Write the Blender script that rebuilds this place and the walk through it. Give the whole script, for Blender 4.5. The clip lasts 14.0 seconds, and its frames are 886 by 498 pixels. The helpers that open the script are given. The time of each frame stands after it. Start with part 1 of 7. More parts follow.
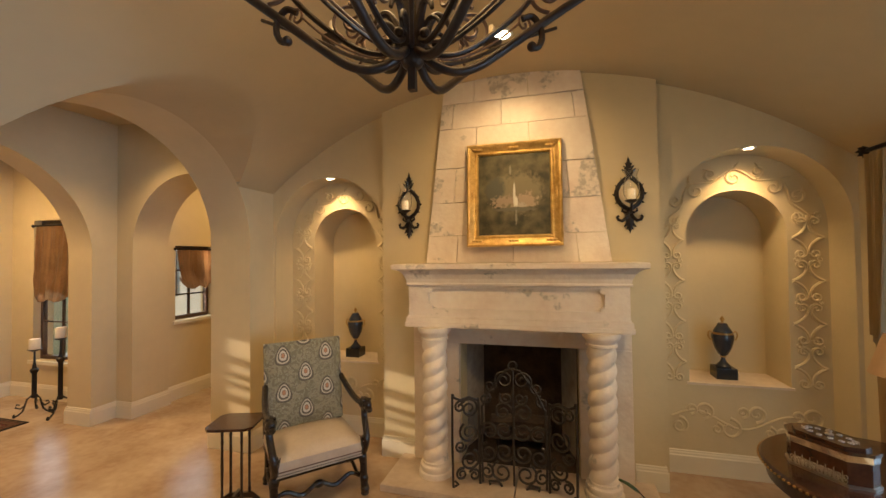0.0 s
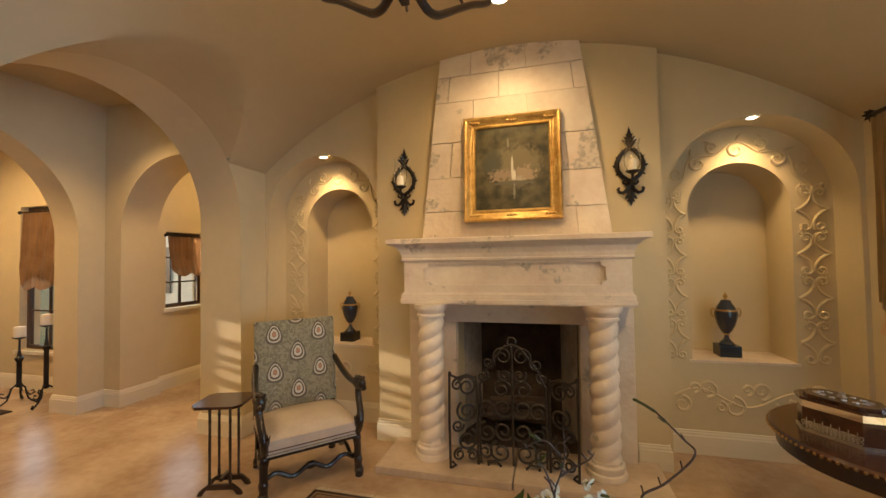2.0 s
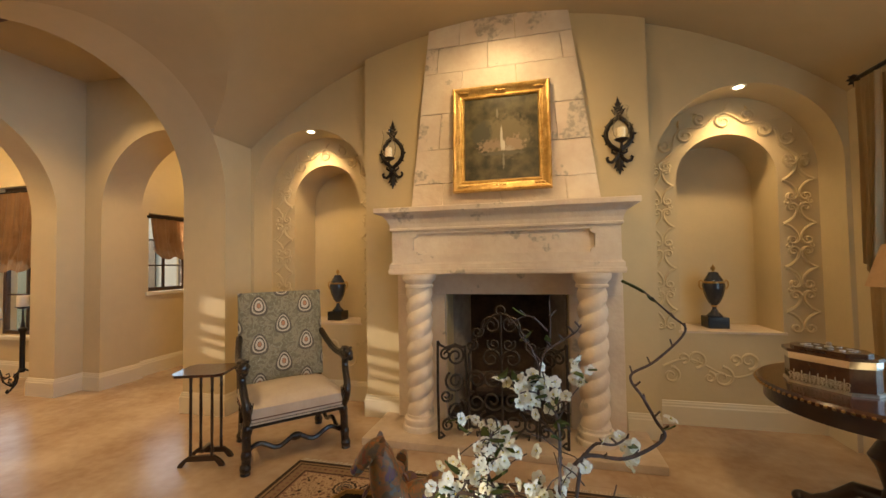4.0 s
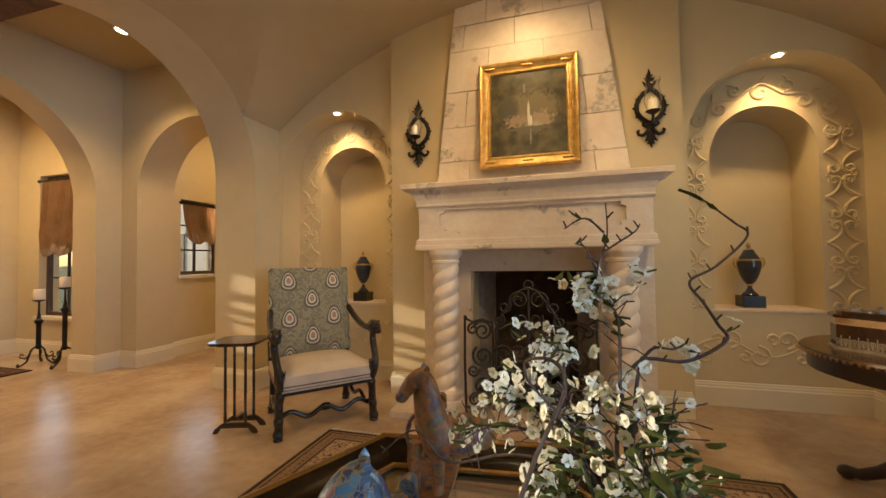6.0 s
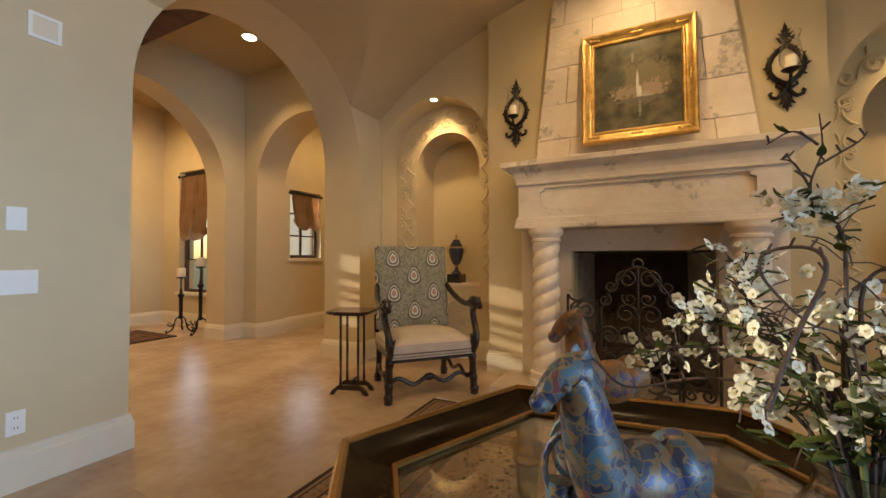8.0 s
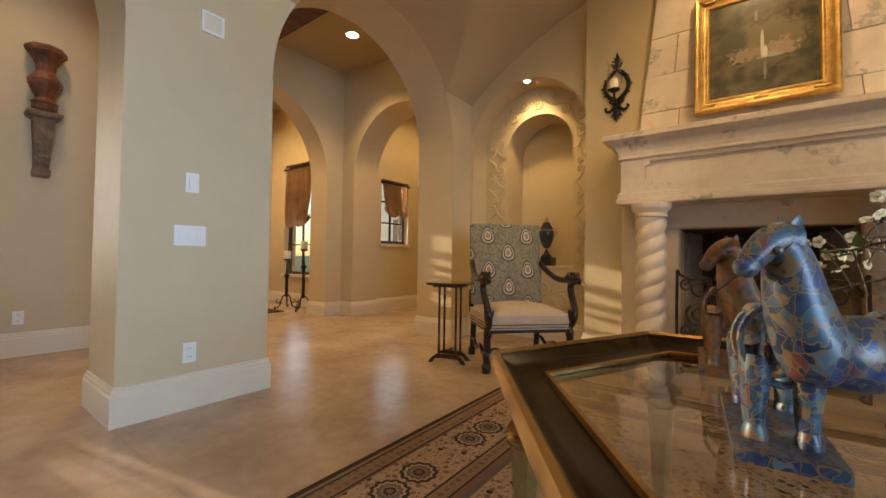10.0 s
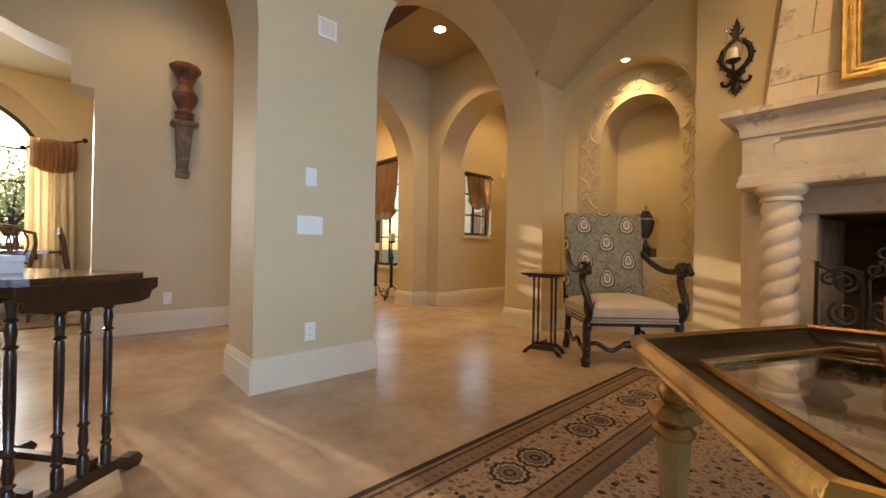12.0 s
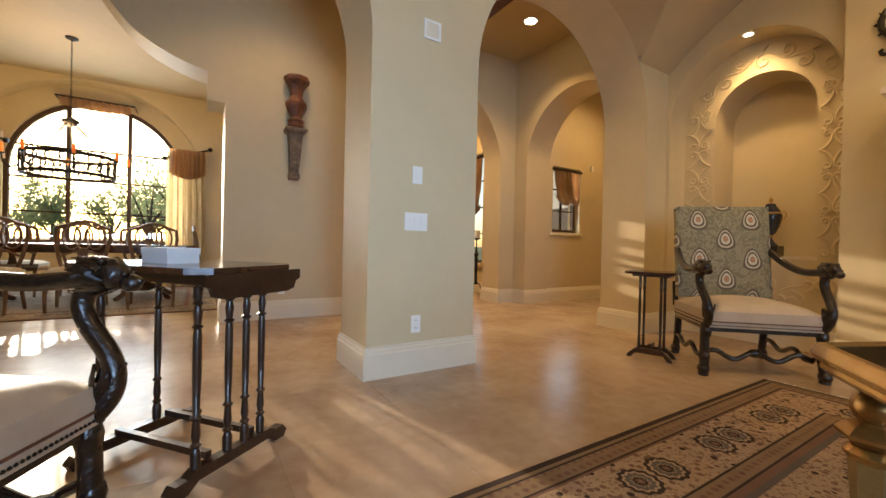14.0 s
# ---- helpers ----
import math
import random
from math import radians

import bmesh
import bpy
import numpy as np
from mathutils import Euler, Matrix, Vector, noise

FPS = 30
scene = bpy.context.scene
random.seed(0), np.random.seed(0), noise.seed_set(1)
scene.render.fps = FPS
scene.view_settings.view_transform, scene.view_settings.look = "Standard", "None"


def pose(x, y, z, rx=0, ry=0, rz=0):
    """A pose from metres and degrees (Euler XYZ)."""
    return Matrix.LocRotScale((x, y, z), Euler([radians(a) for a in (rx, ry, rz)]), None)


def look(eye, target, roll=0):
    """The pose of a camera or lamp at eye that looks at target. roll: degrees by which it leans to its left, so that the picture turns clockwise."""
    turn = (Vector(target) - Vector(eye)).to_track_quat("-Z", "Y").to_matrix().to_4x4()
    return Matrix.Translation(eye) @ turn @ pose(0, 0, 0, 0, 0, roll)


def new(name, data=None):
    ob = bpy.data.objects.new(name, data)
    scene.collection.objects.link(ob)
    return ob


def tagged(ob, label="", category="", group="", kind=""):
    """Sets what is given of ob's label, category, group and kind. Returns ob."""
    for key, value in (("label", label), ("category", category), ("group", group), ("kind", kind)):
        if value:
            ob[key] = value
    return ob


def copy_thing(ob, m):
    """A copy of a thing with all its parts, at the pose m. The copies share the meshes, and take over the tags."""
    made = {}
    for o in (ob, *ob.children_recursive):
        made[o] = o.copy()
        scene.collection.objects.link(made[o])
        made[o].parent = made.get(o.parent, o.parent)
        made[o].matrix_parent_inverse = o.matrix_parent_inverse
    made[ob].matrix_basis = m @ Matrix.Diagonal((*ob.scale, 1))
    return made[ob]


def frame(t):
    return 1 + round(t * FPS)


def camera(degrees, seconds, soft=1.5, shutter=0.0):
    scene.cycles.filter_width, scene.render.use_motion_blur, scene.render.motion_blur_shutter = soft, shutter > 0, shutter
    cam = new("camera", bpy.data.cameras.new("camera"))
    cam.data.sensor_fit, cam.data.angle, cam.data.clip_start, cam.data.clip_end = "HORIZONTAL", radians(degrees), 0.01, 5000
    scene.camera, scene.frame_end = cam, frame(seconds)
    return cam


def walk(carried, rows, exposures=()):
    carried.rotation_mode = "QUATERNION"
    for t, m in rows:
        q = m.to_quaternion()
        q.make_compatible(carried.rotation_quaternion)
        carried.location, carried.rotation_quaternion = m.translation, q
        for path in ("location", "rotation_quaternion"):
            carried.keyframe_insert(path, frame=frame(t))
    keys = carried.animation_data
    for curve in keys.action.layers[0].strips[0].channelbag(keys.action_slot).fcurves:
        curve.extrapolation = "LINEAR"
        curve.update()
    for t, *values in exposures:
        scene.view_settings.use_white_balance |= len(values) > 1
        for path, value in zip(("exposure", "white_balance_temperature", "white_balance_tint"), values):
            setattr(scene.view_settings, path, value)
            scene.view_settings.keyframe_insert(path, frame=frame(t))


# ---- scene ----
from mathutils import geometry

cam = camera(96.4, 14.0)
PATH = [
    (0, (-0.677, -0.057, 1.975), (-1.206, 1.871, 2.02), -0.7),
    (0.5, (-0.678, -0.033, 1.916), (-1.207, 1.895, 1.97), -0.7),
    (1, (-0.688, -0.001, 1.853), (-1.215, 1.927, 1.912), -0.7),
    (1.5, (-0.699, 0.022, 1.797), (-1.222, 1.951, 1.854), -0.8),
    (2, (-0.701, 0.047, 1.733), (-1.216, 1.979, 1.791), -0.9),
    (2.5, (-0.701, 0.069, 1.659), (-1.203, 2.004, 1.722), -0.9),
    (3, (-0.695, 0.09, 1.591), (-1.184, 2.028, 1.657), -0.9),
    (5.3, (-0.716, 0.101, 1.32), (-1.18, 2.045, 1.386), -0.9),
    (5.5, (-0.727, 0.099, 1.304), (-1.212, 2.038, 1.368), -1.0),
    (6, (-0.772, 0.084, 1.269), (-1.331, 2.003, 1.329), -0.8),
    (6.5, (-0.827, 0.061, 1.241), (-1.474, 1.952, 1.297), -0.7),
    (7, (-0.879, 0.035, 1.209), (-1.612, 1.895, 1.261), -0.5),
    (7.5, (-0.926, 0.006, 1.167), (-1.746, 1.83, 1.215), -0.4),
    (8, (-0.973, -0.029, 1.117), (-1.874, 1.756, 1.161), -0.2),
    (8.2, (-0.996, -0.05, 1.096), (-1.923, 1.721, 1.131), 0.1),
    (10.3, (-1.141, -0.218, 0.888), (-2.391, 1.342, 0.921), 0.7),
    (10.5, (-1.153, -0.224, 0.886), (-2.434, 1.311, 0.908), 0.6),
    (11, (-1.187, -0.264, 0.872), (-2.536, 1.213, 0.888), 0.7),
    (11.5, (-1.221, -0.297, 0.862), (-2.634, 1.119, 0.874), 0.9),
    (12, (-1.252, -0.334, 0.859), (-2.725, 1.019, 0.866), 1.0),
    (12.5, (-1.281, -0.371, 0.856), (-2.813, 0.914, 0.858), 1.1),
    (13, (-1.308, -0.407, 0.854), (-2.899, 0.805, 0.851), 1.2),
    (13.5, (-1.34, -0.449, 0.85), (-2.984, 0.69, 0.842), 1.3),
    (14, (-1.365, -0.486, 0.847), (-3.062, 0.572, 0.833), 1.3),
]
walk(cam, [(t, look(eye, target, roll)) for t, eye, target, roll in PATH], [(0.0, 0.75), (5.0, 0.75), (8.0, 0.60), (11.0, 0.66), (14.0, 0.76)])

# ---- world, sun, lamps ----
SUN_DIR = Vector((-0.9597, -0.2162, 0.182)).normalized()
world = bpy.data.worlds.new("world")
scene.world = world
world.use_nodes = True
wn, wl = world.node_tree.nodes, world.node_tree.links
sky = wn.new("ShaderNodeTexSky")
sky.sky_type, sky.sun_disc = "NISHITA", False
sky.sun_elevation, sky.sun_rotation = math.asin(SUN_DIR.z), math.atan2(SUN_DIR.x, SUN_DIR.y)
wn["Background"].inputs[1].default_value = 0.15
wl.new(sky.outputs[0], wn["Background"].inputs[0])
scene.view_settings.exposure = 0.8


def lamp(name, kind, m, energy, color, **more):
    data = bpy.data.lights.new(name, kind)
    data.energy, data.color = energy * (1 if kind == "SUN" else 0.57), color
    for key, value in more.items():
        if key == "angle": data.angle = value
        if key == "size": data.shape, data.size, data.size_y = "RECTANGLE", value[0], value[1]
        if key == "spread": data.spread = value
        if key == "soft": data.shadow_soft_size = value
        if key == "cone": data.spot_size, data.spot_blend = value
    ob = new(name, data)
    ob.matrix_world = m
    return ob


WARM = (1.0, 0.67, 0.315)
DAY = (0.58, 0.80, 1.0)
lamp("sun", "SUN", look(SUN_DIR * 30, (0, 0, 0)), 3.4, (1.0, 0.86, 0.66), angle=radians(0.5))
# daylight in the windows' openings
lamp("sky_light", "AREA", look((1.58, 2.07, 1.45), (-1.9, 3.3, 0.9)), 17, DAY, size=(1.4, 1.9))
lamp("sky_light", "AREA", look((1.58, -0.93, 1.45), (-3.7, 0.75, 1.3)), 40, (0.42, 0.645, 1.0), size=(1.4, 1.9), spread=radians(75))
lamp("sky_light", "AREA", look((-10.25, -1.95, 1.8), (-6, -1.9, 1.0)), 70, DAY, size=(1.9, 1.9))
lamp("sky_light", "AREA", look((-7.64, 3.97, 1.2), (-7.6, 2, 1.0)), 5, DAY, size=(0.8, 1.1))
lamp("sky_light", "AREA", look((-5.93, 4.75, 1.4), (-4, 4.75, 1.2)), 3, DAY, size=(0.6, 0.5))
# recessed lamps: niches, before the hood, hall
SPOTS = [((-3.005, 3.79, 2.835), (0, 0.34, -1), 40, 1.75), ((0.923, 3.79, 2.835), (0, 0.34, -1), 40, 1.75),
         ((-1.01, 2.93, 3.62), (0, 0.22, -1), 52, 2.5), ((-5.1, 3.08, 3.71), (0, 0, -1), 120, 1.9), ((-5.1, 0.2, 3.71), (0, 0, -1), 62, 2.3),
         # unseen fill lamps added: two in the vault, behind the camera, side rooms
         ((-2.5, 0.9, 3.35), (-0.15, 1.05, -1), 112, 1.3), ((0.45, 0.9, 3.35), (-0.45, 1.05, -1), 125, 1.25), ((-1.0, -1.3, 3.62), (0, 0, -1), 60, 2.4),
         ((-7.5, 2.6, 3.71), (0, 0, -1), 260, 2.9), ((-4.95, 5.0, 3.71), (0, 0, -1), 95, 2.5)]
for p, d, watts, cone in SPOTS:
    lamp("spot_and_fill_lamp", "SPOT", look(p, Vector(p) + Vector((d[0], d[1] + 0.0005, d[2]))), watts, WARM, soft=0.04, cone=(cone, 0.8))
# unseen fill added above the chandelier's arms to brighten the vault
lamp("chandelier_glow_and_fill", "POINT", Matrix.Translation((-1.12, 1.195, 3.22)), 32, WARM, soft=0.3)
lamp("chandelier_glow_and_fill", "POINT", Matrix.Translation((-8.35, -1.94, 2.25)), 70, WARM, soft=0.25)

# ---- materials ----
MATS = {}


def material(name, color, rough=0.6, metal=0.0, grain=0.0, scale=8.0, bump=0.0, bump_scale=60.0, color2=None, spec=0.5, coat=0.0, vary=0.0, placed=False):
    """A principled material: colour mottled between two tones at two scales, with fine relief."""
    m = bpy.data.materials.new(name)
    m.use_nodes = True
    n, l = m.node_tree.nodes, m.node_tree.links
    b = n["Principled BSDF"]
    b.inputs["Base Color"].default_value = (*color, 1)
    b.inputs["Roughness"].default_value, b.inputs["Metallic"].default_value = rough, metal
    b.inputs["Specular IOR Level"].default_value, b.inputs["Coat Weight"].default_value = spec, coat
    tc = n.new("ShaderNodeTexCoord")
    spot = n.new("ShaderNodeNewGeometry").outputs["Position"] if placed else tc.outputs["Object"]
    if color2 or grain:
        c2 = color2 or tuple(c * (1 - grain) for c in color)
        big, fine = n.new("ShaderNodeTexNoise"), n.new("ShaderNodeTexNoise")
        for t, k, d in ((big, scale, 6.0), (fine, scale * 7, 4.0)):
            t.inputs["Scale"].default_value, t.inputs["Detail"].default_value = k, d
            l.new(spot, t.inputs["Vector"])
        add = n.new("ShaderNodeMath"); add.operation = "MULTIPLY_ADD"
        add.inputs[1].default_value = 0.35
        l.new(fine.outputs[0], add.inputs[0]); l.new(big.outputs[0], add.inputs[2])
        ramp = n.new("ShaderNodeValToRGB")
        ramp.color_ramp.elements[0].position, ramp.color_ramp.elements[1].position = 0.48, 0.9
        ramp.color_ramp.elements[0].color, ramp.color_ramp.elements[1].color = (*c2, 1), (*color, 1)
        l.new(add.outputs[0], ramp.inputs[0])
        out = ramp.outputs[0]
        if vary:
            info, hsv = n.new("ShaderNodeObjectInfo"), n.new("ShaderNodeHueSaturation")
            mr = n.new("ShaderNodeMapRange")
            mr.inputs[3].default_value, mr.inputs[4].default_value = 1 - vary, 1 + vary
            l.new(info.outputs["Random"], mr.inputs[0]); l.new(mr.outputs[0], hsv.inputs["Value"]); l.new(out, hsv.inputs["Color"])
            out = hsv.outputs[0]
        l.new(out, b.inputs["Base Color"])
    if bump:
        t, bp = n.new("ShaderNodeTexNoise"), n.new("ShaderNodeBump")
        t.inputs["Scale"].default_value, t.inputs["Detail"].default_value = bump_scale, 5
        l.new(tc.outputs["Object"], t.inputs["Vector"]); l.new(t.outputs[0], bp.inputs["Height"])
        bp.inputs["Strength"].default_value, bp.inputs["Distance"].default_value = bump, 0.01
        l.new(bp.outputs[0], b.inputs["Normal"])
    MATS[name] = m
    return m


def emitter(name, color, strength):
    m = bpy.data.materials.new(name)
    m.use_nodes = True
    b = m.node_tree.nodes["Principled BSDF"]
    b.inputs["Base Color"].default_value = b.inputs["Emission Color"].default_value = (*color, 1)
    b.inputs["Emission Strength"].default_value = strength
    return m


def glass(name, color=(1, 1, 1), rough=0.0, thin=True):
    m = bpy.data.materials.new(name)
    m.use_nodes = True
    b = m.node_tree.nodes["Principled BSDF"]
    b.inputs["Base Color"].default_value = (*color, 1)
    b.inputs["Transmission Weight"].default_value, b.inputs["Roughness"].default_value = 1, rough
    b.inputs["IOR"].default_value = 1.45
    return m


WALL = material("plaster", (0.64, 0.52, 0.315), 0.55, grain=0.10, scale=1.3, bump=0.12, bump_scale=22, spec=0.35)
# the wall's paint with the ceilings' shade put into its colour
CEIL_SHADED = material("shaded_plaster", (0.55, 0.43, 0.25), 0.6, grain=0.10, scale=1.0, bump=0.10, bump_scale=18, spec=0.3)
TRIM = material("trim_paint", (0.74, 0.66, 0.50), 0.4, grain=0.05, scale=3)
FLOOR = material("travertine", (0.53, 0.40, 0.28), 0.25, color2=(0.34, 0.22, 0.135), scale=1.9, bump=0.06, bump_scale=30, vary=0.03, placed=True)
STONE = material("limestone", (0.80, 0.68, 0.53), 0.55, color2=(0.62, 0.49, 0.36), scale=3.5, bump=0.35, bump_scale=35, vary=0.05)
SOOT = material("firebrick", (0.10, 0.07, 0.05), 0.9, color2=(0.03, 0.02, 0.02), scale=5, bump=0.5)
BEAM = material("beam_wood", (0.17, 0.07, 0.035), 0.6, color2=(0.07, 0.03, 0.015), scale=6, bump=0.5)
IRON = material("wrought_iron", (0.020, 0.014, 0.010), 0.42, metal=0.4, grain=0.4, scale=20, bump=0.3, bump_scale=80)
GLASS = glass("clear_glass")

# ---- mesh helpers ----


def part(name, bm, mat, parent=None, label="", smooth=False, bevel=0.0):
    if bevel:
        bmesh.ops.bevel(bm, geom=[e for e in bm.edges if len(e.link_faces) == 2 and e.calc_face_angle(0) > 0.5], offset=bevel, segments=2, affect="EDGES", profile=0.7)
    bmesh.ops.recalc_face_normals(bm, faces=bm.faces)
    me = bpy.data.meshes.new(name)
    bm.to_mesh(me)
    bm.free()
    me.materials.append(mat)
    if smooth:
        me.polygons.foreach_set("use_smooth", [True] * len(me.polygons))
        me.set_sharp_from_angle(angle=radians(40))
    ob = new(name, me)
    if parent:
        ob.parent = parent
    if label:
        ob["label"] = label
    return ob


def thing(name, m, label, category, group="", kind=""):
    ob = new(name)
    ob.empty_display_size = 0.1
    ob.matrix_world = m
    return tagged(ob, label, category, group, kind)


def box(x0, x1, y0, y1, z0, z1, bm=None):
    bm = bm or bmesh.new()
    r = bmesh.ops.create_cube(bm, size=1)
    bmesh.ops.transform(bm, matrix=Matrix.LocRotScale(((x0 + x1) / 2, (y0 + y1) / 2, (z0 + z1) / 2), None, (x1 - x0, y1 - y0, z1 - z0)), verts=r["verts"])
    return bm


def lathe(profile, n=24, bm=None, at=(0, 0, 0), twist=0.0, lobes=0, lobe=0.0, cap=True):
    """Turn (radius, height) pairs round z; with lobes, a twisted rope section."""
    bm = bm or bmesh.new()
    rings = []
    z0 = profile[0][1]
    for r, z in profile:
        ring = []
        for i in range(n):
            a = math.tau * i / n
            rr = r * (1 + lobe * (2 * abs(math.cos((lobes * a - twist * (z - z0)) / 2)) ** 0.8 - 1)) if lobes else r
            ring.append(bm.verts.new((at[0] + rr * math.cos(a), at[1] + rr * math.sin(a), at[2] + z)))
        rings.append(ring)
    for a, b in zip(rings, rings[1:]):
        for i in range(n):
            bm.faces.new((a[i], a[(i + 1) % n], b[(i + 1) % n], b[i]))
    if cap:
        bm.faces.new(rings[0][::-1]); bm.faces.new(rings[-1])
    return bm


def prism(loops, axis, a, b, bm=None):
    """Extrude a flat outline with holes from a to b along an axis. loops: lists of (u, v); x: (y, z), y: (x, z), z: (x, y)."""
    bm = bm or bmesh.new()
    put = {"x": lambda u, v, w: (w, u, v), "y": lambda u, v, w: (u, w, v), "z": lambda u, v, w: (u, v, w)}[axis]
    tris = geometry.tessellate_polygon([[Vector((u, v, 0)) for u, v in lp] for lp in loops])
    flat = [p for lp in loops for p in lp]
    fa, fb = ([bm.verts.new(put(u, v, w)) for u, v in flat] for w in (a, b))
    for t in tris:
        for side in (fa, fb):
            try:
                bm.faces.new([side[i] for i in t])
            except ValueError:
                pass
    k = 0
    for lp in loops:
        n = len(lp)
        for i in range(n):
            p, q = k + i, k + (i + 1) % n
            bm.faces.new((fa[p], fa[q], fb[q], fb[p]))
        k += n
    return bm


def arch(u0, u1, base, spring, rise=None, n=28):
    """An arched outline, from the foot at u0 over the crown to the foot at u1."""
    c, r = (u0 + u1) / 2, (u1 - u0) / 2
    rise = r if rise is None else rise
    return [(u0, base)] + [(c - r * math.cos(math.pi * i / n), spring + rise * math.sin(math.pi * i / n)) for i in range(n + 1)] + [(u1, base)]


def outline(u0, u1, top, notches):
    """A wall's outline with openings down to the floor."""
    pts = [(u0, 0)]
    for nt in notches:
        pts += nt
    return [*pts, (u1, 0), (u1, top), (u0, top)]


def tube(points, radius, n=8, bm=None, taper=None):
    """A round bar along a list of points."""
    bm = bm or bmesh.new()
    pts = [Vector(p) for p in points]
    rings, up = [], None
    for i, p in enumerate(pts):
        d = (pts[min(i + 1, len(pts) - 1)] - pts[max(i - 1, 0)]).normalized()
        if up is None:
            up = Vector((0, 0, 1)) if abs(d.z) < 0.9 else Vector((1, 0, 0))
        s = d.cross(up)
        if s.length < 1e-4:
            s = d.orthogonal()
        s.normalize()
        up = s.cross(d).normalized()
        r = radius if taper is None else radius * (1 + (taper - 1) * i / (len(pts) - 1))
        rings.append([bm.verts.new(p + r * (math.cos(math.tau * k / n) * s + math.sin(math.tau * k / n) * up)) for k in range(n)])
    for a, b in zip(rings, rings[1:]):
        for k in range(n):
            bm.faces.new((a[k], a[(k + 1) % n], b[(k + 1) % n], b[k]))
    bm.faces.new(rings[0][::-1]); bm.faces.new(rings[-1])
    return bm


def spiral(cx, cy, r0, r1, a0, turns, n=26):
    """Points of a flat scroll from radius r0 to r1."""
    return [(cx + (r0 + (r1 - r0) * i / n) * math.cos(a0 + math.tau * turns * i / n), cy + (r0 + (r1 - r0) * i / n) * math.sin(a0 + math.tau * turns * i / n)) for i in range(n + 1)]


def bez(p0, p1, p2, p3, n=14):
    p0, p1, p2, p3 = map(Vector, (p0, p1, p2, p3))
    return [p0 * (1 - t) ** 3 + 3 * p1 * t * (1 - t) ** 2 + 3 * p2 * t * t * (1 - t) + p3 * t ** 3 for t in (i / n for i in range(n + 1))]


def structure(name, bm, mat, label, category="wall", **kw):
    return tagged(part(name, bm, mat, **kw), label, category, kind="structure")


# ---- the large structure ----
XW, XB, XR = -3.70, -4.20, 1.62           # arcade wall, its back, window wall
YF, YR, YN, YS = 3.74, 4.04, 4.46, -3.6   # fireplace wall, recess, niche back, wall behind
XH, XHB = -6.07, -6.47                    # hall wall and its back
TOP = 3.74
VX, VR, VZ = -1.04, 4.19, -0.52           # the vault's axis, radius and centre height
ARC_A, ARC_B = (1.24, 3.38), (-1.74, 0.42)
SPRING = 2.15
BAYS = [(1.0, 3.14), (-2.0, 0.14)]

structure("floor", box(-11, 2.0, -4.6, 6.2, -0.2, -0.006), FLOOR, "polished beige travertine floor", "floor")

wall_arc = structure("wall_arcade", prism([outline(YS, 3.748, TOP, [arch(*ARC_B, 0, SPRING), arch(*ARC_A, 0, SPRING)])], "x", XB, XW), WALL, "thick beige plaster wall with two round arches", smooth=True)
structure("wall_window", prism([[(YS, 0), (YF, 0), (YF, TOP), (YS, TOP)]] + [arch(a + 0.25, b - 0.25, 0.5, 1.75) for a, b in BAYS[::-1]], "x", XR, XR + 0.3), WALL, "beige plaster wall with arched windows", smooth=True)
structure("wall_south", box(-10.6, XR + 0.3, YS - 0.2 - 0.8, YS - 0.8, 0, 4), WALL, "plain beige plaster wall")
structure("wall_south_room", box(XB, XR + 0.3, YS - 0.15, YS, 0, TOP), WALL, "plain beige plaster wall")

FIRE = [(-1.53, 0), (-1.53, 1.17), (-0.47, 1.17), (-0.47, 0)]
REC_L, REC_R = (-3.665, -2.345), (0.26, 1.585)
NI_L, NI_R = (-3.37, -2.575), (0.513, 1.291)
structure("wall_fireplace", prism([outline(XW, XR, TOP, [arch(*REC_L, 0, 2.205), FIRE, arch(*REC_R, 0, 2.205)])], "y", YF, YR), WALL, "beige plaster wall with two arched recesses", smooth=True)
structure("wall_niche", prism([outline(XB, XR + 0.3, TOP, [FIRE]), arch(*NI_L, 0.80, 2.158), arch(*NI_R, 0.80, 2.158)], "y", YR, YN), WALL, "beige plaster back of the recesses with arched niches", smooth=True)
structure("wall_niche_back", box(XB, XR + 0.3, YN, YN + 0.1, 0, TOP), WALL, "beige plaster niche back")
structure("chimney_breast", prism([outline(-2.33, 0.21, TOP, [FIRE])], "y", 3.665, YF - 0.002), WALL, "flat beige plaster chimney breast", "chimney breast")


def vault_z(x):
    return VZ + math.sqrt(VR * VR - (x - VX) ** 2)


def vault_x(z):
    return math.sqrt(max(0, VR * VR - (z - VZ) ** 2))


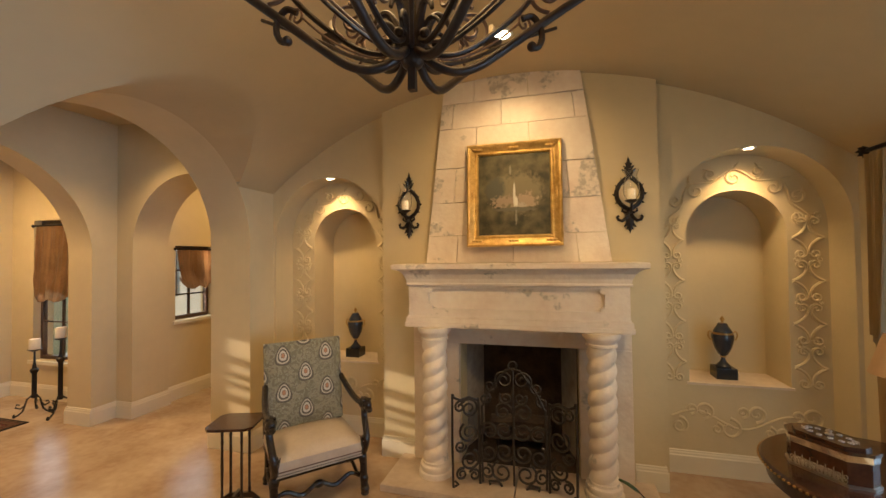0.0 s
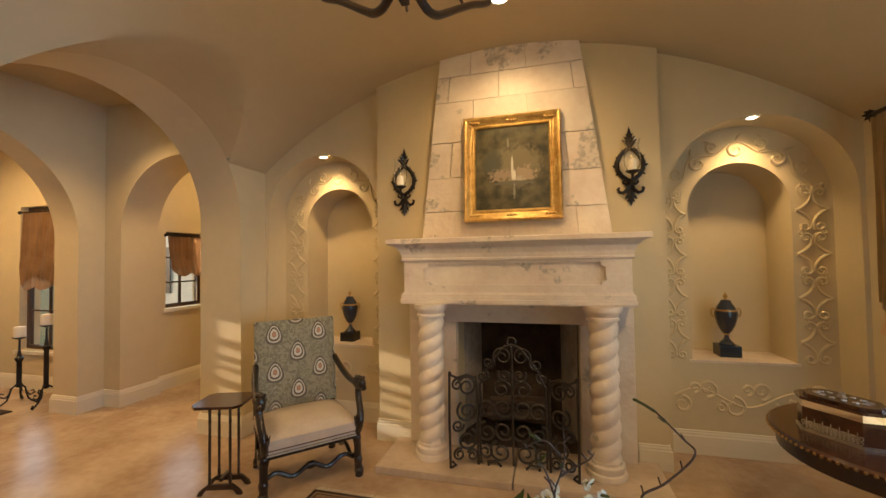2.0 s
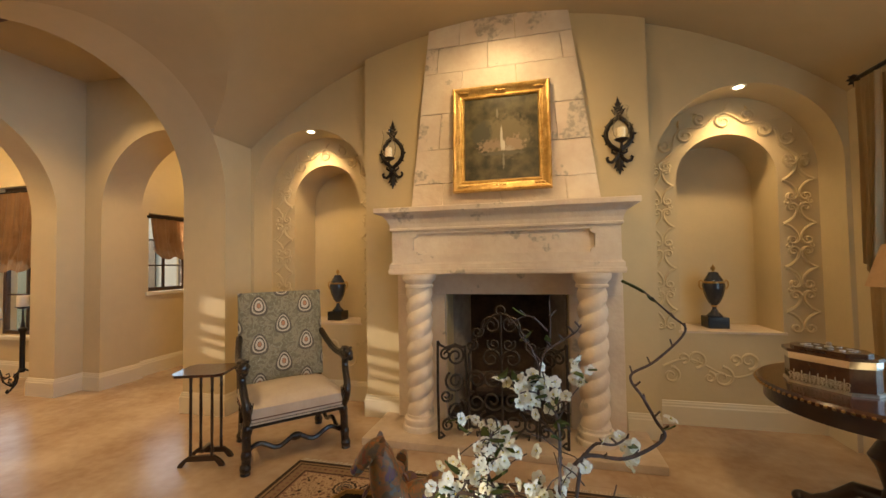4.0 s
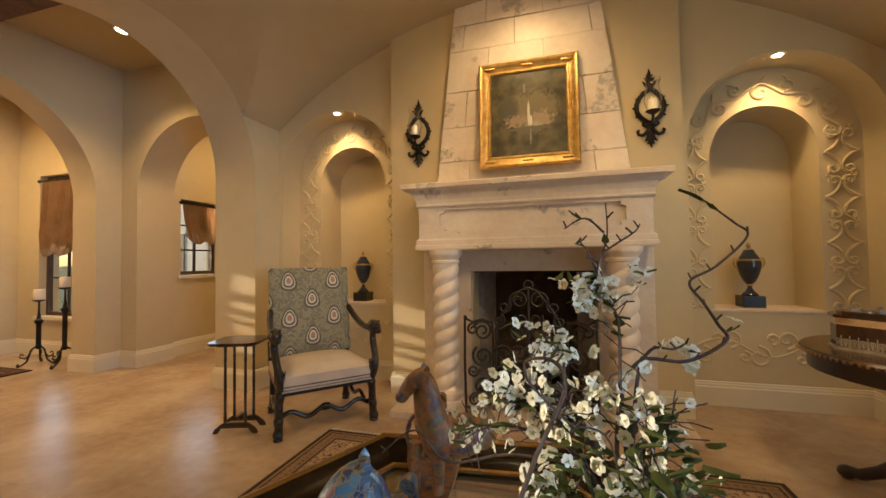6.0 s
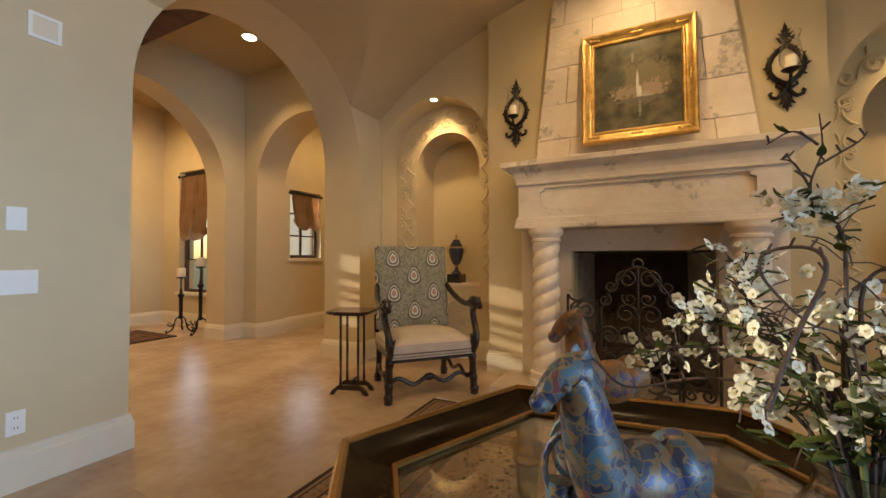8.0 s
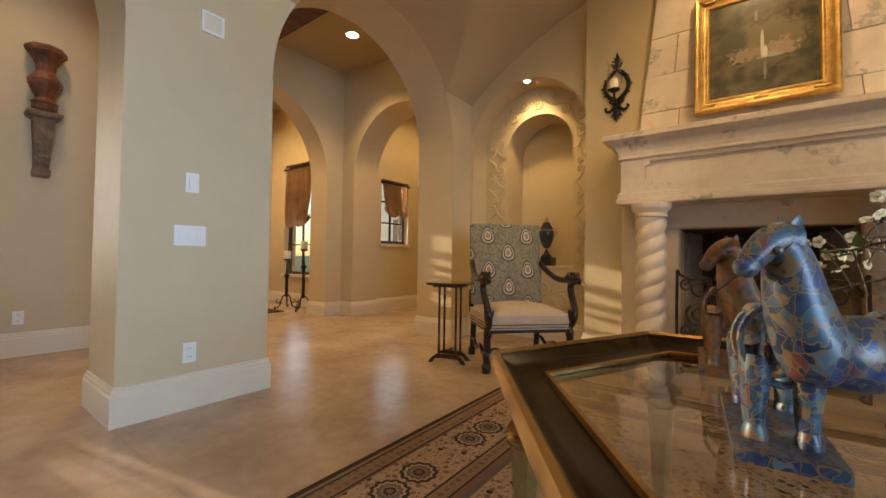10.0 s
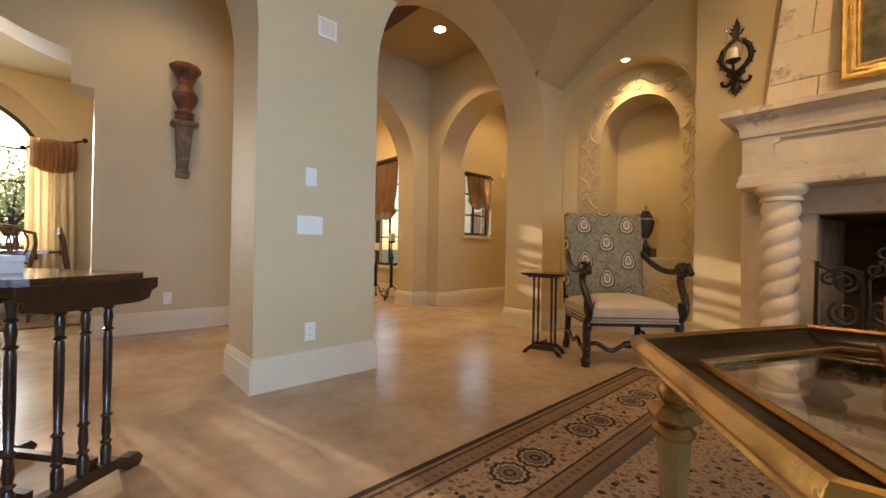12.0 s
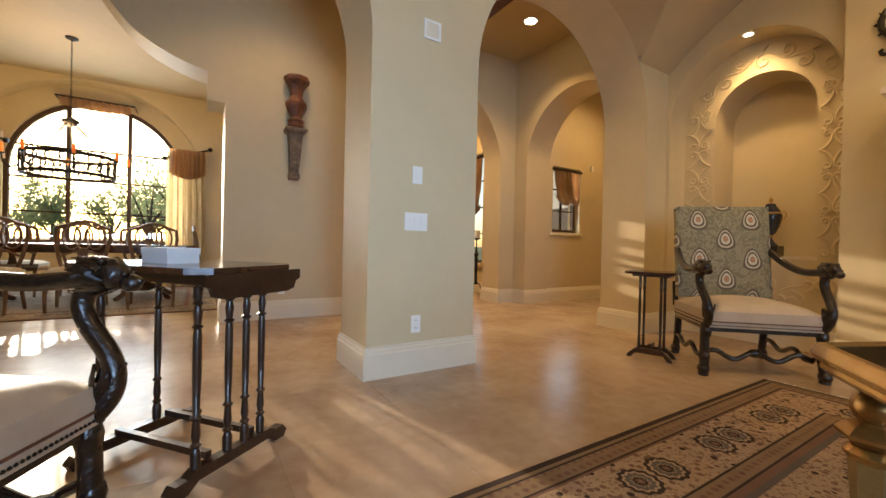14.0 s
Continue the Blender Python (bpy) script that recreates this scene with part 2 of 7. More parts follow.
def make_vault():
    """The barrel vault with the side barrels of arches and window bays cut into it along groins."""
    bm = bmesh.new()
    ys = sorted({YS + (YF - YS) * i / 120 for i in range(121)} | {c for a, b in (ARC_A, ARC_B, *BAYS) for c in [(a + b) / 2 + s * k for s in (-1, 1) for k in [math.sqrt(max(0, ((b - a) / 2) ** 2 - (vault_z(XW) - SPRING) ** 2))]]})

    def side(y, arcs, wall):
        for a, b in arcs:
            d, r = y - (a + b) / 2, (b - a) / 2
            if abs(d) < r:
                z = SPRING + math.sqrt(r * r - d * d)
                if z > vault_z(wall) + 1e-6:
                    return z, VX + math.copysign(vault_x(z), wall - VX)
        return vault_z(wall), wall
    prev = None
    for y in ys:
        zl, xl = side(y, (ARC_A, ARC_B), XW)
        zr, xr = side(y, BAYS, XR)
        row = [bm.verts.new((XW, y, zl))] + [bm.verts.new((x, y, vault_z(x))) for x in (xl + (xr - xl) * i / 48 for i in range(49))] + [bm.verts.new((XR, y, zr))]
        if prev:
            for i in range(len(row) - 1):
                vs = [prev[i], prev[i + 1], row[i + 1], row[i]]
                if len({tuple(round(c, 5) for c in v.co) for v in vs}) == 4:
                    bm.faces.new(vs)
        prev = row
    bmesh.ops.remove_doubles(bm, verts=bm.verts, dist=1e-5)
    for f in bm.faces:
        f.smooth = True
    return bm


structure("ceiling_vault", make_vault(), CEIL_SHADED, "warm beige plaster groin-vaulted ceiling", "ceiling", smooth=True)
structure("ceiling_hall", box(-10.6, XB + 0.02, -4.6, 6.2, TOP, TOP + 0.15), CEIL_SHADED, "flat beige hall ceiling", "ceiling")
# unseen slabs added to keep sky and sun from leaking past the vault
structure("roof", box(-11.0, 2.2, -4.8, 6.3, 3.95, 4.1), CEIL_SHADED, "unseen slab added above the ceilings to block light", "roof")
structure("ceiling_over", box(XB, XR + 0.3, YS - 0.1, YF + 0.9, TOP + 0.02, TOP + 0.1), CEIL_SHADED, "unseen slab above the vault", "ceiling")

structure("ceiling_dining", box(-10.3, XHB, -4.6, 0.35, 3.4505, 3.6), CEIL_SHADED, "flat beige dining room ceiling", "ceiling")

# hall, with the way to the dining room and the side rooms
DIN_TOP = [(-0.55, 2.60), (-0.70, 2.645), (-0.85, 2.71), (-0.95, 2.77), (-1.05, 2.85), (-1.13, 2.94), (-1.20, 3.03), (-1.28, 3.14), (-1.38, 3.26), (-1.50, 3.36), (-1.68, 3.43)]
DIN = [(-3.55, 0), (-3.55, 2.28), (-3.39, 2.28), (-3.39, 2.575)] + [(-3.8 - u, v) for u, v in DIN_TOP] + [(-1.9, 3.445)] + DIN_TOP[::-1] + [(-0.41, 2.575), (-0.41, 2.28), (-0.25, 2.28), (-0.25, 0)]
ARC_W = (1.08, 3.46)
structure("wall_hall", prism([outline(-4.4, 3.748, TOP, [DIN, arch(*ARC_W, 0, 2.05)])], "x", XHB, XH), WALL, "beige plaster hall wall with a wide shouldered opening and an arch", smooth=True)
ARC_N = (-5.81, -4.03)
structure("wall_hall_end", prism([outline(XH - 0.4, XW - 0.002, TOP, [arch(*ARC_N, 0, 2.15)])], "y", 3.75, 4.24), WALL, "beige plaster hall end wall with a round arch", smooth=True)
structure("wall_alcove", prism([[(4.24, 0), (5.8, 0), (5.8, TOP), (4.24, TOP)], [(4.42, 1.12), (5.08, 1.12), (5.08, 2.2), (4.42, 2.2)]], "x", -6.15, -5.9), WALL, "beige plaster alcove wall with a small window")
structure("wall_alcove_end", box(-6.15, -3.9, 5.8, 5.95, 0, TOP), WALL, "beige plaster wall")
structure("wall_alcove_side", box(-4.0, -3.85, 4.56, 5.8, 0, TOP), WALL, "beige plaster wall")
structure("wall_side_room", prism([[(-8.75, 0), (XHB, 0), (XHB, TOP), (-8.75, TOP)], [(-8.08, 0.55), (-7.2, 0.55), (-7.2, 2.6), (-8.08, 2.6)]], "y", 4.0, 4.25), WALL, "beige plaster wall with a tall window")
# the unseen opening here is placed to land sun on the arcade's jamb
structure("wall_side_room_west", prism([[(0.5, 0), (4.0, 0), (4.0, TOP), (0.5, TOP)], [(2.08, 1.23), (2.38, 1.23), (2.38, 2.11), (2.08, 2.11)]], "x", -8.75, -8.55), WALL, "beige plaster wall with a small unseen window")
structure("wall_dining_side", box(-10.6, XHB, 0.35, 0.5, 0, TOP), WALL, "beige plaster dining room wall")
XD = -10.3
structure("wall_dining", prism([[(-4.6, 0), (0.35, 0), (0.35, TOP), (-4.6, TOP)], arch(-3.1, -0.72, 0.75, 1.98)], "x", XD - 0.25, XD), WALL, "beige plaster dining room wall with a wide arched window", smooth=True)

# baseboards
BASE_PROFILE = [(0, 0), (0.022, 0), (0.022, 0.155), (0.016, 0.165), (0.016, 0.178), (0.010, 0.19), (0.010, 0.20), (0, 0.205)]


def baseboard(points):
    """A moulded baseboard along a plan line; the wall lies to the left of the way walked."""
    bm = bmesh.new()
    pts = [Vector(p) for p in points]
    rings = []
    for i, p in enumerate(pts):
        din = (p - pts[i - 1]).normalized() if i else (pts[1] - p).normalized()
        dout = (pts[i + 1] - p).normalized() if i < len(pts) - 1 else din
        n1, n2 = Vector((din.y, -din.x)), Vector((dout.y, -dout.x))
        n = (n1 + n2).normalized()
        n /= max(0.3, n.dot(n1))
        rings.append([bm.verts.new((p.x + n.x * d, p.y + n.y * d, z)) for d, z in BASE_PROFILE])
    for a, b in zip(rings, rings[1:]):
        for i in range(len(a) - 1):
            bm.faces.new((a[i], b[i], b[i + 1], a[i + 1]))
    bm.faces.new(rings[0]); bm.faces.new(rings[-1])
    return structure("baseboard", bm, TRIM, "tall cream moulded baseboard", "baseboard")


baseboard([(XB, 1.24), (XW, 1.24), (XW, 0.42), (XB, 0.42), (XB, 1.24)][::-1])
baseboard([(XB, 3.75), (XB, 3.38), (XW, 3.38), (XW, YF), (REC_L[0], YF), (REC_L[0], YR), (-2.345, YR), (-2.33, YF), (-2.33, 3.665), (-1.98, 3.665)])
baseboard([(-0.02, 3.665), (0.21, 3.665), (0.21, YR), (REC_R[1], YR), (REC_R[1], YF), (XR, YF), (XR, YS)])
baseboard([(XHB, 4.0), (XHB, 3.46), (XH, 3.46), (XH, 3.75), (-5.81, 3.75), (-5.81, 4.24), (-5.9, 4.24), (-5.9, 5.8)])
baseboard([(XHB, -0.25), (XH, -0.25), (XH, 1.08), (XHB, 1.08)])
baseboard([(-8.55, 0.5), (-8.55, 4.0), (XHB, 4.0)])

# ---- fireplace ----
WOODCARVED = material("carved_dark_wood", (0.024, 0.012, 0.007), 0.24, color2=(0.007, 0.004, 0.003), scale=9, bump=0.6, bump_scale=55, coat=0.35)
GOLD = material("gilt_wood", (0.80, 0.55, 0.20), 0.36, metal=0.65, color2=(0.48, 0.29, 0.08), scale=14, bump=0.3, bump_scale=70)
WAX = material("candle_wax", (0.80, 0.70, 0.52), 0.5, grain=0.08, scale=6)
BRASS = material("aged_brass", (0.62, 0.38, 0.13), 0.3, metal=0.9, grain=0.4, scale=20)
IVORY = material("switch_plastic", (0.82, 0.80, 0.74), 0.35)


def stone_material():
    """Creamy limestone with rosy clouds and sharp-edged grey worn patches."""
    m = material("hood_limestone", (0.84, 0.75, 0.63), 0.5, color2=(0.70, 0.57, 0.46), scale=2.6, bump=0.5, bump_scale=28, vary=0.06)
    n, l = m.node_tree.nodes, m.node_tree.links
    b = n["Principled BSDF"]
    old = b.inputs["Base Color"].links[0].from_socket
    tc = n.new("ShaderNodeTexCoord")
    info = n.new("ShaderNodeObjectInfo")
    mv = n.new("ShaderNodeVectorMath"); mv.operation = "ADD"
    l.new(tc.outputs["Object"], mv.inputs[0]); l.new(info.outputs["Random"], mv.inputs[1])
    a, f = n.new("ShaderNodeTexNoise"), n.new("ShaderNodeTexNoise")
    a.inputs["Scale"].default_value, a.inputs["Detail"].default_value, a.inputs["Roughness"].default_value = 2.6, 7, 0.62
    f.inputs["Scale"].default_value, f.inputs["Detail"].default_value = 26, 5
    l.new(mv.outputs[0], a.inputs["Vector"]); l.new(tc.outputs["Object"], f.inputs["Vector"])
    r, r2 = n.new("ShaderNodeValToRGB"), n.new("ShaderNodeValToRGB")
    r.color_ramp.elements[0].position, r.color_ramp.elements[1].position = 0.585, 0.61
    r2.color_ramp.elements[0].color, r2.color_ramp.elements[1].color = (0.45, 0.39, 0.32, 1), (0.70, 0.61, 0.50, 1)
    r2.color_ramp.elements[0].position, r2.color_ramp.elements[1].position = 0.40, 0.60
    l.new(a.outputs[0], r.inputs[0]); l.new(f.outputs[0], r2.inputs[0])
    mix = n.new("ShaderNodeMix"); mix.data_type = "RGBA"
    l.new(r.outputs[0], mix.inputs[0]); l.new(old, mix.inputs[6]); l.new(r2.outputs[0], mix.inputs[7])
    l.new(mix.outputs[2], b.inputs["Base Color"])
    return m


HOOD = stone_material()
HEARTH = material("hearth_stone", (0.60, 0.48, 0.36), 0.45, color2=(0.44, 0.33, 0.23), scale=3, bump=0.3, bump_scale=30)
FX = -1.01
fireplace = thing("fireplace", pose(FX, 3.4, 0), "pale limestone fireplace with twisted columns and deep mantel", "fireplace")


def loc(x0, x1, y0, y1, z0, z1):
    return box(x0 - FX, x1 - FX, y0 - 3.4, y1 - 3.4, z0, z1)


for x0, x1 in ((-2.12, -1.003), (-0.997, 0.12)):
    part("hearth_slab", loc(x0, x1, 3.08, 3.66, 0.0, 0.06), HEARTH, fireplace, bevel=0.012)
for x0, x1 in ((-1.98, -1.535), (-0.465, -0.04)):
    part("surround_jamb", loc(x0, x1, 3.585, 3.663, 0.06, 1.17), HOOD, fireplace, bevel=0.006)
part("surround_lintel", loc(-1.98, -0.04, 3.585, 3.663, 1.172, 1.36), HOOD, fireplace, bevel=0.006)


def moulding(profile, x0, x1, back):
    """A stone course whose front and ends follow a profile of (projection, height)."""
    bm = bmesh.new()
    rings = [[bm.verts.new((x - FX, y - 3.4, z)) for x, y in ((x0 - p, back), (x0 - p, back - 0.35 - p), (x1 + p, back - 0.35 - p), (x1 + p, back))] for p, z in profile]
    for a, b in zip(rings, rings[1:]):
        for i in range(4):
            bm.faces.new((a[i], a[(i + 1) % 4], b[(i + 1) % 4], b[i]))
    bm.faces.new(rings[0]); bm.faces.new(rings[-1])
    return bm


part("mantel_band", moulding([(0.0, 1.36), (0.012, 1.362), (0.018, 1.375), (0.018, 1.40), (0.010, 1.405), (0.010, 1.445), (0.0, 1.45), (-0.006, 1.462)], -1.94, -0.08, 3.66), HOOD, fireplace)
hole = [(-0.70, 1.525), (-0.70, 1.55), (-0.735, 1.565), (-0.735, 1.665), (-0.70, 1.68), (-0.70, 1.705), (0.70, 1.705), (0.70, 1.68), (0.735, 1.665), (0.735, 1.565), (0.70, 1.55), (0.70, 1.525)]
part("frieze", prism([[(-0.92, 1.462), (0.92, 1.462), (0.92, 1.73), (-0.92, 1.73)], hole], "y", 3.325 - 3.4, 3.36 - 3.4), HOOD, fireplace)
part("frieze_panel", loc(-1.93, -0.09, 3.36, 3.66, 1.462, 1.73), HOOD, fireplace)
part("mantel_shelf", moulding([(0.0, 1.73), (0.012, 1.735), (0.012, 1.75), (0.006, 1.755), (0.012, 1.79), (0.035, 1.835), (0.065, 1.862), (0.085, 1.87), (0.10, 1.873), (0.115, 1.88), (0.115, 1.915), (0.108, 1.922)], -1.935, -0.085, 3.66), HOOD, fireplace)
for cx in (-1.71, -0.305):
    col = part("column", lathe([(0.102, 0.185 + i * (1.245 - 0.185) / 130) for i in range(131)], 48, at=(cx - FX, -0.02, 0), twist=50.0, lobes=2, lobe=0.115), HOOD, fireplace, smooth=True)
    part("column_base", lathe([(0.15, 0.06), (0.152, 0.085), (0.146, 0.10), (0.132, 0.105), (0.132, 0.12), (0.14, 0.135), (0.136, 0.155), (0.118, 0.165), (0.115, 0.185)], 32, at=(cx - FX, -0.02, 0)), HOOD, col, smooth=True)
    part("capital", lathe([(0.112, 1.245), (0.122, 1.25), (0.122, 1.27), (0.112, 1.275), (0.116, 1.29), (0.14, 1.31), (0.148, 1.33), (0.148, 1.36)], 32, at=(cx - FX, -0.02, 0)), HOOD, col, smooth=True)

# fire box
FIRELINE = material("sooty_plaster", (0.58, 0.52, 0.45), 0.85, color2=(0.27, 0.22, 0.18), scale=2.2, bump=0.3)
firebox = thing("firebox", pose(FX, 3.9, 0), "soot-darkened firebox of brick and plaster", "firebox")
for s in (-1, 1):
    part("side_lining", prism([[(s * 0.528, -0.23), (s * 0.528, 0.0), (s * 0.40, 0.40), (s * 0.46, 0.40), (s * 0.56, 0.02)]][0:1], "z", 0.06, 1.165), FIRELINE, firebox)
part("back_lining", box(-0.42, 0.42, 0.38, 0.46, 0.03, 1.165), SOOT, firebox)
part("roof_lining", box(-0.525, 0.525, -0.15, 0.45, 1.155, 1.168), SOOT, firebox)
part("fire_floor", box(-0.525, 0.525, -0.24, 0.45, 0.0, 0.055), SOOT, firebox)
logs = thing("log_grate", pose(FX, 4.02, 0.055), "charred logs on an iron grate in the firebox", "fire logs")
bm = bmesh.new()
for i in range(7):
    tube([(-0.26 + i * 0.087, -0.14, 0.14), (-0.26 + i * 0.087, 0.0, 0.10), (-0.26 + i * 0.087, 0.14, 0.12)], 0.009, 6, bm)
for x in (-0.22, 0.22):
    for y in (-0.1, 0.1):
        tube([(x, y, 0), (x, y, 0.11)], 0.01, 6, bm)
part("grate", bm, IRON, logs)
for i, (y, z, a) in enumerate(((-0.07, 0.17, 0.1), (0.07, 0.17, -0.1), (0.0, 0.27, 0.35))):
    part("log", tube([(-0.3 * math.cos(a) , y - 0.1 * math.sin(a), z), (0, y, z + 0.015), (0.3 * math.cos(a), y + 0.1 * math.sin(a), z)], 0.06, 10), SOOT, logs, "charred split log")

# stone hood
hood = thing("chimney_hood", pose(FX, 3.64, 1.922), "tapering hood of cream limestone blocks", "chimney hood")


def hood_edge(z, s):
    f = (z - 1.93) / 1.67
    return (-1.855 + 0.195 * f) if s < 0 else (-0.175 - 0.225 * f)


rng = random.Random(4)
COURSES = [(1.924, 2.185, (0.18, 0.5, 0.84)), (2.185, 2.50, (0.30, 0.71)), (2.50, 2.83, (0.14, 0.55, 0.83)), (2.83, 3.21, (0.27, 0.62)), (3.21, 3.45, (0.09, 0.44, 0.92)), (3.45, 3.70, (0.24, 0.63))]
for z0, z1, cuts in COURSES:
    fr = [0, *cuts, 1]
    for a, b in zip(fr, fr[1:]):
        def at(f, z):
            return hood_edge(z, -1) + f * (hood_edge(z, 1) - hood_edge(z, -1)) - FX
        g = 0.003
        bm = prism([[(at(a, z0) + g, z0 - 1.922 + g), (at(b, z0) - g, z0 - 1.922 + g), (at(b, z1) - g, z1 - 1.922 - g), (at(a, z1) + g, z1 - 1.922 - g)]], "y", -0.022 + rng.uniform(-0.003, 0.003), 0.024)
        part("stone_block", bm, HOOD, hood)

# painting
painting = thing("painting", pose(-1.0, 3.585, 2.545, -3.5), "landscape painting of a waterfall in a carved gilt frame", "painting")
PW, PH, FW = 0.425, 0.475, 0.105
PROF = [(0, 0.0), (0, -0.05), (0.012, -0.062), (0.028, -0.058), (0.04, -0.045), (0.06, -0.035), (0.075, -0.03), (0.085, -0.036), (0.095, -0.034), (0.105, -0.018), (0.105, 0.0)]
for k in range(4):
    bm = bmesh.new()
    w, h = ((PW, PH), (PH, PW))[k % 2]
    ends = []
    for s in (-1, 1):
        ends.append([bm.verts.new((s * (w - d), y, -(h - d))) for d, y in PROF])
    for i in range(len(PROF) - 1):
        bm.faces.new((ends[0][i], ends[1][i], ends[1][i + 1], ends[0][i + 1]))
    bm.faces.new(ends[0]); bm.faces.new(ends[1])
    for sx in ((-0.9, 0, 0.9) if k % 2 == 0 else (0,)):
        for dx in (-0.028, 0, 0.028):
            bmesh.ops.create_icosphere(bm, subdivisions=1, radius=0.017, matrix=Matrix.LocRotScale((sx * (w - 0.06) + dx, -0.045, -(h - 0.05)), None, (1.4, 0.8, 0.8)))
    bmesh.ops.transform(bm, matrix=Matrix.Rotation(math.pi / 2 * k, 4, "Y"), verts=bm.verts)
    part("frame_rail", bm, GOLD, painting, smooth=True)


def painting_material():
    """Dark wooded gorge, a pale fall in the middle, light rocks and a still pool, brushed with noise."""
    m = bpy.data.materials.new("oil_canvas")
    m.use_nodes = True
    n, l = m.node_tree.nodes, m.node_tree.links
    b = n["Principled BSDF"]
    b.inputs["Roughness"].default_value = 0.35
    tc, sep = n.new("ShaderNodeTexCoord"), n.new("ShaderNodeSeparateXYZ")
    l.new(tc.outputs["Object"], sep.inputs[0])

    def noise_tex(scale, detail=6):
        t = n.new("ShaderNodeTexNoise")
        t.inputs["Scale"].default_value, t.inputs["Detail"].default_value = scale, detail
        l.new(tc.outputs["Object"], t.inputs["Vector"])
        return t.outputs[0]

    def op(kind, a, c=None, e=None):
        q = n.new("ShaderNodeMath"); q.operation = kind
        for i, v in enumerate((a, c, e)):
            if v is None: continue
            if isinstance(v, (int, float)): q.inputs[i].default_value = v
            else: l.new(v, q.inputs[i])
        return q.outputs[0]

    def blob(cx, cz, rx, rz, wobble):
        dx = op("DIVIDE", op("SUBTRACT", sep.outputs[0], cx), rx)
        dz = op("DIVIDE", op("SUBTRACT", sep.outputs[2], cz), rz)
        d = op("ADD", op("MULTIPLY", dx, dx), op("MULTIPLY", dz, dz))
        d = op("ADD", d, op("MULTIPLY", op("SUBTRACT", noise_tex(34), 0.5), wobble))
        mr = n.new("ShaderNodeMapRange")
        mr.inputs[1].default_value, mr.inputs[2].default_value, mr.inputs[3].default_value, mr.inputs[4].default_value = 0.45, 1.1, 1, 0
        l.new(d, mr.inputs[0])
        return mr.outputs[0]

    def over(base, fac, col):
        mx = n.new("ShaderNodeMix"); mx.data_type = "RGBA"
        l.new(fac, mx.inputs[0]); l.new(base, mx.inputs[6]); mx.inputs[7].default_value = (*col, 1)
        return mx.outputs[2]
    ramp = n.new("ShaderNodeValToRGB")
    ramp.color_ramp.elements[0].position, ramp.color_ramp.elements[1].position = 0.35, 0.75
    ramp.color_ramp.elements[0].color, ramp.color_ramp.elements[1].color = (0.028, 0.025, 0.011, 1), (0.16, 0.135, 0.065, 1)
    l.new(noise_tex(9, 8), ramp.inputs[0])
    c = ramp.outputs[0]
    c = over(c, blob(0.04, 0.02, 0.24, 0.2, 1.6), (0.19, 0.155, 0.085))
    c = over(c, blob(-0.17, 0.05, 0.10, 0.12, 1.8), (0.075, 0.075, 0.05))
    c = over(c, blob(0.11, -0.06, 0.10, 0.07, 5.0), (0.34, 0.25, 0.17))
    c = over(c, blob(-0.08, -0.07, 0.12, 0.06, 5.0), (0.30, 0.22, 0.15))
    c = over(c, blob(0.07, -0.10, 0.045, 0.028, 2.6), (0.40, 0.33, 0.26))
    c = over(c, blob(0.005, -0.005, 0.012, 0.12, 0.8), (0.60, 0.58, 0.50))
    c = over(c, blob(0.022, -0.07, 0.017, 0.05, 1.2), (0.66, 0.63, 0.55))
    c = over(c, blob(0.02, -0.14, 0.22, 0.02, 3.5), (0.12, 0.105, 0.07))
    c = over(c, blob(0.02, -0.20, 0.012, 0.08, 3.0), (0.20, 0.19, 0.14))
    c = over(c, blob(-0.03, 0.22, 0.012, 0.05, 1.5), (0.22, 0.20, 0.14))
    l.new(c, b.inputs["Base Color"])
    return m


part("canvas", box(-PW + FW - 0.004, PW - FW + 0.004, -0.016, -0.004, -PH + FW - 0.004, PH - FW + 0.004), painting_material(), painting)
part("backing", box(-PW + 0.02, PW - 0.02, -0.003, 0.004, -PH + 0.02, PH - 0.02), BEAM, painting)

# sconces


def leaf(bm, p, d, length, width, side, bend=0.2):
    """A pointed curled leaf from p along d."""
    p, d, side = Vector(p), Vector(d).normalized(), Vector(side).normalized()
    up = d.cross(side)
    rows = []
    for i in range(6):
        t = i / 5
        w = width * math.sin(math.pi * min(1, 0.12 + 0.88 * t) ** 0.8) * (1 if t < 1 else 0.05) + 0.001
        c = p + d * length * t + up * bend * length * t * t
        rows.append([bm.verts.new(c + side * w), bm.verts.new(c + up * width * 0.35), bm.verts.new(c - side * w), bm.verts.new(c - up * width * 0.2)])
    for a, b in zip(rows, rows[1:]):
        for i in range(4):
            bm.faces.new((a[i], a[(i + 1) % 4], b[(i + 1) % 4], b[i]))
    bm.faces.new(rows[0]); bm.faces.new(rows[-1])




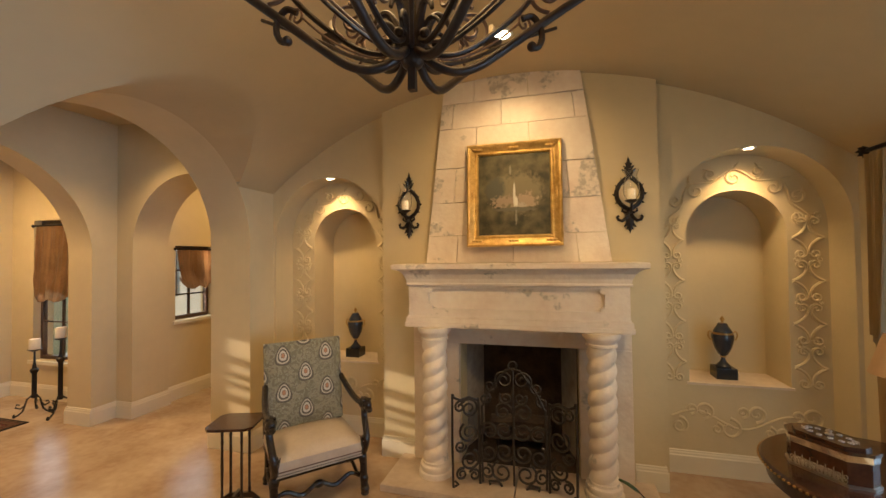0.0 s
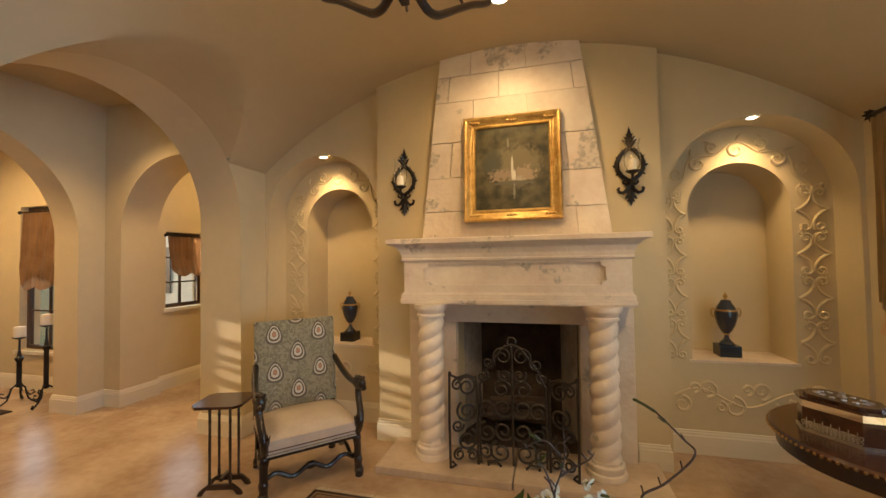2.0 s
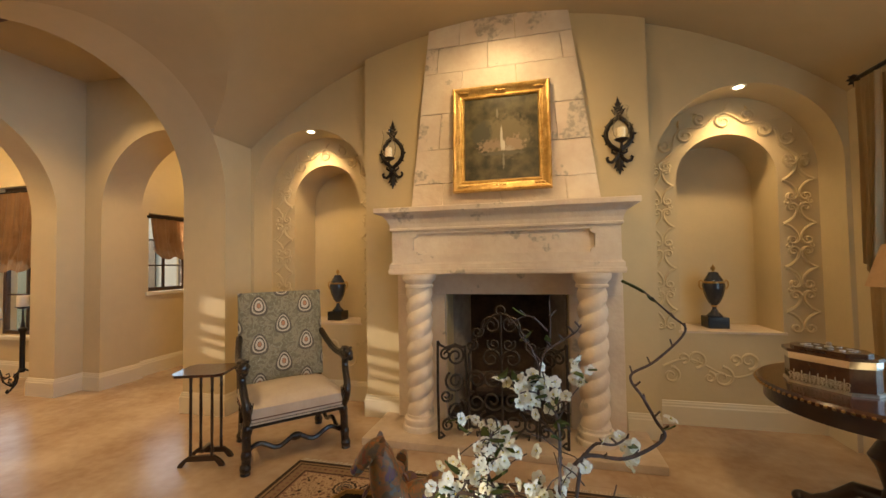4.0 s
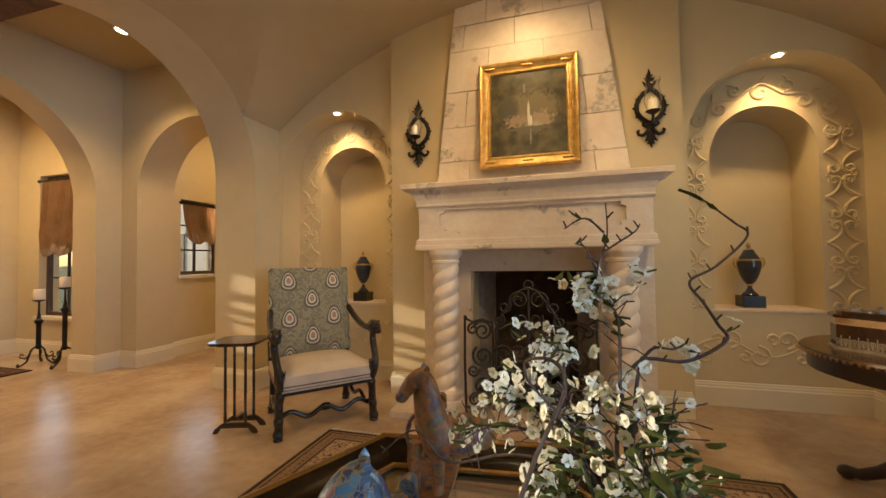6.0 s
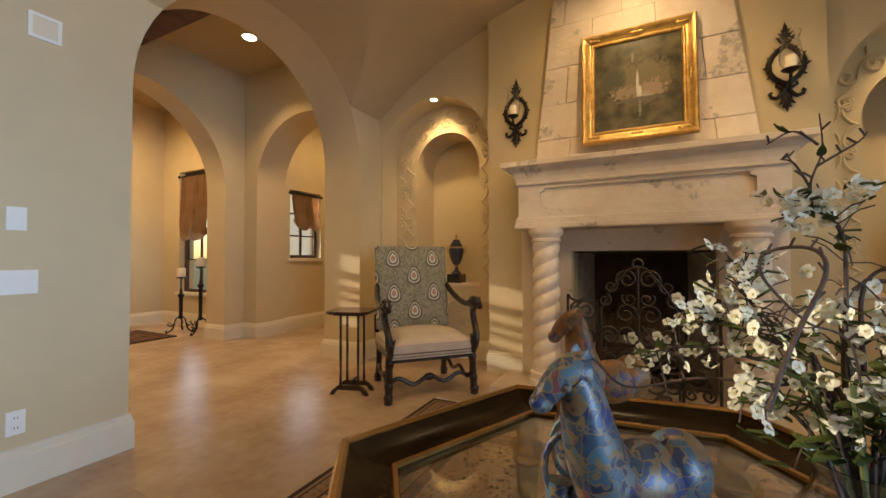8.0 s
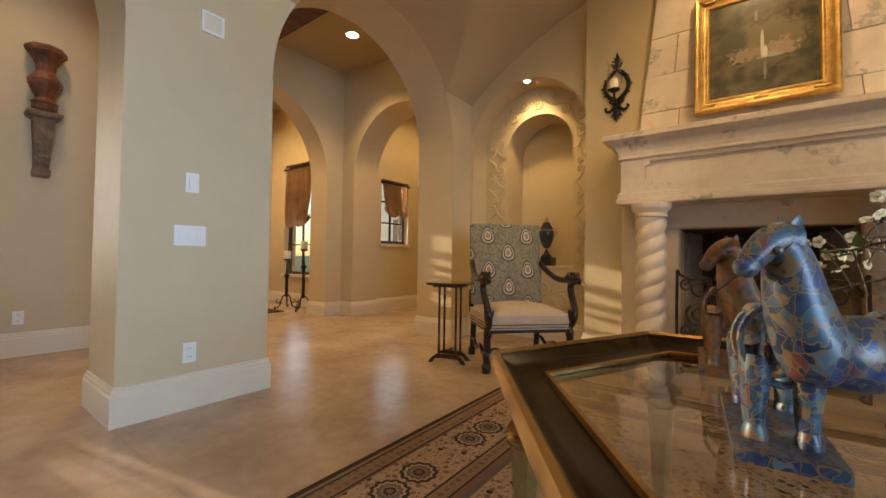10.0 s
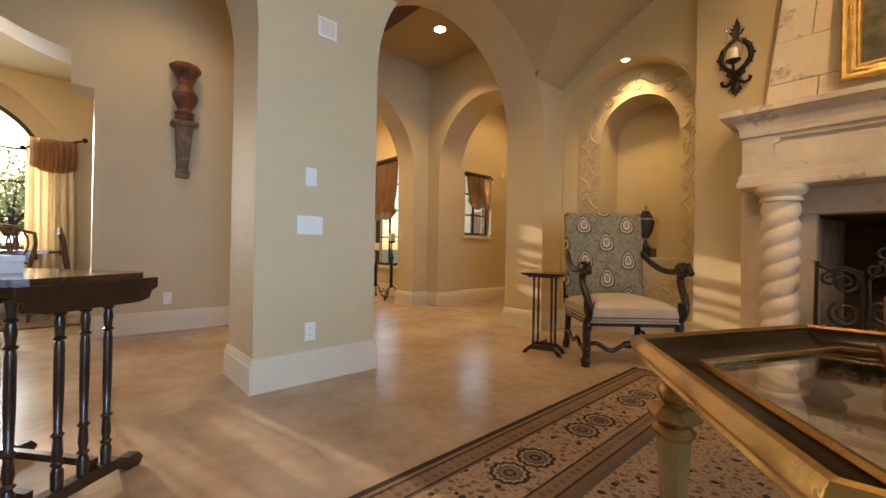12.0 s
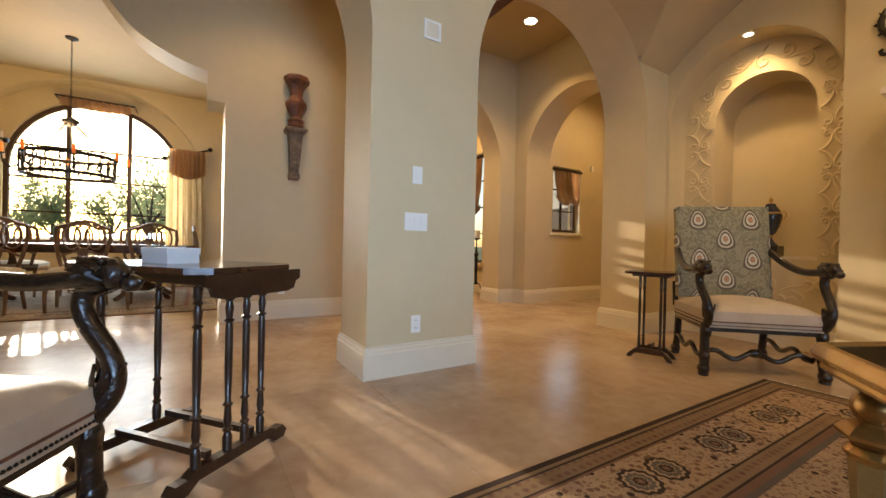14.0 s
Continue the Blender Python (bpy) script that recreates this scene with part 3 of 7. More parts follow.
def make_sconce():
    s = thing("wall_sconce", pose(-2.04, 3.662, 2.50), "dark carved iron wall sconce with glass hurricane and candle", "sconce", "sconces beside the painting")
    bm = bmesh.new()
    for sx in (-1, 1):
        tube([(sx * u, -0.018, v) for u, v in ((0.012, 0.15), (0.045, 0.125), (0.08, 0.085), (0.102, 0.03), (0.098, -0.03), (0.068, -0.08), (0.025, -0.115), (0.0, -0.13))], 0.019, 8, bm)
        for u, v, an in ((0.092, 0.06, 0.9), (0.105, 0.0, 0.2), (0.088, -0.055, -0.6), (0.056, 0.115, 1.2)):
            leaf(bm, (sx * u, -0.018, v), (sx * math.cos(an), 0, math.sin(an)), 0.035, 0.012, (0, 0, 1), 0.2 * sx)
        tube([(sx * u, -0.02, v) for u, v in ((0.0, -0.15), (0.03, -0.20), (0.06, -0.225), (0.09, -0.215), (0.10, -0.19), (0.086, -0.18))], 0.016, 8, bm, 0.7)
        tube([(sx * u, -0.02, v) for u, v in ((0.0, -0.15), (0.035, -0.155), (0.06, -0.14), (0.055, -0.12))], 0.012, 6, bm, 0.7)
        for z, ln, w, an in ((0.17, 0.075, 0.022, 0.75), (0.205, 0.062, 0.018, 0.85), (0.24, 0.045, 0.014, 0.95), (-0.225, 0.07, 0.02, -0.85), (-0.26, 0.05, 0.016, -1.0)):
            leaf(bm, (sx * 0.004, -0.012, z), (sx * math.cos(an), 0, math.sin(an)), ln, w, (0, 0, 1), 0.25 * sx)
    leaf(bm, (0, -0.012, 0.15), (0, 0, 1), 0.185, 0.024, (1, 0, 0), 0.05)
    leaf(bm, (0, -0.012, -0.13), (0, 0, -1), 0.205, 0.034, (1, 0, 0), 0.05)
    part("bracket", bm, IRON, s, smooth=True)
    arm = part("candle_arm", tube(bez((0, -0.02, -0.14), (0, -0.09, -0.19), (0, -0.115, -0.13), (0, -0.115, -0.07)), 0.011), IRON, s, smooth=True)
    part("drip_cup", lathe([(0.012, -0.09), (0.05, -0.068), (0.056, -0.06), (0.05, -0.058), (0.01, -0.062)], 20, at=(0, -0.115, 0)), IRON, arm, smooth=True)
    g = part("hurricane_glass", lathe([(0.036, -0.056), (0.058, -0.02), (0.066, 0.03), (0.056, 0.10), (0.046, 0.145), (0.062, 0.195), (0.060, 0.195), (0.044, 0.145), (0.054, 0.10), (0.064, 0.03), (0.056, -0.02), (0.034, -0.054)], 24, at=(0, -0.115, 0)), GLASS, s, "clear glass hurricane shade", smooth=True)
    g.visible_shadow = False
    c = part("candle", lathe([(0.030, -0.057), (0.031, -0.05), (0.031, 0.028), (0.027, 0.034), (0.006, 0.03)], 18, at=(0, -0.115, 0)), WAX, s, "cream pillar candle", smooth=True)
    part("wick", tube([(0, -0.115, 0.03), (0.001, -0.115, 0.045)], 0.0012, 5), IRON, c)
    return s


sc = make_sconce()
copy_thing(sc, pose(-0.025, 3.662, 2.50))

# fire screen
# wrought iron in a paler tone that holds the light on the screen
SCREENIRON = material("lit_screen_iron", (0.050, 0.040, 0.032), 0.45, metal=0.4, grain=0.4, scale=20, bump=0.3, bump_scale=80)
screen = thing("fire_screen", pose(-1.01, 3.30, 0.06), "three-fold wrought iron fire screen of scrolls", "fire screen")


def scroll_panel(items, r=0.0105):
    bm = bmesh.new()
    for it in items:
        if it[0] == "s":
            tube([(u, 0, v) for u, v in spiral(*it[1:])], r, 6, bm, 0.8)
        else:
            tube([(u, 0, v) for u, v in it[1:]], r, 6, bm)
    return bm


def both(items):
    out = []
    for it in items:
        out.append(it)
        if it[0] == "s":
            _, cx, cy, r0, r1, a0, turns = it
            out.append(("s", -cx, cy, r0, r1, math.pi - a0, -turns))
        else:
            out.append(("l", *[(-u, v) for u, v in it[1:]]))
    return out


CENTRE = both([
    ("s", 0.075, 0.885, 0.078, 0.018, -0.6, 1.6), ("s", 0.19, 0.83, 0.05, 0.012, 2.4, 1.4), ("s", 0.235, 0.72, 0.05, 0.012, 1.8, 1.4),
    ("s", 0.085, 0.62, 0.08, 0.02, 3.3, -1.4), ("s", 0.075, 0.47, 0.085, 0.02, 2.6, 1.5), ("s", 0.20, 0.45, 0.075, 0.018, 0.2, 1.5),
    ("s", 0.21, 0.27, 0.085, 0.02, 1.4, -1.5), ("s", 0.075, 0.29, 0.08, 0.018, 3.6, 1.4), ("s", 0.10, 0.12, 0.09, 0.02, 1.2, -1.5), ("s", 0.225, 0.11, 0.06, 0.015, 1.6, 1.4),
    ("s", 0.06, 0.735, 0.055, 0.012, 0.6, -1.4),
    ("l", (0.262, 0.02), (0.268, 0.3), (0.258, 0.55), (0.262, 0.66)), ("l", (0.255, 0.66), (0.20, 0.78), (0.13, 0.88), (0.06, 0.965), (0.0, 0.985)),
    ("l", (0.2, 0.0), (0.21, 0.03), (0.13, 0.04), (0.10, 0.0)),
]) + [("s", 0, 1.005, 0.035, 0.034, 0, 1.0), ("l", (0, 0.02), (0, 0.97))]
part("centre_panel", scroll_panel(CENTRE), SCREENIRON, screen, smooth=True)
SIDE = [
    ("s", 0.09, 0.64, 0.085, 0.02, 0.4, 1.7), ("s", 0.17, 0.66, 0.05, 0.012, 2.4, -1.4), ("s", 0.09, 0.44, 0.09, 0.02, 1.0, -1.7), ("s", 0.17, 0.33, 0.05, 0.012, 3.0, 1.5),
    ("s", 0.09, 0.21, 0.09, 0.02, 2.0, 1.7), ("s", 0.16, 0.10, 0.05, 0.014, 2.0, -1.5), ("s", 0.05, 0.08, 0.05, 0.012, 0.5, 1.5),
    ("l", (0.0, 0.0), (0.004, 0.25), (0.0, 0.5), (0.01, 0.72)), ("l", (0.01, 0.70), (0.09, 0.735), (0.17, 0.715), (0.22, 0.74), (0.235, 0.77)), ("l", (0.235, 0.0), (0.24, 0.4), (0.235, 0.77)), ("l", (0.235, 0.0), (0.19, 0.02), (0.22, 0.05)),
]
for s, a in ((-1, -152), (1, -28)):
    w = part("side_panel", scroll_panel(SIDE), SCREENIRON, screen, smooth=True)
    w.matrix_local = pose(s * 0.285, 0, 0, 0, 0, a)

# urns
URNBLUE = material("enamel_blue_black", (0.035, 0.042, 0.06), 0.18, grain=0.4, scale=12, coat=0.4)
BLACKSTONE = material("black_plinth", (0.012, 0.011, 0.010), 0.25, grain=0.3, scale=10)


def make_urn():
    u = thing("urn", pose(0.86, 4.25, 0.822), "dark blue lidded urn with gilt handles on black plinth", "urn", "urns in the niches")
    part("plinth", box(-0.085, 0.085, -0.085, 0.085, 0, 0.10), BLACKSTONE, u, bevel=0.004)
    part("foot", lathe([(0.06, 0.10), (0.062, 0.112), (0.05, 0.125), (0.03, 0.145), (0.018, 0.17), (0.016, 0.19), (0.024, 0.197)], 24), URNBLUE, u, smooth=True)
    part("collar", lathe([(0.024, 0.19), (0.028, 0.196), (0.024, 0.203)], 20), BRASS, u, smooth=True)
    part("bowl", lathe([(0.02, 0.20), (0.045, 0.225), (0.07, 0.28), (0.085, 0.335), (0.092, 0.38), (0.088, 0.405), (0.075, 0.415)], 28), URNBLUE, u, smooth=True)
    part("rim_band", lathe([(0.080, 0.405), (0.088, 0.41), (0.086, 0.422), (0.076, 0.425)], 28), BRASS, u, smooth=True)
    lid = part("lid", lathe([(0.078, 0.425), (0.074, 0.44), (0.056, 0.47), (0.045, 0.485), (0.042, 0.50), (0.03, 0.51)], 26), URNBLUE, u, smooth=True)
    part("finial", lathe([(0.03, 0.508), (0.012, 0.515), (0.01, 0.525), (0.02, 0.54), (0.02, 0.55), (0.008, 0.565), (0.003, 0.578)], 16), BRASS, lid, smooth=True)
    for s in (-1, 1):
        part("handle", tube([(s * x, 0, z) for x, z in ((0.082, 0.35), (0.105, 0.355), (0.12, 0.385), (0.118, 0.42), (0.105, 0.435), (0.088, 0.42))], 0.006, 8), BRASS, u, "gilt handle", smooth=True)
    return u


urn = make_urn()
copy_thing(urn, pose(-2.955, 4.25, 0.822))
for (a, b) in (NI_L, NI_R):
    sill = structure("niche_sill", box(a - 0.02, b + 0.02, YR - 0.018, YN - 0.002, 0.802, 0.822), STONE, "cream stone sill of the niche", "sill")

# raised scrollwork round the niches


def relief(a, b, ni):
    """Bands of hand-laid plaster scrolls on the recess's back."""
    bm = bmesh.new()
    y = YR - 0.005
    c = (ni[0] + ni[1]) / 2

    def stroke(pts, r=0.014):
        tube([(u, y, v) for u, v in pts], r, 6, bm, 0.6)
    rr = random.Random(7)

    def curl(cx, cz, r, a0, turns):
        stroke(spiral(cx, cz, r, r * 0.18, a0, turns, 20), 0.0155)
    for s in (-1, 1):
        inner = (ni[1] if s > 0 else ni[0]) + s * 0.02
        outer = (b if s > 0 else a) - s * 0.03
        mid, w = (inner + outer) / 2, abs(outer - inner) / 2
        z, h = 1.0, 0.37
        while z < 2.2:
            for g in (-1, 1):
                q = 0.92 * w
                for e in (-1, 1):
                    stroke([(p.x, p.y) for p in bez((mid + g * q, z, 0), (mid + g * q * 0.55, z + e * 0.02, 0), (mid + g * q * 0.02, z + e * 0.07, 0), (mid + g * q * 0.10, z + e * 0.135, 0))], 0.016)
                    curl(mid + g * q * 0.46, z + e * 0.135, q * 0.36, math.pi if g > 0 else 0.0, -1.25 * g * e)
                curl(mid + g * q * 0.75, z + 0.5 * h, 0.03 + rr.uniform(-0.004, 0.004), math.pi / 2, 0.9 * g)
            z += h
    R0, R1 = (ni[1] - ni[0]) / 2 + 0.03, (b - a) / 2 - 0.03
    rm, zc = (R0 + R1) / 2, 2.17
    stroke([(c + (rm + 0.035 * math.sin(9 * th)) * math.cos(th), zc + (rm + 0.035 * math.sin(9 * th)) * math.sin(th)) for th in [math.pi * (0.03 + 0.94 * i / 80) for i in range(81)]], 0.0125)
    for i in range(9):
        th = math.pi * (0.08 + 0.84 * i / 8)
        g = 1 if i % 2 else -1
        leaf(bm, (c + (R1 - 0.05) * math.cos(th), y - 0.004, zc + (R1 - 0.05) * math.sin(th)), (math.cos(th + 0.5 * g), 0, math.sin(th + 0.5 * g)), 0.07, 0.014, (0, 1, 0), 0.25 * g)
        curl(c + (rm + g * 0.035) * math.cos(th), zc + (rm + g * 0.035) * math.sin(th), 0.062 + rr.uniform(-0.008, 0.008), th + math.pi * (g > 0), 1.2 * g * (1 if th < math.pi / 2 else -1))
    stroke([(a + 0.1 + (b - a - 0.2) * i / 60, 0.50 + 0.07 * math.sin(9.5 * i / 60)) for i in range(61)], 0.0125)
    for i in range(6):
        x = a + 0.16 + (b - a - 0.32) * i / 5
        g = 1 if i % 2 else -1
        curl(x, 0.50 + 0.075 * g, 0.085 + rr.uniform(-0.012, 0.012), -1.57 * g, 1.35 * g)
        curl(x + 0.1, 0.50 - 0.08 * g, 0.05, 1.57 * g, -1.2 * g)
    return structure("wall_relief", bm, WALL, "raised plaster scrollwork round the niche", "relief", smooth=True)


relief(*REC_L, NI_L)
relief(*REC_R, NI_R)

# recessed lights
LAMPGLOW = emitter("lamp_glow", (1.0, 0.82, 0.55), 14.0)


def recessed(p, r):
    t = thing("recessed_light", pose(*p), "small white recessed ceiling light, lit, some of them added unseen", "ceiling light", "recessed lights")
    part("trim_ring", lathe([(r, 0.0), (r + 0.018, 0.0), (r + 0.02, -0.004), (r + 0.014, -0.009), (r, -0.008), (r, 0.0)], 28, cap=False), IVORY, t, smooth=True)
    part("lamp_disc", lathe([(r, -0.0085), (r * 0.8, -0.0095), (r * 0.3, -0.010)], 24), LAMPGLOW, t, "glowing lamp", smooth=True)


# side-room, vault and behind-camera fixtures are made up for the fill lamps
for p, r in (((-3.005, 3.79, 2.862), 0.035), ((-5.1, 0.2, TOP), 0.075), ((-7.5, 2.6, TOP), 0.075), ((-4.95, 5.0, TOP), 0.06), ((-1.0, -1.3, 3.668), 0.06), ((-2.5, 0.9, vault_z(-2.5)), 0.05), ((0.45, 0.9, vault_z(0.45)), 0.05), ((0.923, 3.79, 2.864), 0.035), ((-1.01, 2.93, 3.668), 0.06), ((-5.1, 3.08, TOP), 0.075)):
    recessed(p, r)

# ---- armchairs ----


def fabric_material():
    """Sage damask: paisley medallions in staggered rows over leafy scrolls."""
    m = bpy.data.materials.new("damask_fabric")
    m.use_nodes = True
    n, l = m.node_tree.nodes, m.node_tree.links
    b = n["Principled BSDF"]
    b.inputs["Roughness"].default_value = 0.75
    tc, sep = n.new("ShaderNodeTexCoord"), n.new("ShaderNodeSeparateXYZ")
    l.new(tc.outputs["Object"], sep.inputs[0])

    def op(kind, a, c=None, e=None):
        q = n.new("ShaderNodeMath"); q.operation = kind
        for i, v in enumerate((a, c, e)):
            if v is None: continue
            if isinstance(v, (int, float)): q.inputs[i].default_value = v
            else: l.new(v, q.inputs[i])
        return q.outputs[0]

    def over(base, fac, col):
        mx = n.new("ShaderNodeMix"); mx.data_type = "RGBA"
        l.new(fac, mx.inputs[0])
        if isinstance(base, tuple): mx.inputs[6].default_value = (*base, 1)
        else: l.new(base, mx.inputs[6])
        mx.inputs[7].default_value = (*col, 1)
        return mx.outputs[2]
    sx, sz = 0.19, 0.16

    def motif(ox, oz, radius, squash):
        """Distance field of teardrops on a lattice with an offset."""
        u = op("SUBTRACT", op("WRAP", op("ADD", sep.outputs[0], ox), 2 * sx, 0.0), sx)
        v = op("SUBTRACT", op("WRAP", op("ADD", sep.outputs[2], oz), 2 * sz, 0.0), sz)
        narrow = op("ADD", 1.0, op("MULTIPLY", v, 4.5))
        uu = op("MULTIPLY", u, narrow)
        return op("SQRT", op("ADD", op("MULTIPLY", uu, uu), op("MULTIPLY", op("MULTIPLY", v, squash), op("MULTIPLY", v, squash))))
    leafn, wv = n.new("ShaderNodeTexNoise"), n.new("ShaderNodeTexNoise")
    leafn.inputs["Scale"].default_value, leafn.inputs["Distortion"].default_value = 17, 2.5
    wv.inputs["Scale"].default_value = 400
    l.new(tc.outputs["Object"], leafn.inputs["Vector"]); l.new(tc.outputs["Object"], wv.inputs["Vector"])
    c = over((0.185, 0.165, 0.10), op("GREATER_THAN", leafn.outputs[0], 0.53), (0.27, 0.24, 0.15))
    c = over(c, op("MULTIPLY", op("GREATER_THAN", leafn.outputs[0], 0.495), op("LESS_THAN", leafn.outputs[0], 0.515)), (0.36, 0.34, 0.25))
    for ox, oz in ((0.0, 0.0), (sx, sz)):
        d = motif(ox + sx, oz + 0.06, 0.1, 0.72)
        c = over(c, op("LESS_THAN", d, 0.064), (0.115, 0.095, 0.065))
        c = over(c, op("MULTIPLY", op("LESS_THAN", d, 0.052), op("GREATER_THAN", d, 0.043)), (0.50, 0.44, 0.33))
        c = over(c, op("MULTIPLY", op("LESS_THAN", d, 0.032), op("GREATER_THAN", d, 0.017)), (0.56, 0.50, 0.39))
        c = over(c, op("LESS_THAN", d, 0.014), (0.45, 0.22, 0.12))
    l.new(c, b.inputs["Base Color"])
    bp = n.new("ShaderNodeBump")
    bp.inputs["Strength"].default_value, bp.inputs["Distance"].default_value = 0.3, 0.002
    l.new(wv.outputs[0], bp.inputs["Height"]); l.new(bp.outputs[0], b.inputs["Normal"])
    return m


DAMASK = fabric_material()
LEATHER = material("cream_leather", (0.56, 0.47, 0.36), 0.42, color2=(0.46, 0.37, 0.28), scale=5, bump=0.15, bump_scale=120)


def cushion(x0, x1, y0, y1, z0, z1, crown=0.02, n=12):
    """A stuffed pad: rounded edges and a crowned top."""
    bm = bmesh.new()
    def pt(i, j, top):
        u, v = -1 + 2 * i / n, -1 + 2 * j / n
        e = max(0, 1 - abs(u) ** 6) * max(0, 1 - abs(v) ** 6)
        cr = (1 - u * u) * (1 - v * v)
        z = (z1 - 0.03 + 0.03 * e ** 0.3 + crown * cr) if top else z0
        return ((x0 + x1) / 2 + u * (x1 - x0) / 2, (y0 + y1) / 2 + v * (y1 - y0) / 2, z)
    top = [[bm.verts.new(pt(i, j, True)) for j in range(n + 1)] for i in range(n + 1)]
    bot = [[bm.verts.new(pt(i, j, False)) for j in range(n + 1)] for i in range(n + 1)]
    for i in range(n):
        for j in range(n):
            bm.faces.new((top[i][j], top[i + 1][j], top[i + 1][j + 1], top[i][j + 1]))
            bm.faces.new((bot[i][j], bot[i][j + 1], bot[i + 1][j + 1], bot[i + 1][j]))
    for i in range(n):
        for t, q in (((i, 0), (i + 1, 0)), ((i + 1, n), (i, n)), ((0, i + 1), (0, i)), ((n, i), (n, i + 1))):
            bm.faces.new((top[t[0]][t[1]], bot[t[0]][t[1]], bot[q[0]][q[1]], top[q[0]][q[1]]))
    return bm


def blob_mesh(bm, p, r, scale=(1, 1, 1), rot=None, sub=2):
    bmesh.ops.create_icosphere(bm, subdivisions=sub, radius=r, matrix=Matrix.LocRotScale(p, rot, scale))


def make_armchair():
    c = thing("armchair", pose(-2.70, 2.97, 0, 0, 0, 47), "carved dark wood armchair, sage damask back, cream leather seat", "armchair", "armchairs by the rug")
    seat = part("seat", cushion(-0.35, 0.35, -0.33, 0.27, 0.335, 0.475, 0.055), LEATHER, c, "cream leather seat", smooth=True)
    part("piping", tube([(-0.352, -0.30, 0.375), (-0.352, -0.333, 0.375), (0.352, -0.333, 0.375), (0.352, -0.30, 0.375)], 0.004, 6), BEAM, seat)
    part("side_piping", tube([(-0.352, -0.30, 0.375), (-0.352, 0.26, 0.375)], 0.004, 6), BEAM, seat)
    part("side_piping", tube([(0.352, -0.30, 0.375), (0.352, 0.26, 0.375)], 0.004, 6), BEAM, seat)
    nails = bmesh.new()
    for i in range(48):
        blob_mesh(nails, (-0.335 + 0.67 * i / 47, -0.331, 0.35), 0.0055, sub=1)
    for i in range(40):
        for e in (-1, 1):
            blob_mesh(nails, (e * 0.351, -0.32 + 0.57 * i / 39, 0.35), 0.0055, sub=1)
    tagged(part("nail_trim", nails, IRON, seat, "row of dark nail heads"), kind="stuff")
    bm = cushion(-0.34, 0.34, -0.375, 0.375, 0, 0.09, 0.02)
    bmesh.ops.transform(bm, matrix=Matrix.Rotation(radians(90), 4, "X"), verts=bm.verts)
    back = part("backrest", bm, DAMASK, c, "sage damask backrest with paisley medallions", smooth=True)
    back.matrix_local = pose(0, 0.325, 0.845, -7)
    for s in (-1, 1):
        bm = tube(bez((s * 0.345, -0.29, 0.36), (s * 0.36, -0.30, 0.25), (s * 0.345, -0.30, 0.14), (s * 0.36, -0.31, 0.03)), 0.03, 10)
        blob_mesh(bm, (s * 0.36, -0.31, 0.045), 0.042, (0.9, 1.1, 1.0))
        blob_mesh(bm, (s * 0.355, -0.305, 0.13), 0.036, (1, 1, 1.4))
        blob_mesh(bm, (s * 0.347, -0.298, 0.30), 0.036, (1, 1, 1.6))
        lathe([(0.03, 0), (0.034, 0.006), (0.03, 0.02)], 12, bm, (s * 0.36, -0.31, 0))
        part("leg", bm, WOODCARVED, c, smooth=True)
        bm = tube(bez((s * 0.31, 0.27, 0.42), (s * 0.32, 0.27, 0.25), (s * 0.31, 0.29, 0.12), (s * 0.32, 0.31, 0.03)), 0.027, 10)
        blob_mesh(bm, (s * 0.32, 0.305, 0.045), 0.04, (0.9, 1.1, 1.0))
        lathe([(0.03, 0), (0.034, 0.006), (0.03, 0.02)], 12, bm, (s * 0.32, 0.31, 0))
        part("leg", bm, WOODCARVED, c, smooth=True)
        arm = part("arm", tube(bez((s * 0.335, 0.27, 0.86), (s * 0.38, 0.05, 0.70), (s * 0.37, -0.12, 0.70), (s * 0.375, -0.31, 0.745), 18), 0.026, 10), WOODCARVED, c, smooth=True)
        part("arm_support", tube(bez((s * 0.375, -0.31, 0.745), (s * 0.385, -0.12, 0.60), (s * 0.36, -0.50, 0.53), (s * 0.347, -0.30, 0.34), 20), 0.027, 12), WOODCARVED, arm, smooth=True)
        bm = bmesh.new()
        for q in range(7):
            an = math.tau * q / 7
            leaf(bm, (s * 0.352 + 0.024 * math.cos(an), -0.325 + 0.024 * math.sin(an), 0.40), (0.25 * math.cos(an), 0.25 * math.sin(an) - 0.25, 1), 0.10, 0.016, (-math.sin(an), math.cos(an), 0), 0.1)
        tagged(part("acanthus_carving", bm, WOODCARVED, arm, smooth=True), kind="stuff")
        bm = bmesh.new()
        blob_mesh(bm, (s * 0.375, -0.335, 0.745), 0.045, (0.85, 1.0, 1.1))
        blob_mesh(bm, (s * 0.375, -0.385, 0.722), 0.028, (0.9, 1.1, 0.95))
        blob_mesh(bm, (s * 0.375, -0.408, 0.728), 0.011)
        mane = bmesh.new()
        rr = random.Random(3)
        for _ in range(90):
            a, t = rr.uniform(0, math.tau), rr.uniform(-0.02, 0.035)
            leaf(mane, (s * 0.375 + 0.038 * math.cos(a), -0.315 + t, 0.742 + 0.047 * math.sin(a)), (math.cos(a) * 0.5, 1, math.sin(a) * 0.5), 0.042, 0.008, (math.sin(a), 0, -math.cos(a)), 0.3)
        for e in (-1, 1):
            blob_mesh(bm, (s * 0.375 + e * 0.028, -0.325, 0.785), 0.011)
            blob_mesh(bm, (s * 0.375 + e * 0.017, -0.378, 0.748), 0.007)
        part("lion_head", bm, WOODCARVED, arm, "carved beast-head arm end", smooth=True)
        tagged(part("mane", mane, WOODCARVED, arm, smooth=True), kind="stuff")
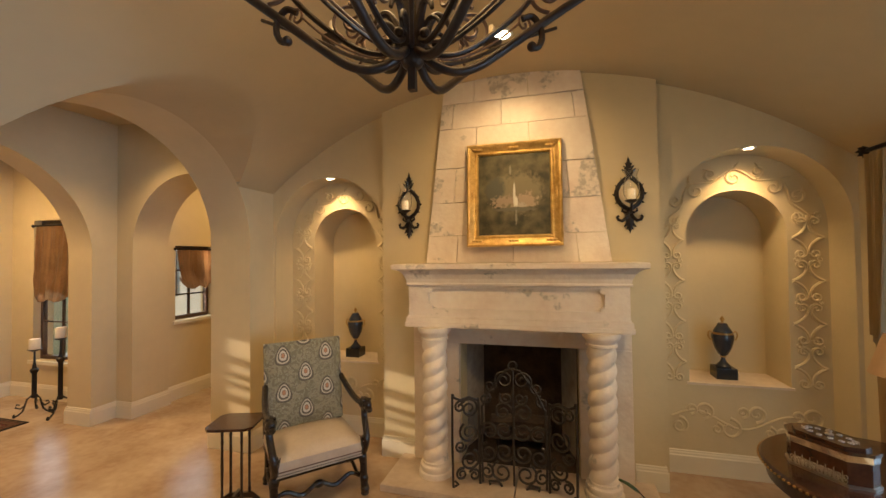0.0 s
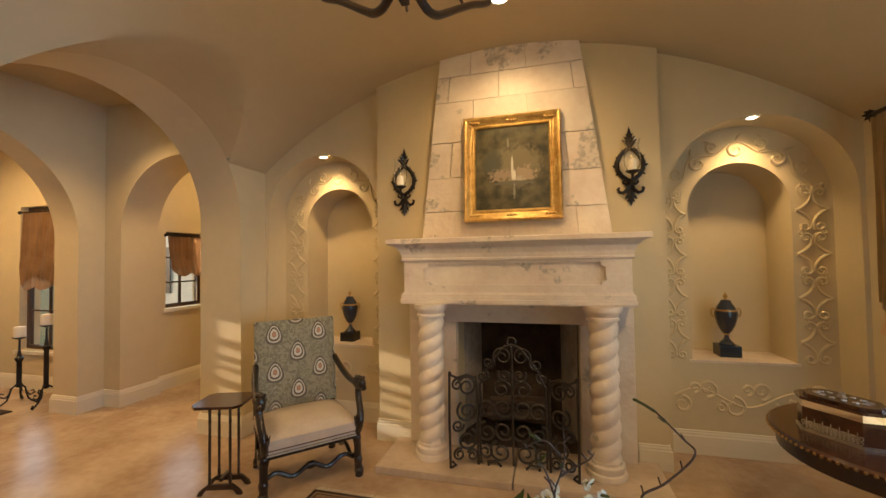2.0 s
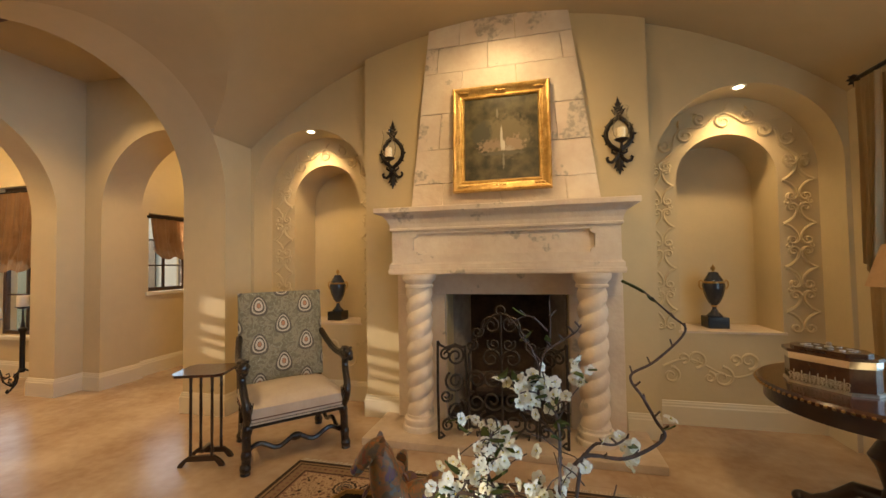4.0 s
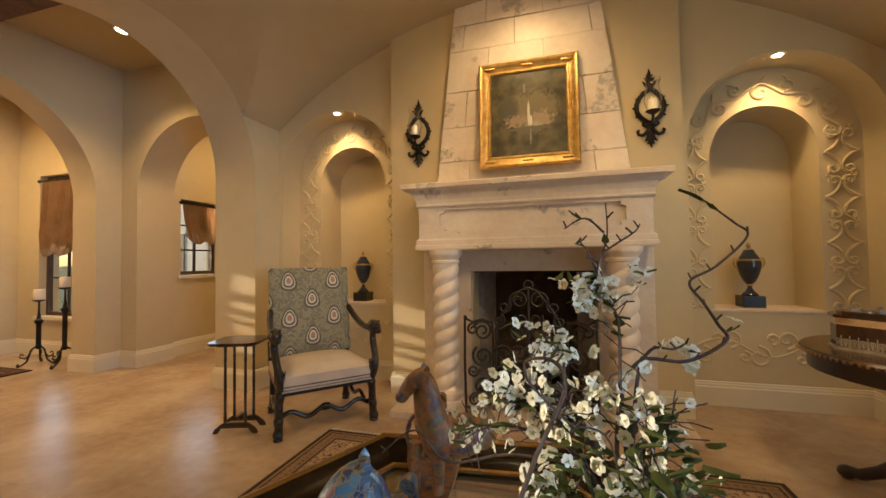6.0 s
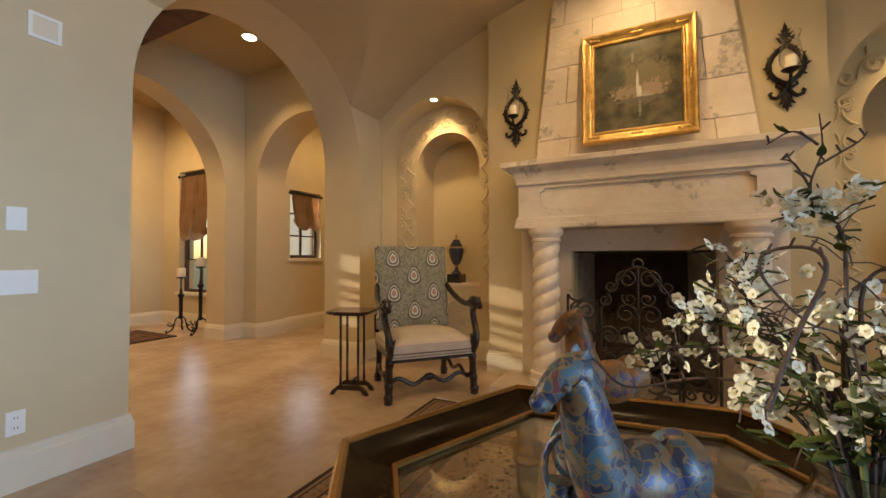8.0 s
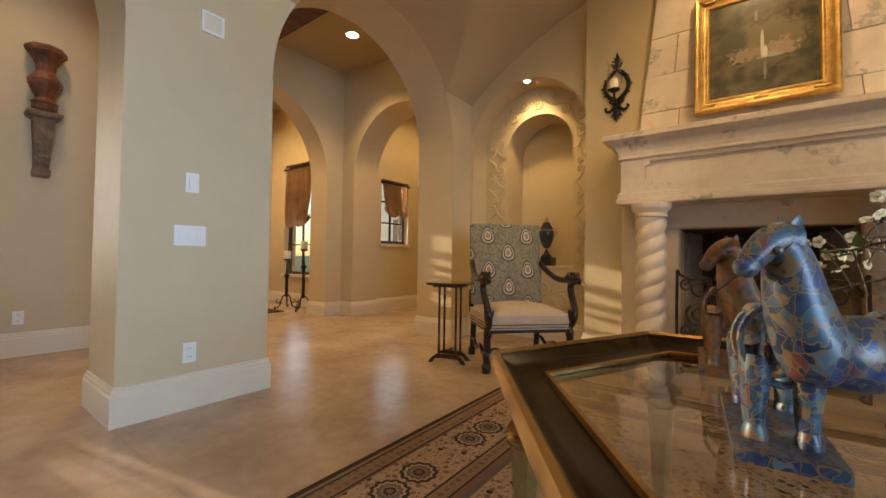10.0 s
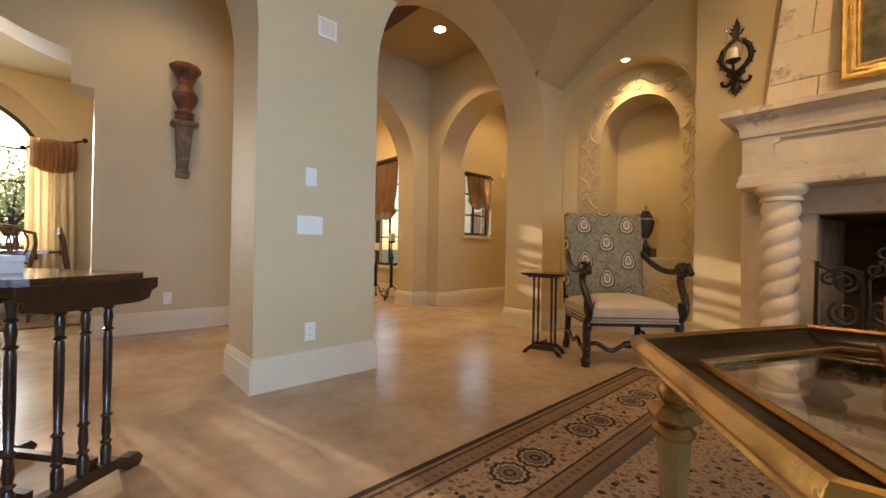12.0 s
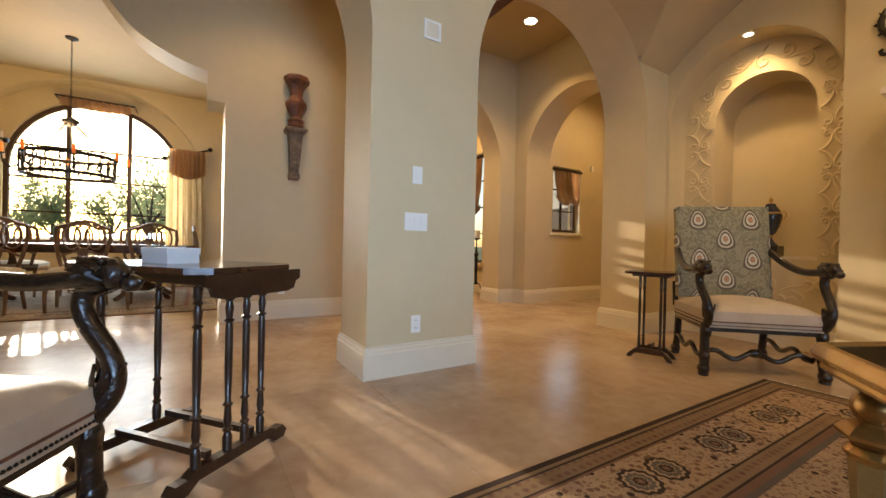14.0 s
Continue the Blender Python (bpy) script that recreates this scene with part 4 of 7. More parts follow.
    bm = tube([(x, -0.22 + 0.0 * x, 0.13 + 0.028 * math.cos(x * 24)) for x in [(-0.345 + 0.69 * i / 36) for i in range(37)]], 0.018, 8)
    blob_mesh(bm, (0, -0.22, 0.15), 0.032, (1.6, 0.8, 1))
    part("front_stretcher", bm, WOODCARVED, c, smooth=True)
    for s in (-1, 1):
        part("side_stretcher", tube([(s * (0.35 - 0.03 * i / 24), -0.30 + 0.6 * i / 24, 0.14 + 0.025 * math.cos(i * 0.6)) for i in range(25)], 0.017, 8), WOODCARVED, c, smooth=True)
    part("seat_frame", box(-0.34, 0.34, -0.31, 0.28, 0.305, 0.337), WOODCARVED, c)
    part("back_post", tube([(-0.33, 0.30, 0.40), (-0.33, 0.32, 0.60)], 0.022, 8), WOODCARVED, c, smooth=True)
    part("back_post", tube([(0.33, 0.30, 0.40), (0.33, 0.32, 0.60)], 0.022, 8), WOODCARVED, c, smooth=True)
    return c


chair = make_armchair()
copy_thing(chair, pose(-2.635, -1.155, 0, 0, 0, 153))

# drinks table beside the armchair
MAHOG = material("mahogany", (0.085, 0.030, 0.013), 0.22, color2=(0.028, 0.011, 0.006), scale=7, bump=0.12, bump_scale=30, coat=0.35)
DARKOAK = material("dark_oak", (0.040, 0.018, 0.009), 0.3, color2=(0.02, 0.010, 0.006), scale=8, bump=0.2, bump_scale=40, coat=0.25)
stand = thing("drinks_table", pose(-3.15, 2.60, 0, 0, 0, 18), "small dark mahogany drinks table with trestle legs", "side table")
bm = prism([[(-0.18, -0.12), (-0.14, -0.165), (0.14, -0.165), (0.18, -0.12), (0.18, 0.12), (0.14, 0.165), (-0.14, 0.165), (-0.18, 0.12)]], "z", 0.665, 0.685)
part("tabletop", bm, MAHOG, stand, "polished inlaid mahogany top", bevel=0.005)
part("apron", box(-0.13, 0.13, -0.09, 0.09, 0.645, 0.664), DARKOAK, stand)
for x in (-0.075, 0.075):
    for y in (-0.07, 0.07):
        part("leg", lathe([(0.011, 0.075), (0.012, 0.12), (0.009, 0.14), (0.013, 0.15), (0.009, 0.16), (0.011, 0.35), (0.009, 0.53), (0.013, 0.545), (0.009, 0.56), (0.012, 0.645)], 10, at=(x, y, 0)), DARKOAK, stand, smooth=True)
for y in (-0.07, 0.07):
    part("foot_bar", prism([[(-0.165, 0.0), (-0.13, 0.0), (-0.10, 0.04), (0.10, 0.04), (0.13, 0.0), (0.165, 0.0), (0.15, 0.03), (0.115, 0.06), (0.09, 0.078), (-0.09, 0.078), (-0.115, 0.06), (-0.15, 0.03)]], "y", y - 0.012, y + 0.012), DARKOAK, stand, bevel=0.003)
part("stretcher", box(-0.012, 0.012, -0.06, 0.06, 0.09, 0.115), DARKOAK, stand)

# ---- rug, coffee table and what stands on it ----


def rug_material(hx, hy, name, tones):
    """A woven oriental rug: guard stripes and a main border with paired medallions round a flowered field."""
    m = bpy.data.materials.new(name)
    m.use_nodes = True
    n, l = m.node_tree.nodes, m.node_tree.links
    b = n["Principled BSDF"]
    b.inputs["Roughness"].default_value = 0.95
    b.inputs["Specular IOR Level"].default_value = 0.1
    tc, sep = n.new("ShaderNodeTexCoord"), n.new("ShaderNodeSeparateXYZ")
    l.new(tc.outputs["Object"], sep.inputs[0])

    def op(kind, a, c=None, e=None):
        q = n.new("ShaderNodeMath"); q.operation = kind
        for i, v in enumerate((a, c, e)):
            if v is None: continue
            if isinstance(v, (int, float)): q.inputs[i].default_value = v
            else: l.new(v, q.inputs[i])
        return q.outputs[0]

    def over(base, fac, col):
        mx = n.new("ShaderNodeMix"); mx.data_type = "RGBA"
        l.new(fac, mx.inputs[0])
        for sock, v in ((6, base), (7, col)):
            if isinstance(v, tuple): mx.inputs[sock].default_value = (*v, 1)
            else: l.new(v, mx.inputs[sock])
        return mx.outputs[2]
    ax, ay = op("ABSOLUTE", sep.outputs[0]), op("ABSOLUTE", sep.outputs[1])
    ex, ey = op("SUBTRACT", hx, ax), op("SUBTRACT", hy, ay)
    d = op("MINIMUM", ex, ey)
    onx = op("LESS_THAN", ex, ey)
    s = op("ADD", op("MULTIPLY", onx, sep.outputs[1]), op("MULTIPLY", op("SUBTRACT", 1.0, onx), sep.outputs[0]))

    def motif(scale, lo, rnd, dist=0.0):
        v = n.new("ShaderNodeTexVoronoi")
        v.inputs["Scale"].default_value, v.inputs["Randomness"].default_value = scale, rnd
        l.new(tc.outputs["Object"], v.inputs["Vector"])
        return op("LESS_THAN", v.outputs["Distance"], lo), v.outputs["Color"]
    nz = n.new("ShaderNodeTexNoise")
    nz.inputs["Scale"].default_value, nz.inputs["Distortion"].default_value = 26, 3.0
    l.new(tc.outputs["Object"], nz.inputs["Vector"])
    vine = op("MULTIPLY", op("GREATER_THAN", nz.outputs[0], 0.47), op("LESS_THAN", nz.outputs[0], 0.50))
    ground, dark, tan, rose, blue = tones
    f1, _ = motif(26, 0.30, 0.9)
    f2, _ = motif(15, 0.20, 1.0)
    f3, _ = motif(44, 0.30, 0.7)
    c = over(ground, vine, tan)
    c = over(c, f3, tan)
    c = over(c, f1, rose)
    c = over(c, f2, dark)
    stripe = n.new("ShaderNodeTexVoronoi")
    stripe.inputs["Scale"].default_value, stripe.inputs["Randomness"].default_value = 24, 0.15
    l.new(tc.outputs["Object"], stripe.inputs["Vector"])
    guard = over(tan, op("LESS_THAN", stripe.outputs["Distance"], 0.36), rose)
    guard = over(guard, op("LESS_THAN", stripe.outputs["Distance"], 0.16), dark)

    def band(lo, hi):
        return op("MULTIPLY", op("GREATER_THAN", d, lo), op("LESS_THAN", d, hi))
    for lo, hi, col in ((-1, 0.028, dark), (0.028, 0.045, tan), (0.045, 0.055, dark), (0.055, 0.125, guard), (0.125, 0.135, dark), (0.135, 0.145, rose), (0.395, 0.405, dark), (0.405, 0.465, guard), (0.465, 0.475, dark), (0.475, 0.505, rose), (0.505, 0.53, blue)):
        c = over(c, band(lo, hi), col)
    p = op("SUBTRACT", op("ABSOLUTE", op("SUBTRACT", op("WRAP", s, 0.56, 0.0), 0.28)), 0.085)
    q = op("SUBTRACT", d, 0.27)
    rad = op("SQRT", op("ADD", op("MULTIPLY", p, p), op("MULTIPLY", q, q)))
    ang = op("ARCTAN2", q, p)
    rad = op("ADD", rad, op("MULTIPLY", op("SINE", op("MULTIPLY", ang, 12.0)), 0.004))
    inb = band(0.15, 0.39)
    for lo, hi, col in ((0, 0.078, dark), (0, 0.062, ground), (0.032, 0.052, blue), (0, 0.028, dark), (0, 0.014, rose)):
        c = over(c, op("MULTIPLY", inb, op("MULTIPLY", op("GREATER_THAN", rad, lo), op("LESS_THAN", rad, hi))), col)
    pile, mm = n.new("ShaderNodeTexNoise"), n.new("ShaderNodeMapRange")
    pile.inputs["Scale"].default_value, pile.inputs["Detail"].default_value = 6, 8
    l.new(tc.outputs["Object"], pile.inputs["Vector"]); l.new(pile.outputs[0], mm.inputs[0])
    mm.inputs[3].default_value, mm.inputs[4].default_value = 0.7, 1.25
    hsv = n.new("ShaderNodeHueSaturation")
    l.new(mm.outputs[0], hsv.inputs["Value"]); l.new(c, hsv.inputs["Color"])
    l.new(hsv.outputs[0], b.inputs["Base Color"])
    fine, bp = n.new("ShaderNodeTexNoise"), n.new("ShaderNodeBump")
    fine.inputs["Scale"].default_value = 320
    l.new(tc.outputs["Object"], fine.inputs["Vector"]); l.new(fine.outputs[0], bp.inputs["Height"])
    bp.inputs["Strength"].default_value, bp.inputs["Distance"].default_value = 0.6, 0.004
    l.new(bp.outputs[0], b.inputs["Normal"])
    return m


RUGTONES = ((0.40, 0.27, 0.165), (0.050, 0.033, 0.025), (0.24, 0.155, 0.085), (0.19, 0.105, 0.068), (0.13, 0.105, 0.08))
FRINGE = material("fringe_cotton", (0.55, 0.47, 0.36), 0.9)


def make_rug(name, x0, x1, y0, y1, label, tones, fringe=True):
    hx, hy = (x1 - x0) / 2, (y1 - y0) / 2
    r = thing(name, pose((x0 + x1) / 2, (y0 + y1) / 2, 0), label, "rug")
    part("carpet", box(-hx, hx, -hy, hy, 0.0, 0.011), rug_material(hx, hy, name + "_wool", tones), r, bevel=0.003)
    if fringe:
        bm = bmesh.new()
        rr = random.Random(2)
        for s in (-1, 1):
            for i in range(220):
                x = -hx + 2 * hx * (i + 0.5) / 220
                tube([(x, s * hy, 0.006), (x + rr.uniform(-0.004, 0.004), s * (hy + 0.02), 0.004), (x + rr.uniform(-0.012, 0.012), s * (hy + 0.045), 0.003)], 0.0022, 3, bm)
        tagged(part("fringe", bm, FRINGE, r), "cream cotton fringe", kind="stuff")
    return r


make_rug("oriental_rug", -2.46, 0.40, -1.35, 2.75, "worn beige and rust oriental rug on the travertine", RUGTONES)

ctable = thing("coffee_table", pose(-0.99, 0.88, 0.011, 0, 0, 6), "hexagonal gilt and brown coffee table with glass top", "coffee table")
TRAY = material("brown_gilt_wood", (0.030, 0.017, 0.006), 0.24, color2=(0.012, 0.006, 0.003), scale=5, bump=0.06, bump_scale=25, spec=0.08)
GILT = material("worn_gilding", (0.38, 0.22, 0.06), 0.27, metal=0.7, color2=(0.27, 0.13, 0.035), scale=9, bump=0.1)
PALEGOLD = material("pale_gilding", (0.36, 0.26, 0.10), 0.3, metal=0.6, grain=0.3, scale=10)


def hex_rail(k, prof, c=0.0):
    """One mitred side of the hexagonal tray, from (radius, height) pairs."""
    bm = bmesh.new()
    ends = [[bm.verts.new((r * math.cos(a), r * math.sin(a), z)) for r, z in prof] for a in (math.tau * k / 6, math.tau * (k + 1) / 6)]
    m = len(prof)
    for i in range(m):
        bm.faces.new((ends[0][i], ends[1][i], ends[1][(i + 1) % m], ends[0][(i + 1) % m]))
    bm.faces.new(ends[0]); bm.faces.new(ends[1])
    return bm


for k in range(6):
    rail = part("tray_rail", hex_rail(k, [(0.715, 0.612), (0.718, 0.596), (0.70, 0.575), (0.69, 0.55), (0.62, 0.54), (0.545, 0.545), (0.545, 0.572), (0.57, 0.574), (0.62, 0.578), (0.66, 0.59), (0.69, 0.61), (0.70, 0.616)]), TRAY, ctable, "brown lacquered tray rail", smooth=True)
    part("gilt_edge", hex_rail(k, [(0.724, 0.606), (0.726, 0.596), (0.716, 0.582), (0.704, 0.584), (0.690, 0.616), (0.700, 0.624), (0.714, 0.622)]), GILT, rail, smooth=True)
    part("inner_bead", hex_rail(k, [(0.548, 0.573), (0.548, 0.582), (0.562, 0.584), (0.568, 0.575)]), GILT, rail, smooth=True)
    part("lower_bead", hex_rail(k, [(0.706, 0.576), (0.708, 0.566), (0.698, 0.556), (0.688, 0.560), (0.690, 0.578)]), GILT, rail, smooth=True)
    a = math.tau * k / 6
    lx, ly = 0.615 * math.cos(a), 0.615 * math.sin(a)
    leg = part("leg", lathe([(0.022, 0.0), (0.030, 0.012), (0.030, 0.028), (0.020, 0.04), (0.026, 0.12), (0.033, 0.25), (0.042, 0.375)], 6, at=(lx, ly, 0)), PALEGOLD, ctable, "tapering six-sided pale gilt leg", bevel=0.003)
    part("neck_ring", lathe([(0.042, 0.374), (0.050, 0.384), (0.051, 0.392), (0.044, 0.40), (0.038, 0.405)], 24, at=(lx, ly, 0)), GILT, leg, smooth=True)
    part("collar", lathe([(0.036, 0.404), (0.046, 0.412), (0.064, 0.425), (0.066, 0.434), (0.048, 0.452), (0.030, 0.462)], 6, at=(lx, ly, 0)), GILT, leg, "faceted gilt collar", bevel=0.004)
    part("knob", lathe([(0.024, 0.460), (0.034, 0.47), (0.041, 0.488), (0.041, 0.500), (0.034, 0.518), (0.024, 0.527), (0.030, 0.535), (0.034, 0.545)], 24, at=(lx, ly, 0)), GILT, leg, smooth=True)
TABLEGLASS = glass("table_glass", (0.78, 0.81, 0.77))
tg = part("glass_top", prism([[(0.555 * math.cos(math.tau * k / 6), 0.555 * math.sin(math.tau * k / 6)) for k in range(6)]], "z", 0.564, 0.572), TABLEGLASS, ctable, "clear glass top")
tg.visible_shadow = False


def cloisonne(name, base, second):
    """Enamel cells in two leading colours with red, gold and dark spots between gold wires."""
    m = bpy.data.materials.new(name)
    m.use_nodes = True
    n, l = m.node_tree.nodes, m.node_tree.links
    b = n["Principled BSDF"]
    b.inputs["Roughness"].default_value, b.inputs["Coat Weight"].default_value = 0.42, 0.1
    tc = n.new("ShaderNodeTexCoord")
    v, e, big = n.new("ShaderNodeTexVoronoi"), n.new("ShaderNodeTexVoronoi"), n.new("ShaderNodeTexNoise")
    e.feature = "DISTANCE_TO_EDGE"
    warp, swirl = n.new("ShaderNodeTexNoise"), n.new("ShaderNodeVectorMath")
    warp.inputs["Scale"].default_value, warp.inputs["Detail"].default_value = 26, 1
    swirl.operation = "MULTIPLY_ADD"
    swirl.inputs[1].default_value = (0.085, 0.085, 0.085)
    l.new(tc.outputs["Object"], warp.inputs["Vector"]); l.new(warp.outputs["Color"], swirl.inputs[0]); l.new(tc.outputs["Object"], swirl.inputs[2])
    for t in (v, e):
        t.inputs["Scale"].default_value = 44
        l.new(swirl.outputs[0], t.inputs["Vector"])
    big.inputs["Scale"].default_value, big.inputs["Distortion"].default_value = 11, 2
    l.new(tc.outputs["Object"], big.inputs["Vector"])
    sepc = n.new("ShaderNodeSeparateColor")
    l.new(v.outputs["Color"], sepc.inputs[0])
    ramp = n.new("ShaderNodeValToRGB")
    ramp.color_ramp.interpolation = "CONSTANT"
    els = ramp.color_ramp.elements
    els[0].position, els[0].color = 0.0, (*base, 1)
    els[1].position, els[1].color = 0.45, (*second, 1)
    for p, col in ((0.66, (0.02, 0.03, 0.12)), (0.78, (0.15, 0.03, 0.018)), (0.85, (0.22, 0.12, 0.03)), (0.93, (0.11, 0.15, 0.15))):
        x = els.new(p); x.color = (*col, 1)
    l.new(sepc.outputs[0], ramp.inputs[0])
    r2 = n.new("ShaderNodeValToRGB")
    r2.color_ramp.elements[0].position, r2.color_ramp.elements[1].position = 0.50, 0.54
    r2.color_ramp.elements[0].color, r2.color_ramp.elements[1].color = (*base, 1), (*second, 1)
    l.new(big.outputs[0], r2.inputs[0])
    mx = n.new("ShaderNodeMix"); mx.data_type = "RGBA"; mx.inputs[0].default_value = 0.35
    l.new(ramp.outputs[0], mx.inputs[6]); l.new(r2.outputs[0], mx.inputs[7])
    wire = n.new("ShaderNodeMath"); wire.operation = "LESS_THAN"; wire.inputs[1].default_value = 0.05
    l.new(e.outputs[0], wire.inputs[0])
    mx2 = n.new("ShaderNodeMix"); mx2.data_type = "RGBA"
    l.new(wire.outputs[0], mx2.inputs[0]); l.new(mx.outputs[2], mx2.inputs[6]); mx2.inputs[7].default_value = (0.15, 0.095, 0.035, 1)
    l.new(mx2.outputs[2], b.inputs["Base Color"])
    return m


def make_horse(name, m, mat, label):
    """A standing enamel horse, head towards local -x."""
    bm = bmesh.new()
    blob_mesh(bm, (0.02, 0, 0.165), 0.062, (1.55, 0.92, 0.98), sub=3)
    blob_mesh(bm, (-0.055, 0, 0.175), 0.056, (1.0, 0.95, 1.15), sub=3)
    blob_mesh(bm, (0.085, 0, 0.175), 0.058, (1.0, 0.98, 1.05), sub=3)
    neck = bez((-0.055, 0, 0.175), (-0.10, 0, 0.25), (-0.085, 0, 0.31), (-0.115, 0, 0.335), 12)
    tube(neck, 0.056, 14, bm, 0.55)
    tube([(p.x + 0.034 - 0.012 * i / 12, 0, p.z + 0.015) for i, p in enumerate(neck)], 0.016, 8, bm, 0.7)
    body_verts = set(bm.verts)
    head = bez((-0.095, 0, 0.338), (-0.125, 0, 0.348), (-0.15, 0, 0.325), (-0.168, 0, 0.300), 8)
    tube(head, 0.034, 12, bm, 0.52)
    blob_mesh(bm, (-0.17, 0, 0.298), 0.019, (1.1, 0.95, 0.9))
    for s in (-1, 1):
        leaf(bm, (-0.098, s * 0.018, 0.358), (0.1, s * 0.15, 1), 0.022, 0.009, (1, 0, 0), 0.05)
        blob_mesh(bm, (-0.135, s * 0.026, 0.325), 0.007)
    bmesh.ops.rotate(bm, cent=(-0.105, 0, 0.33), matrix=Matrix.Rotation(radians(-60), 3, "Z"), verts=[v for v in bm.verts if v not in body_verts])
    for s in (-1, 1):
        tube([(-0.07, s * 0.035, 0.15), (-0.08, s * 0.038, 0.10), (-0.07, s * 0.038, 0.06), (-0.078, s * 0.038, 0.022)], 0.027, 10, bm, 0.55)
        tube([(0.095, s * 0.036, 0.155), (0.115, s * 0.038, 0.10), (0.10, s * 0.038, 0.06), (0.108, s * 0.038, 0.022)], 0.032, 10, bm, 0.5)
        for x in (-0.08, 0.107):
            lathe([(0.021, 0.018), (0.02, 0.03), (0.015, 0.042)], 12, bm, (x, s * 0.038, 0))
    tube(bez((0.135, 0, 0.20), (0.18, 0, 0.22), (0.185, 0, 0.14), (0.165, 0, 0.06), 10), 0.020, 10, bm, 0.45)
    blob_mesh(bm, (0.02, 0, 0.218), 0.042, (1.25, 1.1, 0.42))
    tube([(0.02 + 0.0, 0.061 * math.cos(t), 0.165 + 0.064 * math.sin(t)) for t in [math.tau * i / 20 for i in range(21)]], 0.006, 6, bm)
    tube([(-0.085, 0.06 * math.cos(t), 0.175 + 0.066 * math.sin(t)) for t in [math.tau * i / 20 for i in range(21)]], 0.006, 6, bm)
    box(-0.15, 0.16, -0.075, 0.075, 0.0, 0.019, bm)
    ob = part(name, bm, mat, smooth=True)
    ob.matrix_world = m
    return tagged(ob, label, "figurine", "enamel horses on the coffee table")


ENAMEL_B = cloisonne("blue_enamel", (0.010, 0.020, 0.050), (0.045, 0.095, 0.115))
ENAMEL_O = cloisonne("amber_enamel", (0.30, 0.10, 0.018), (0.10, 0.065, 0.035))
make_horse("horse_figurine", pose(-1.079, 0.744, 0.5835, 0, 0, 95) @ Matrix.Diagonal((1.03, 0.92, 1.03, 1)), ENAMEL_B, "blue cloisonne horse figurine on the glass table")
make_horse("horse_figurine", pose(-1.162, 1.272, 0.5835, 0, 0, 95) @ Matrix.Diagonal((1.03, 0.92, 1.03, 1)), ENAMEL_O, "amber and blue cloisonne horse figurine on the glass table")

# blossom branches in a glass vase
vase = thing("vase", pose(-0.66, 0.83, 0.5835), "round clear glass vase holding blossom branches", "vase")
bowl = part("bowl", lathe([(0.05, 0.0), (0.075, 0.02), (0.095, 0.07), (0.09, 0.12), (0.07, 0.16), (0.065, 0.185), (0.08, 0.21), (0.077, 0.21), (0.061, 0.185), (0.066, 0.16), (0.086, 0.12), (0.091, 0.07), (0.07, 0.024), (0.02, 0.012)], 28), GLASS, vase, "clear glass bowl", smooth=True)
bowl.visible_shadow = False
BARK = material("twig_bark", (0.075, 0.042, 0.025), 0.75, grain=0.5, scale=40, bump=0.4)
LEAFM = material("fresh_leaf", (0.085, 0.10, 0.02), 0.6, color2=(0.028, 0.04, 0.010), scale=12, spec=0.15)
PETAL = material("white_petal", (0.80, 0.77, 0.60), 0.6, grain=0.06, scale=30)
STAMEN = material("yellow_stamen", (0.60, 0.50, 0.12), 0.6)
STEM = material("green_stem", (0.10, 0.12, 0.035), 0.6, grain=0.3, scale=30)
bouquet = thing("blossom_branches", pose(-0.66, 0.83, 0.60), "white blossom branches with curling twigs and leaves", "flowers")
ORG = Vector((-0.66, 0.83, 0.60))


def rel(p):
    return Vector(p) - ORG


rb = random.Random(11)
BOUGHS = [
    [(-0.66, 0.83, 0.60), (-0.68, 0.85, 0.90), (-0.67, 0.87, 1.04), (-0.67, 0.88, 1.16), (-0.70, 0.90, 1.20)],
    [(-0.66, 0.83, 0.60), (-0.71, 0.84, 0.91), (-0.74, 0.85, 0.97), (-0.78, 0.87, 1.01), (-0.81, 0.89, 1.06), (-0.80, 0.90, 1.11)],
    [(-0.67, 0.84, 0.60), (-0.70, 0.84, 0.90), (-0.80, 0.86, 0.98), (-0.87, 0.88, 0.99), (-0.92, 0.90, 0.98)],
    [(-0.67, 0.83, 0.60), (-0.72, 0.84, 0.88), (-0.82, 0.86, 0.94), (-0.91, 0.88, 0.94), (-0.98, 0.90, 0.91)],
    [(-0.65, 0.82, 0.60), (-0.64, 0.82, 0.82), (-0.63, 0.80, 0.89), (-0.61, 0.79, 0.91)],
    [(-0.67, 0.82, 0.60), (-0.72, 0.80, 0.80), (-0.78, 0.80, 0.88), (-0.83, 0.79, 0.88)],
    [(-0.66, 0.84, 0.60), (-0.63, 0.86, 0.85), (-0.61, 0.88, 0.96), (-0.58, 0.90, 0.98)],
    [(-0.66, 0.82, 0.60), (-0.66, 0.82, 0.80), (-0.64, 0.83, 0.95), (-0.63, 0.84, 1.01)],
]
